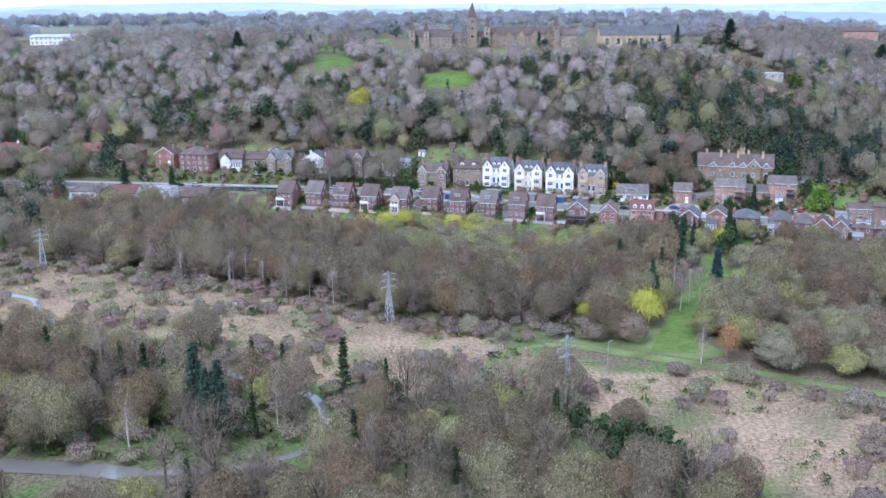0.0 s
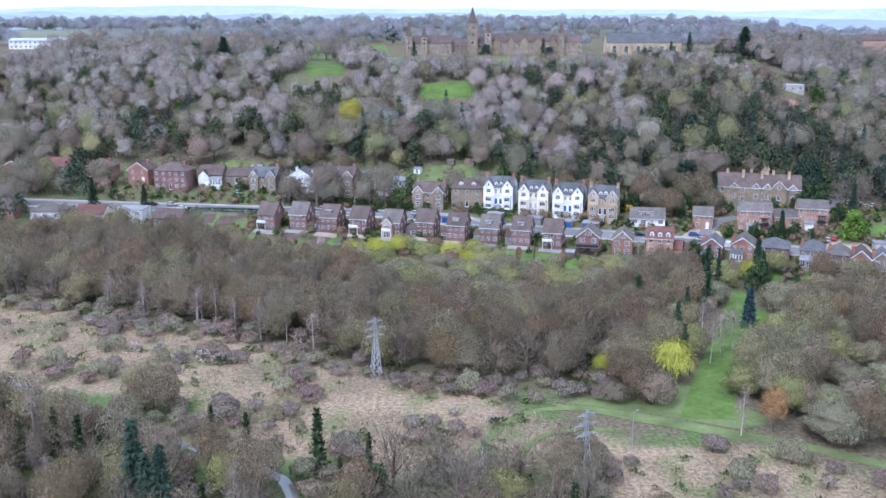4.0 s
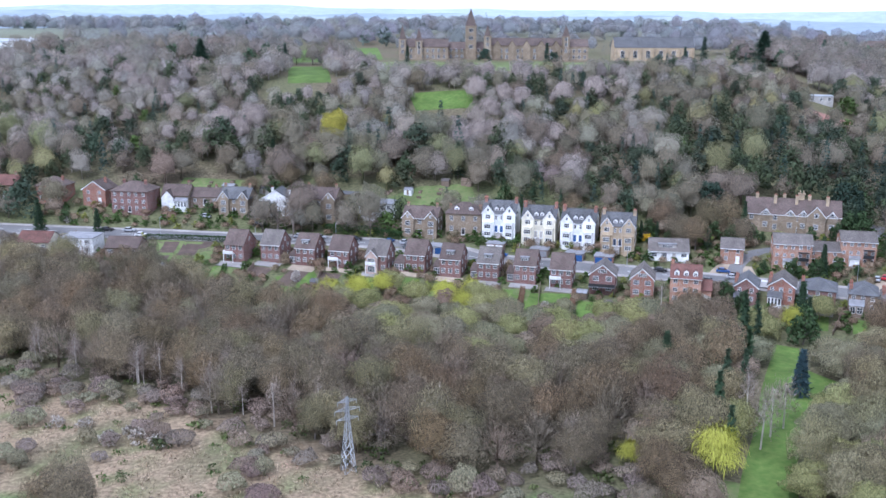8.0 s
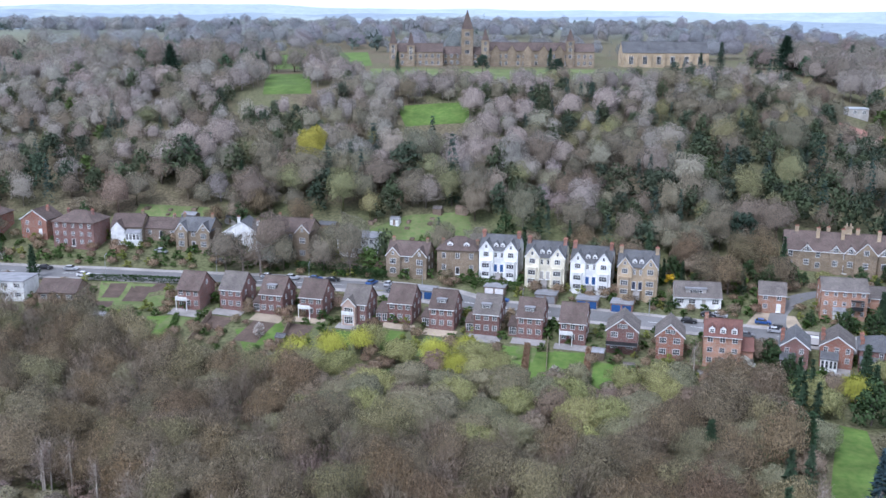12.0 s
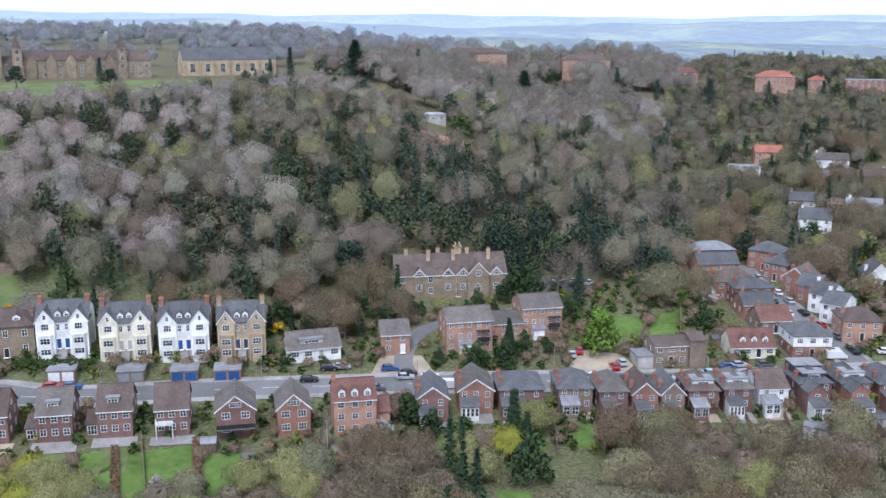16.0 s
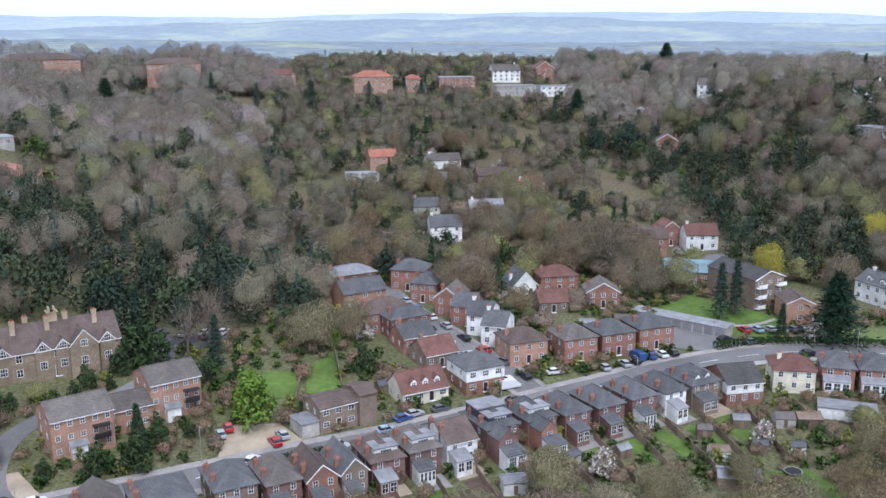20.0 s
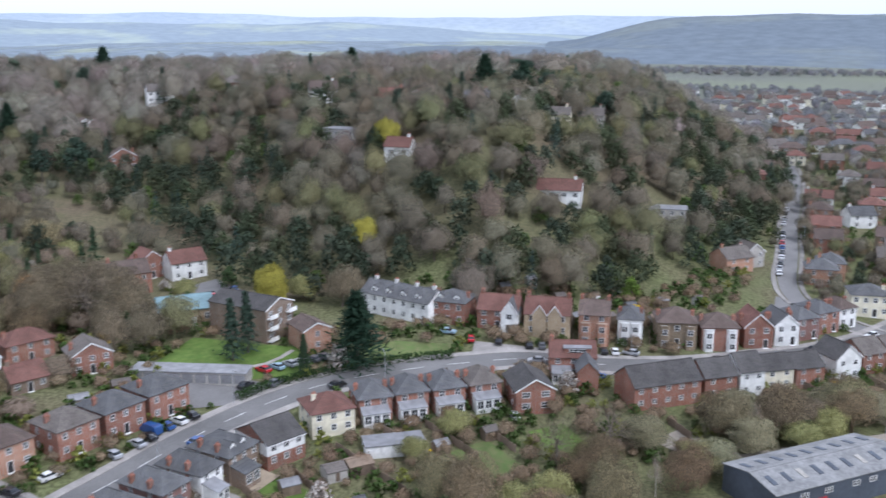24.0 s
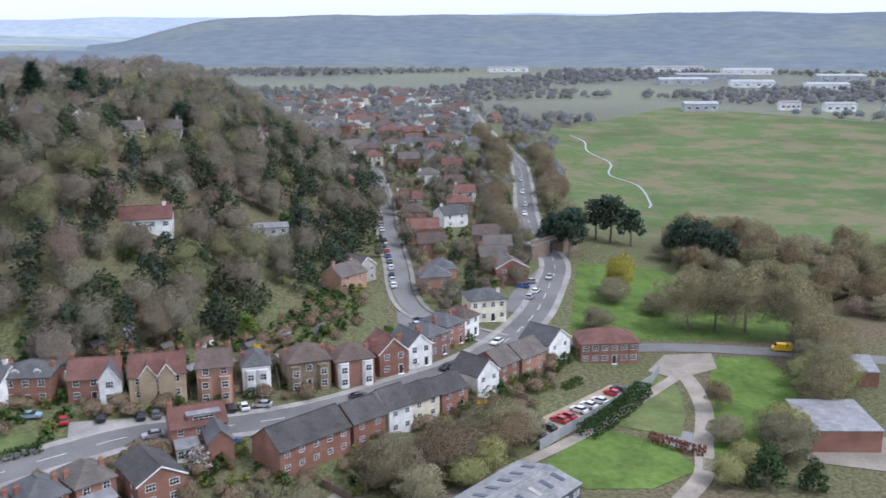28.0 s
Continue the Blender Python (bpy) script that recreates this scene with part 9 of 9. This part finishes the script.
joined("undergrowth", "many garden shrubs and bushes of mixed colours", [q for q in REST if KINDS[q[0]][2] == "shrub"], 71)
joined("thicket", "bare twiggy trees crowding the valley floor", [q for q in REST if KINDS[q[0]][2] != "shrub"], 72)

# bare tints lightened to carry the haze over the upper hillside
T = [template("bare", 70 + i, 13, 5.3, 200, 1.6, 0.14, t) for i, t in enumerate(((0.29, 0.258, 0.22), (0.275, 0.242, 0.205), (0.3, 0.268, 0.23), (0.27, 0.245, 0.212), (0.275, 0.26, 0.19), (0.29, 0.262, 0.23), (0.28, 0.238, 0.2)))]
T += [template("leaf", 80, 13, 5.0, 480, 0.95, 0.5, (0.08, 0.1, 0.055)), template("leaf", 81, 14, 5.2, 480, 0.95, 0.5, (0.07, 0.092, 0.06)), template("cone", 82, 16, 3.8, 260, 0, 0, (0.055, 0.085, 0.068)), template("bare", 83, 13, 5.2, 140, 1.0, 0.14, (0.36, 0.32, 0.29)), template("bare", 84, 13, 5, 140, 1.0, 0.16, (0.27, 0.25, 0.125)), template("leaf", 85, 9, 4.2, 240, 1.2, 0.5, (0.1, 0.15, 0.045))]
weights = np.array([22, 18, 20, 16, 8, 9, 8, 4, 3, 2, 1.0, 0.8, 1.5])
weights = weights / weights.sum()


# deeper bare tints for nearer slopes, without the haze lightening
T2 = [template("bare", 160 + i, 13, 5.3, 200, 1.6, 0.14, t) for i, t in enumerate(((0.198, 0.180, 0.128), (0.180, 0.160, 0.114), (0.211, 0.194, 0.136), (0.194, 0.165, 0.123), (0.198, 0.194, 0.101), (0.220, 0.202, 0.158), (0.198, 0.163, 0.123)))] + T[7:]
wts2 = weights * np.array([1, 1, 0.9, 1.1, 1.8, 0.6, 1, 5.0, 5.0, 2.6, 0.3, 2.5, 3.5])
wts2 = wts2 / wts2.sum()
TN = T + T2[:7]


def pick_wood(r, x, y):
    dark = float(waves(np.array([x]), np.array([y]), 55, 48)[0])
    if (dark > 0.68 and r.uniform() < 0.32) or (118 < x < 245 and y < 478 and r.uniform() < 0.8):
        return r.choice((7, 8, 9), p=(0.36, 0.36, 0.28))
    # the haze-lightened tints take over farther up the slope
    if r.uniform() < 1.0 - (y - 430) / 140 + (0.6 if x > 95 else 0):
        k = r.choice(len(T), p=wts2)
        return k if k >= 7 else 13 + k
    return r.choice(len(T), p=weights)


xs, ys = scatter(-330, 420, 405, 760, 7.4, 101)
n_ = seg_side(xs, ys, NORTH_FOOT)
ok = (n_ > 4) & free(xs, ys, 0.0) & ~inside(xs, ys, BACKGARDENS) & (waves(xs, ys, 33, 90) < np.where(ys > 580, 0.66, 1.1)) & (np.abs(xs - 40) < 0.5 * ys + 60)
upper = (ys > 480) & (xs < 190)
ok &= ~upper
ok &= ~((ys > 548) & (xs > -30) & (xs < 175) & (ys < 730)) & ~((ys > 512) & (ys < 545) & (xs > -76) & (xs < -38)) & ~((ys > 486) & (ys < 520) & (xs > -12) & (xs < 20))
back = ys > 590
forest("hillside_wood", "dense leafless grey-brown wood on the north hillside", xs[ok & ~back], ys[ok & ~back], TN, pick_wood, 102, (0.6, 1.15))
xb, yb = xs[ok & back], ys[ok & back]
xs, ys = scatter(-330, 190, 480, 600, 6.4, 201)
ok = free(xs, ys, 0.0) & (np.abs(xs - 40) < 0.5 * ys + 60) & ~((ys > np.where(xs > 105, 572, 545)) & (xs > -30) & (xs < 165)) & ~((ys > 512) & (ys < 545) & (xs > -76) & (xs < -38)) & ~((ys > 486) & (ys < 506) & (xs > -12) & (xs < 20)) & (waves(xs, ys, 33, 90) < np.where(ys > 560, 0.7, 1.1))
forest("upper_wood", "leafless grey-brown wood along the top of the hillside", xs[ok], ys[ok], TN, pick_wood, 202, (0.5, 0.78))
xs, ys = scatter(-330, 200, 600, 720, 13, 203)
ok = free(xs, ys, 0.0) & (np.abs(xs - 40) < 0.5 * ys + 60) & ~((xs > -45) & (xs < 185)) & (waves(xs, ys, 33, 90) < 0.66)
xb, yb = np.concatenate([xb, xs[ok]]), np.concatenate([yb, ys[ok]])
xs, ys = scatter(285, 640, 130, 640, 7.8, 103)
e_ = seg_side(xs, ys, EAST_HILL)
ok = ((e_ > np.where(xs < 345, 4, 0)) | ((e_ > -28) & (xs > 303) & (ys > 286) & (ys < 345))) & free(xs, ys, -1.5) & (xs + 0.4 * ys < 660)


def pick_hill(r, x, y):
    """More ivy and evergreens low on the slope."""
    e = float(seg_side(np.array([x]), np.array([y]), EAST_HILL)[0])
    if r.uniform() < 0.55 - e / 150:
        return r.choice((7, 8, 9, 12), p=(0.42, 0.42, 0.1, 0.06))
    return r.choice(len(T), p=wts2)


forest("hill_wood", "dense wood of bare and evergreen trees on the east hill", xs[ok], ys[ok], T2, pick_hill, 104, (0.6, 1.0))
xs, ys = scatter(400, 760, 130, 640, 11.5, 121)
e_ = seg_side(xs, ys, EAST_HILL)
ok = (e_ > 0) & free(xs, ys, 0.0) & (xs + 0.4 * ys >= 660)
TH = [template("bare", 140 + i, 13, 6.0, 110, 1.6, 0.2, t, grid=(7, 4)) for i, t in enumerate(((0.245, 0.22, 0.18), (0.225, 0.196, 0.16), (0.255, 0.23, 0.19)))] + [template("leaf", 145, 12, 5, 150, 1.5, 0.5, (0.065, 0.1, 0.06))]
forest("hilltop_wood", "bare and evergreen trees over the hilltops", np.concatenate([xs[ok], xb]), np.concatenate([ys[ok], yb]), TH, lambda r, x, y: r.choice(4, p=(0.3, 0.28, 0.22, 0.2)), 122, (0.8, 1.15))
xs, ys = scatter(225, 640, 340, 760, 8.4, 111)
n_, e_ = seg_side(xs, ys, NORTH_FOOT), seg_side(xs, ys, EAST_HILL)
ok = (n_ < 10) & (e_ < 0) & ((ys > 400) | (xs > 345)) & free(xs, ys, -0.5) & (waves(xs, ys, 34, 50) < np.where(ys < 510, 0.7, 1.0))
forest("combe_wood", "mixed trees filling the side valley between gardens", xs[ok], ys[ok], T2, lambda r, x, y: r.choice(len(T), p=wts2), 112, (0.45, 0.8))
xs, ys = scatter(-420, -150, 150, 420, 9, 105)
ok = free(xs, ys, 1.0) & ~inside(xs, ys, MARSH) & (waves(xs, ys, 35, 80) < 0.7) & (np.abs(xs) < 0.5 * ys + 40)
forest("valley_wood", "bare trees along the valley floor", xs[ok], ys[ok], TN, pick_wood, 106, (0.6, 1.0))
xs, ys = scatter(335, 700, 20, 175, 7.4, 115)
ok = free(xs, ys, -1.0) & (np.abs(seg_side(xs, ys, MAIN_ROAD)) > 8) & (seg_side(xs, ys, MAIN_ROAD) * np.sign(seg_side(np.array([450.0]), np.array([125.0]), MAIN_ROAD)) > 8) & (waves(xs, ys, 36, 40) < 0.75)
forest("roadside_wood", "garden trees among the houses by the long road", xs[ok], ys[ok], T2, lambda r, x, y: r.choice(len(T), p=wts2), 116, (0.3, 0.62))
# blue-grey haze mixed into the tints of the farthest trees, evergreens too
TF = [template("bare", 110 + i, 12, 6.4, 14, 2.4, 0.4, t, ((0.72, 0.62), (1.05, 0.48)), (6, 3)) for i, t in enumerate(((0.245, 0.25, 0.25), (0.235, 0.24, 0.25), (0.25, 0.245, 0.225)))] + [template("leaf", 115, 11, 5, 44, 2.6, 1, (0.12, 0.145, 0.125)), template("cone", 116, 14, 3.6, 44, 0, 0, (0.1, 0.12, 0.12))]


def pick_far(r, x, y):
    return r.choice(5, p=(0.34, 0.28, 0.22, 0.1, 0.06))


xs, ys = scatter(-900, 1500, 200, 1700, 23, 107)
d_ = np.hypot(xs - 150, ys - 300)
ok = ~((xs > -330) & (xs < 640) & (ys < 750)) & (d_ < 1600) & (ys > 130) & (waves(xs, ys, 37, 260) < 0.66) & free(xs, ys, 1) & (np.abs(xs - 40) < 0.5 * ys + 700 * (xs > 0))
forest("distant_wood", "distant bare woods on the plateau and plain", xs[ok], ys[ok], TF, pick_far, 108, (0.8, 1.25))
xs, ys = scatter(480, 1660, -1100, 700, 14, 109)
d_ = np.hypot(xs - 150, ys - 300)
ok = (d_ < 1500) & ~inside(xs, ys, MEADOW) & ((waves(xs, ys, 39, 240) < 0.45) | ((xs < 1200) & (ys > -60 - (xs - 600) * 0.1) & (waves(xs, ys, 139, 60) < 0.55))) & ~((xs < 640) & (ys > 100)) & free(xs, ys, 2)
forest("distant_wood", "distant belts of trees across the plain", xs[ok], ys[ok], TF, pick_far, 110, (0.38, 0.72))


# reed tufts, scrub and bramble of the marsh
TM = [template("bare", 120 + i, 1.5, 1.9, 30, 0.8, 0.1, t, ()) for i, t in enumerate(((0.42, 0.32, 0.215), (0.36, 0.27, 0.19), (0.46, 0.37, 0.26)))]
TM += [template("bare", 124 + i, 3.4, 2.4, 110, 0.8, 0.07, t, ((0.95, 0.52),), (7, 4)) for i, t in enumerate(((0.25, 0.19, 0.155), (0.235, 0.195, 0.16), (0.26, 0.24, 0.15)))] + [template("leaf", 128, 0.9, 1.6, 30, 0.5, 0.5, (0.11, 0.17, 0.055)), template("leaf", 129, 2.6, 2.2, 90, 0.5, 0.5, (0.1, 0.125, 0.055))]
xs, ys = scatter(-145, 125, 105, 320, 2.9, 130, 0.5)
k_ = waves(xs, ys, 131, 30)
ok = inside(xs, ys, MARSH) & free(xs, ys, -1.0) & (k_ > 0.12)


def pick_marsh(r, x, y):
    q = float(waves(np.array([x]), np.array([y]), 132, 34)[0])
    if q > 0.62:
        return r.choice(8, p=(0.25, 0.28, 0.14, 0.1, 0.08, 0.04, 0.07, 0.04))
    return r.choice(8, p=(0.32, 0.26, 0.26, 0.02, 0.02, 0.02, 0.08, 0.02))


forest("marsh_scrub", "straw-coloured reed tufts, brown scrub and green clumps", xs[ok], ys[ok], TM, pick_marsh, 133, (0.6, 1.2))
# scrub under the trees and along the wood's edge
TB = [template("bare", 150 + i, 2.8, 2.3, 60, 0.7, 0.1, t, ((0.95, 0.52),), (7, 4)) for i, t in enumerate(((0.23, 0.18, 0.14), (0.22, 0.2, 0.13), (0.2, 0.165, 0.135)))] + [template("leaf", 155, 2.2, 1.8, 60, 0.6, 0.5, (0.085, 0.11, 0.04)), template("leaf", 156, 1.2, 1.8, 50, 0.6, 0.5, (0.13, 0.17, 0.06))]
xs, ys = scatter(-150, 110, 80, 385, 5.0, 136, 0.5)
edge = near_line(xs, ys, BELT[:12]) < 10
ok = (inside(xs, ys, BELT) | inside(xs, ys, NEARWOOD) | edge) & free(xs, ys, -1.0) & (np.abs(xs) < 0.5 * ys + 25)
forest("scrub", "brown and green scrub under the valley trees", xs[ok], ys[ok], TB, lambda r, x, y: r.choice(5, p=(0.3, 0.25, 0.2, 0.13, 0.12)), 137, (0.6, 1.3))
SLOPE = [(132, 412), (150, 417), (168, 424), (205, 446), (222, 424), (200, 400), (176, 392), (170, 412), (158, 420), (150, 410), (140, 398), (136, 402)]
xs, ys = scatter(130, 225, 390, 450, 6.5, 134)
ok = inside(xs, ys, SLOPE) & free(xs, ys, -2.0)
forest("slope_wood", "dark evergreen and bare trees on the slope behind the flats", xs[ok], ys[ok], T2, lambda r, x, y: r.choice((7, 8, 9, 0, 1, 2, 3), p=(0.28, 0.28, 0.14, 0.1, 0.1, 0.05, 0.05)), 135, (0.7, 1.05))

# ---- hedges and fences ----
DARKHEDGE, MIDHEDGE, OLIVEHEDGE = (0.045, 0.08, 0.028), (0.075, 0.12, 0.035), (0.2, 0.17, 0.08)
for line, w, h, tint in (([(-96, 403.5), (-80, 402.5), (-66, 400.5)], 1.4, 1.6, DARKHEDGE), ([(128, 347.5), (138, 346), (148, 341.5)], 1.6, 1.5, DARKHEDGE), ([(244, 309), (252, 303), (262, 290), (270, 276), (274, 266)], 1.6, 1.5, DARKHEDGE),
                         ([(-36, 412), (-20, 409), (-9, 404)], 2.6, 2.4, DARKHEDGE), ([(210, 327.5), (216, 324.5)], 1.2, 1.2, MIDHEDGE), ([(202, 331), (199, 337)], 1.0, 1.2, MIDHEDGE), ([(14, 402), (24, 398), (30, 396)], 2.4, 2.0, MIDHEDGE),
                         ([(28.5, 360), (25, 336)], 1.0, 1.4, (0.22, 0.14, 0.09)), ([(43.5, 357), (39.5, 337)], 1.0, 1.6, (0.24, 0.15, 0.1)), ([(-64, 379), (-63, 364)], 1.0, 1.2, MIDHEDGE), ([(300, 196), (312, 190), (322, 186)], 2.2, 1.6, MIDHEDGE), ([(258, 162), (266, 150), (276, 138)], 3.6, 2.6, DARKHEDGE),
                         ([(253, 150), (246, 146), (243, 143)], 1.8, 1.6, (0.2, 0.09, 0.06)), ([(-30, 436), (-24, 425)], 1.6, 2.2, OLIVEHEDGE), ([(280, 400), (292, 392), (300, 384)], 2.0, 2.4, DARKHEDGE), ([(308, 410), (320, 402)], 1.6, 1.8, DARKHEDGE), ([(283, 155), (286, 149)], 1.4, 1.4, MIDHEDGE), ([(66, 386), (72, 384)], 1.4, 1.4, DARKHEDGE)):
    hedge(line, w, h, tint)
for q in ((114, 336, 107, 324), (123, 333, 117, 322), (131, 330, 125, 317), (138, 327, 131, 312), (144.5, 324.5, 138, 311), (153, 321.5, 146, 309), (161, 318.5, 153, 305), (169, 315.5, 162, 302), (178, 312, 171, 298), (187, 308.5, 178, 294), (195, 305, 186, 290),
          (203, 301, 192, 284), (211, 297, 200, 282), (219, 290, 206, 276), (229, 284, 216, 268), (237, 276, 226, 262), (241, 268, 230, 256), (245, 259, 234, 249), (252, 218, 246, 214), (262, 207, 256, 201), (269, 195, 263, 190), (276, 186, 270, 181), (284, 170, 278, 166), (289, 161, 283, 157),
          (178, 374, 165, 358), (155, 362, 166, 372), (34, 363, 31, 341), (-55, 380, -57, 362), (-33, 376, -34, 358), (292, 250, 306, 252), (290, 238, 306, 238), (292, 219, 308, 218), (294, 207, 310, 208), (297, 263, 308, 266)):
    fence(*q)
for q in ((256, 173, 268, 153), (268, 153, 280, 134), (280, 134, 286, 128)):
    fence(*q, h=2.3, material=SHEET, label="grey palisade fence along the concrete track")

# railway bridge over the road
br = thing("railway_bridge", pose(392, 109, ground(392, 109), 0, 0, -60), "old brick railway bridge over the road bend", "bridge")
part("abutment", (lambda f: (f.box(-14, -3, -2, -4.6, 3, 5.2), f.data("abutment", BRICK_BROWN))[-1])(Form()), br)
part("abutment", (lambda f: (f.box(4.6, -3, -2, 14, 3, 5.2), f.data("abutment", BRICK_BROWN))[-1])(Form()), br)
part("deck", (lambda f: (f.box(-14.2, -2.9, 5.2, 14.2, 2.9, 5.9), f.data("deck", STEEL))[-1])(Form()), br)
for sy in (-3.0, 2.7):
    part("parapet", (lambda f: (f.box(-14.2, sy, 5.9, 14.2, sy + 0.3, 7.0), f.data("parapet", BRICK_BROWN))[-1])(Form()), br)


# beds and frames on the plots behind the villas
rp = random.Random(77)
for cx, cy, n, span_x in ((-3, 438, 12, 15), (-83, 446, 10, 11), (306, 246, 8, 4), (309, 224, 8, 4)):
    for k in range(n):
        x, y = cx + rp.uniform(-span_x, span_x), cy + rp.uniform(-7, 7) * (3 if span_x < 5 else 1)
        w, d = rp.uniform(1.0, 1.8), rp.uniform(2.2, 4.0)
        z = ground(x, y)
        if not clear(x, y, -3.0):
            continue
        bed = thing("raised_bed", pose(x, y, z, 0, 0, rp.uniform(-20, 0)), "timber-edged raised bed of dark soil", "garden bed", "raised beds on the plots")
        part("edging", kept(("bededge", round(w, 1), round(d, 1)), lambda: (lambda f: (f.box(-w / 2, -d / 2, -0.6, w / 2, -d / 2 + 0.08, 0.35), f.box(-w / 2, d / 2 - 0.08, -0.6, w / 2, d / 2, 0.35), f.box(-w / 2, -d / 2, -0.6, -w / 2 + 0.08, d / 2, 0.35), f.box(w / 2 - 0.08, -d / 2, -0.6, w / 2, d / 2, 0.35), f.data("edging", WOOD))[-1])(Form())), bed)
        part("soil", kept(("bedsoil", round(w, 1), round(d, 1)), lambda: (lambda f: (f.box(-w / 2 + 0.08, -d / 2 + 0.08, -0.6, w / 2 - 0.08, d / 2 - 0.08, 0.27), f.data("soil", SOIL))[-1])(Form())), bed)


# trampolines on the lawns
def trampoline(x, y, r_=1.7):
    t = thing("trampoline", pose(x, y, ground(x, y) + 0.1), "round black garden trampoline on a lawn", "trampoline", "garden trampolines")
    ring = [(math.cos(i * math.pi / 8), math.sin(i * math.pi / 8)) for i in range(16)]
    f = Form()
    for (ax, ay), (bx, by) in zip(ring, ring[1:] + ring[:1]):
        f.tube((ax * r_, ay * r_, 0.75), (bx * r_, by * r_, 0.75), 0.06, 0.06, 5)
    part("rim", f.data("rim", STEEL), t)
    f = Form()
    f.slab([(ax * r_ * 0.93, ay * r_ * 0.93, 0.76) for ax, ay in ring], 0.03)
    part("mat", f.data("mat", TYRE), t)
    for i in range(4):
        a, b = ring[i * 4]
        f = Form()
        f.tube((a * r_, b * r_, -0.05), (a * r_, b * r_, 0.75), 0.04, 0.04, 5)
        part("leg", f.data("leg", STEEL), t)


for x, y in ((22.5, 347), (84, 408), (152, 371), (201, 273)):
    trampoline(x, y)
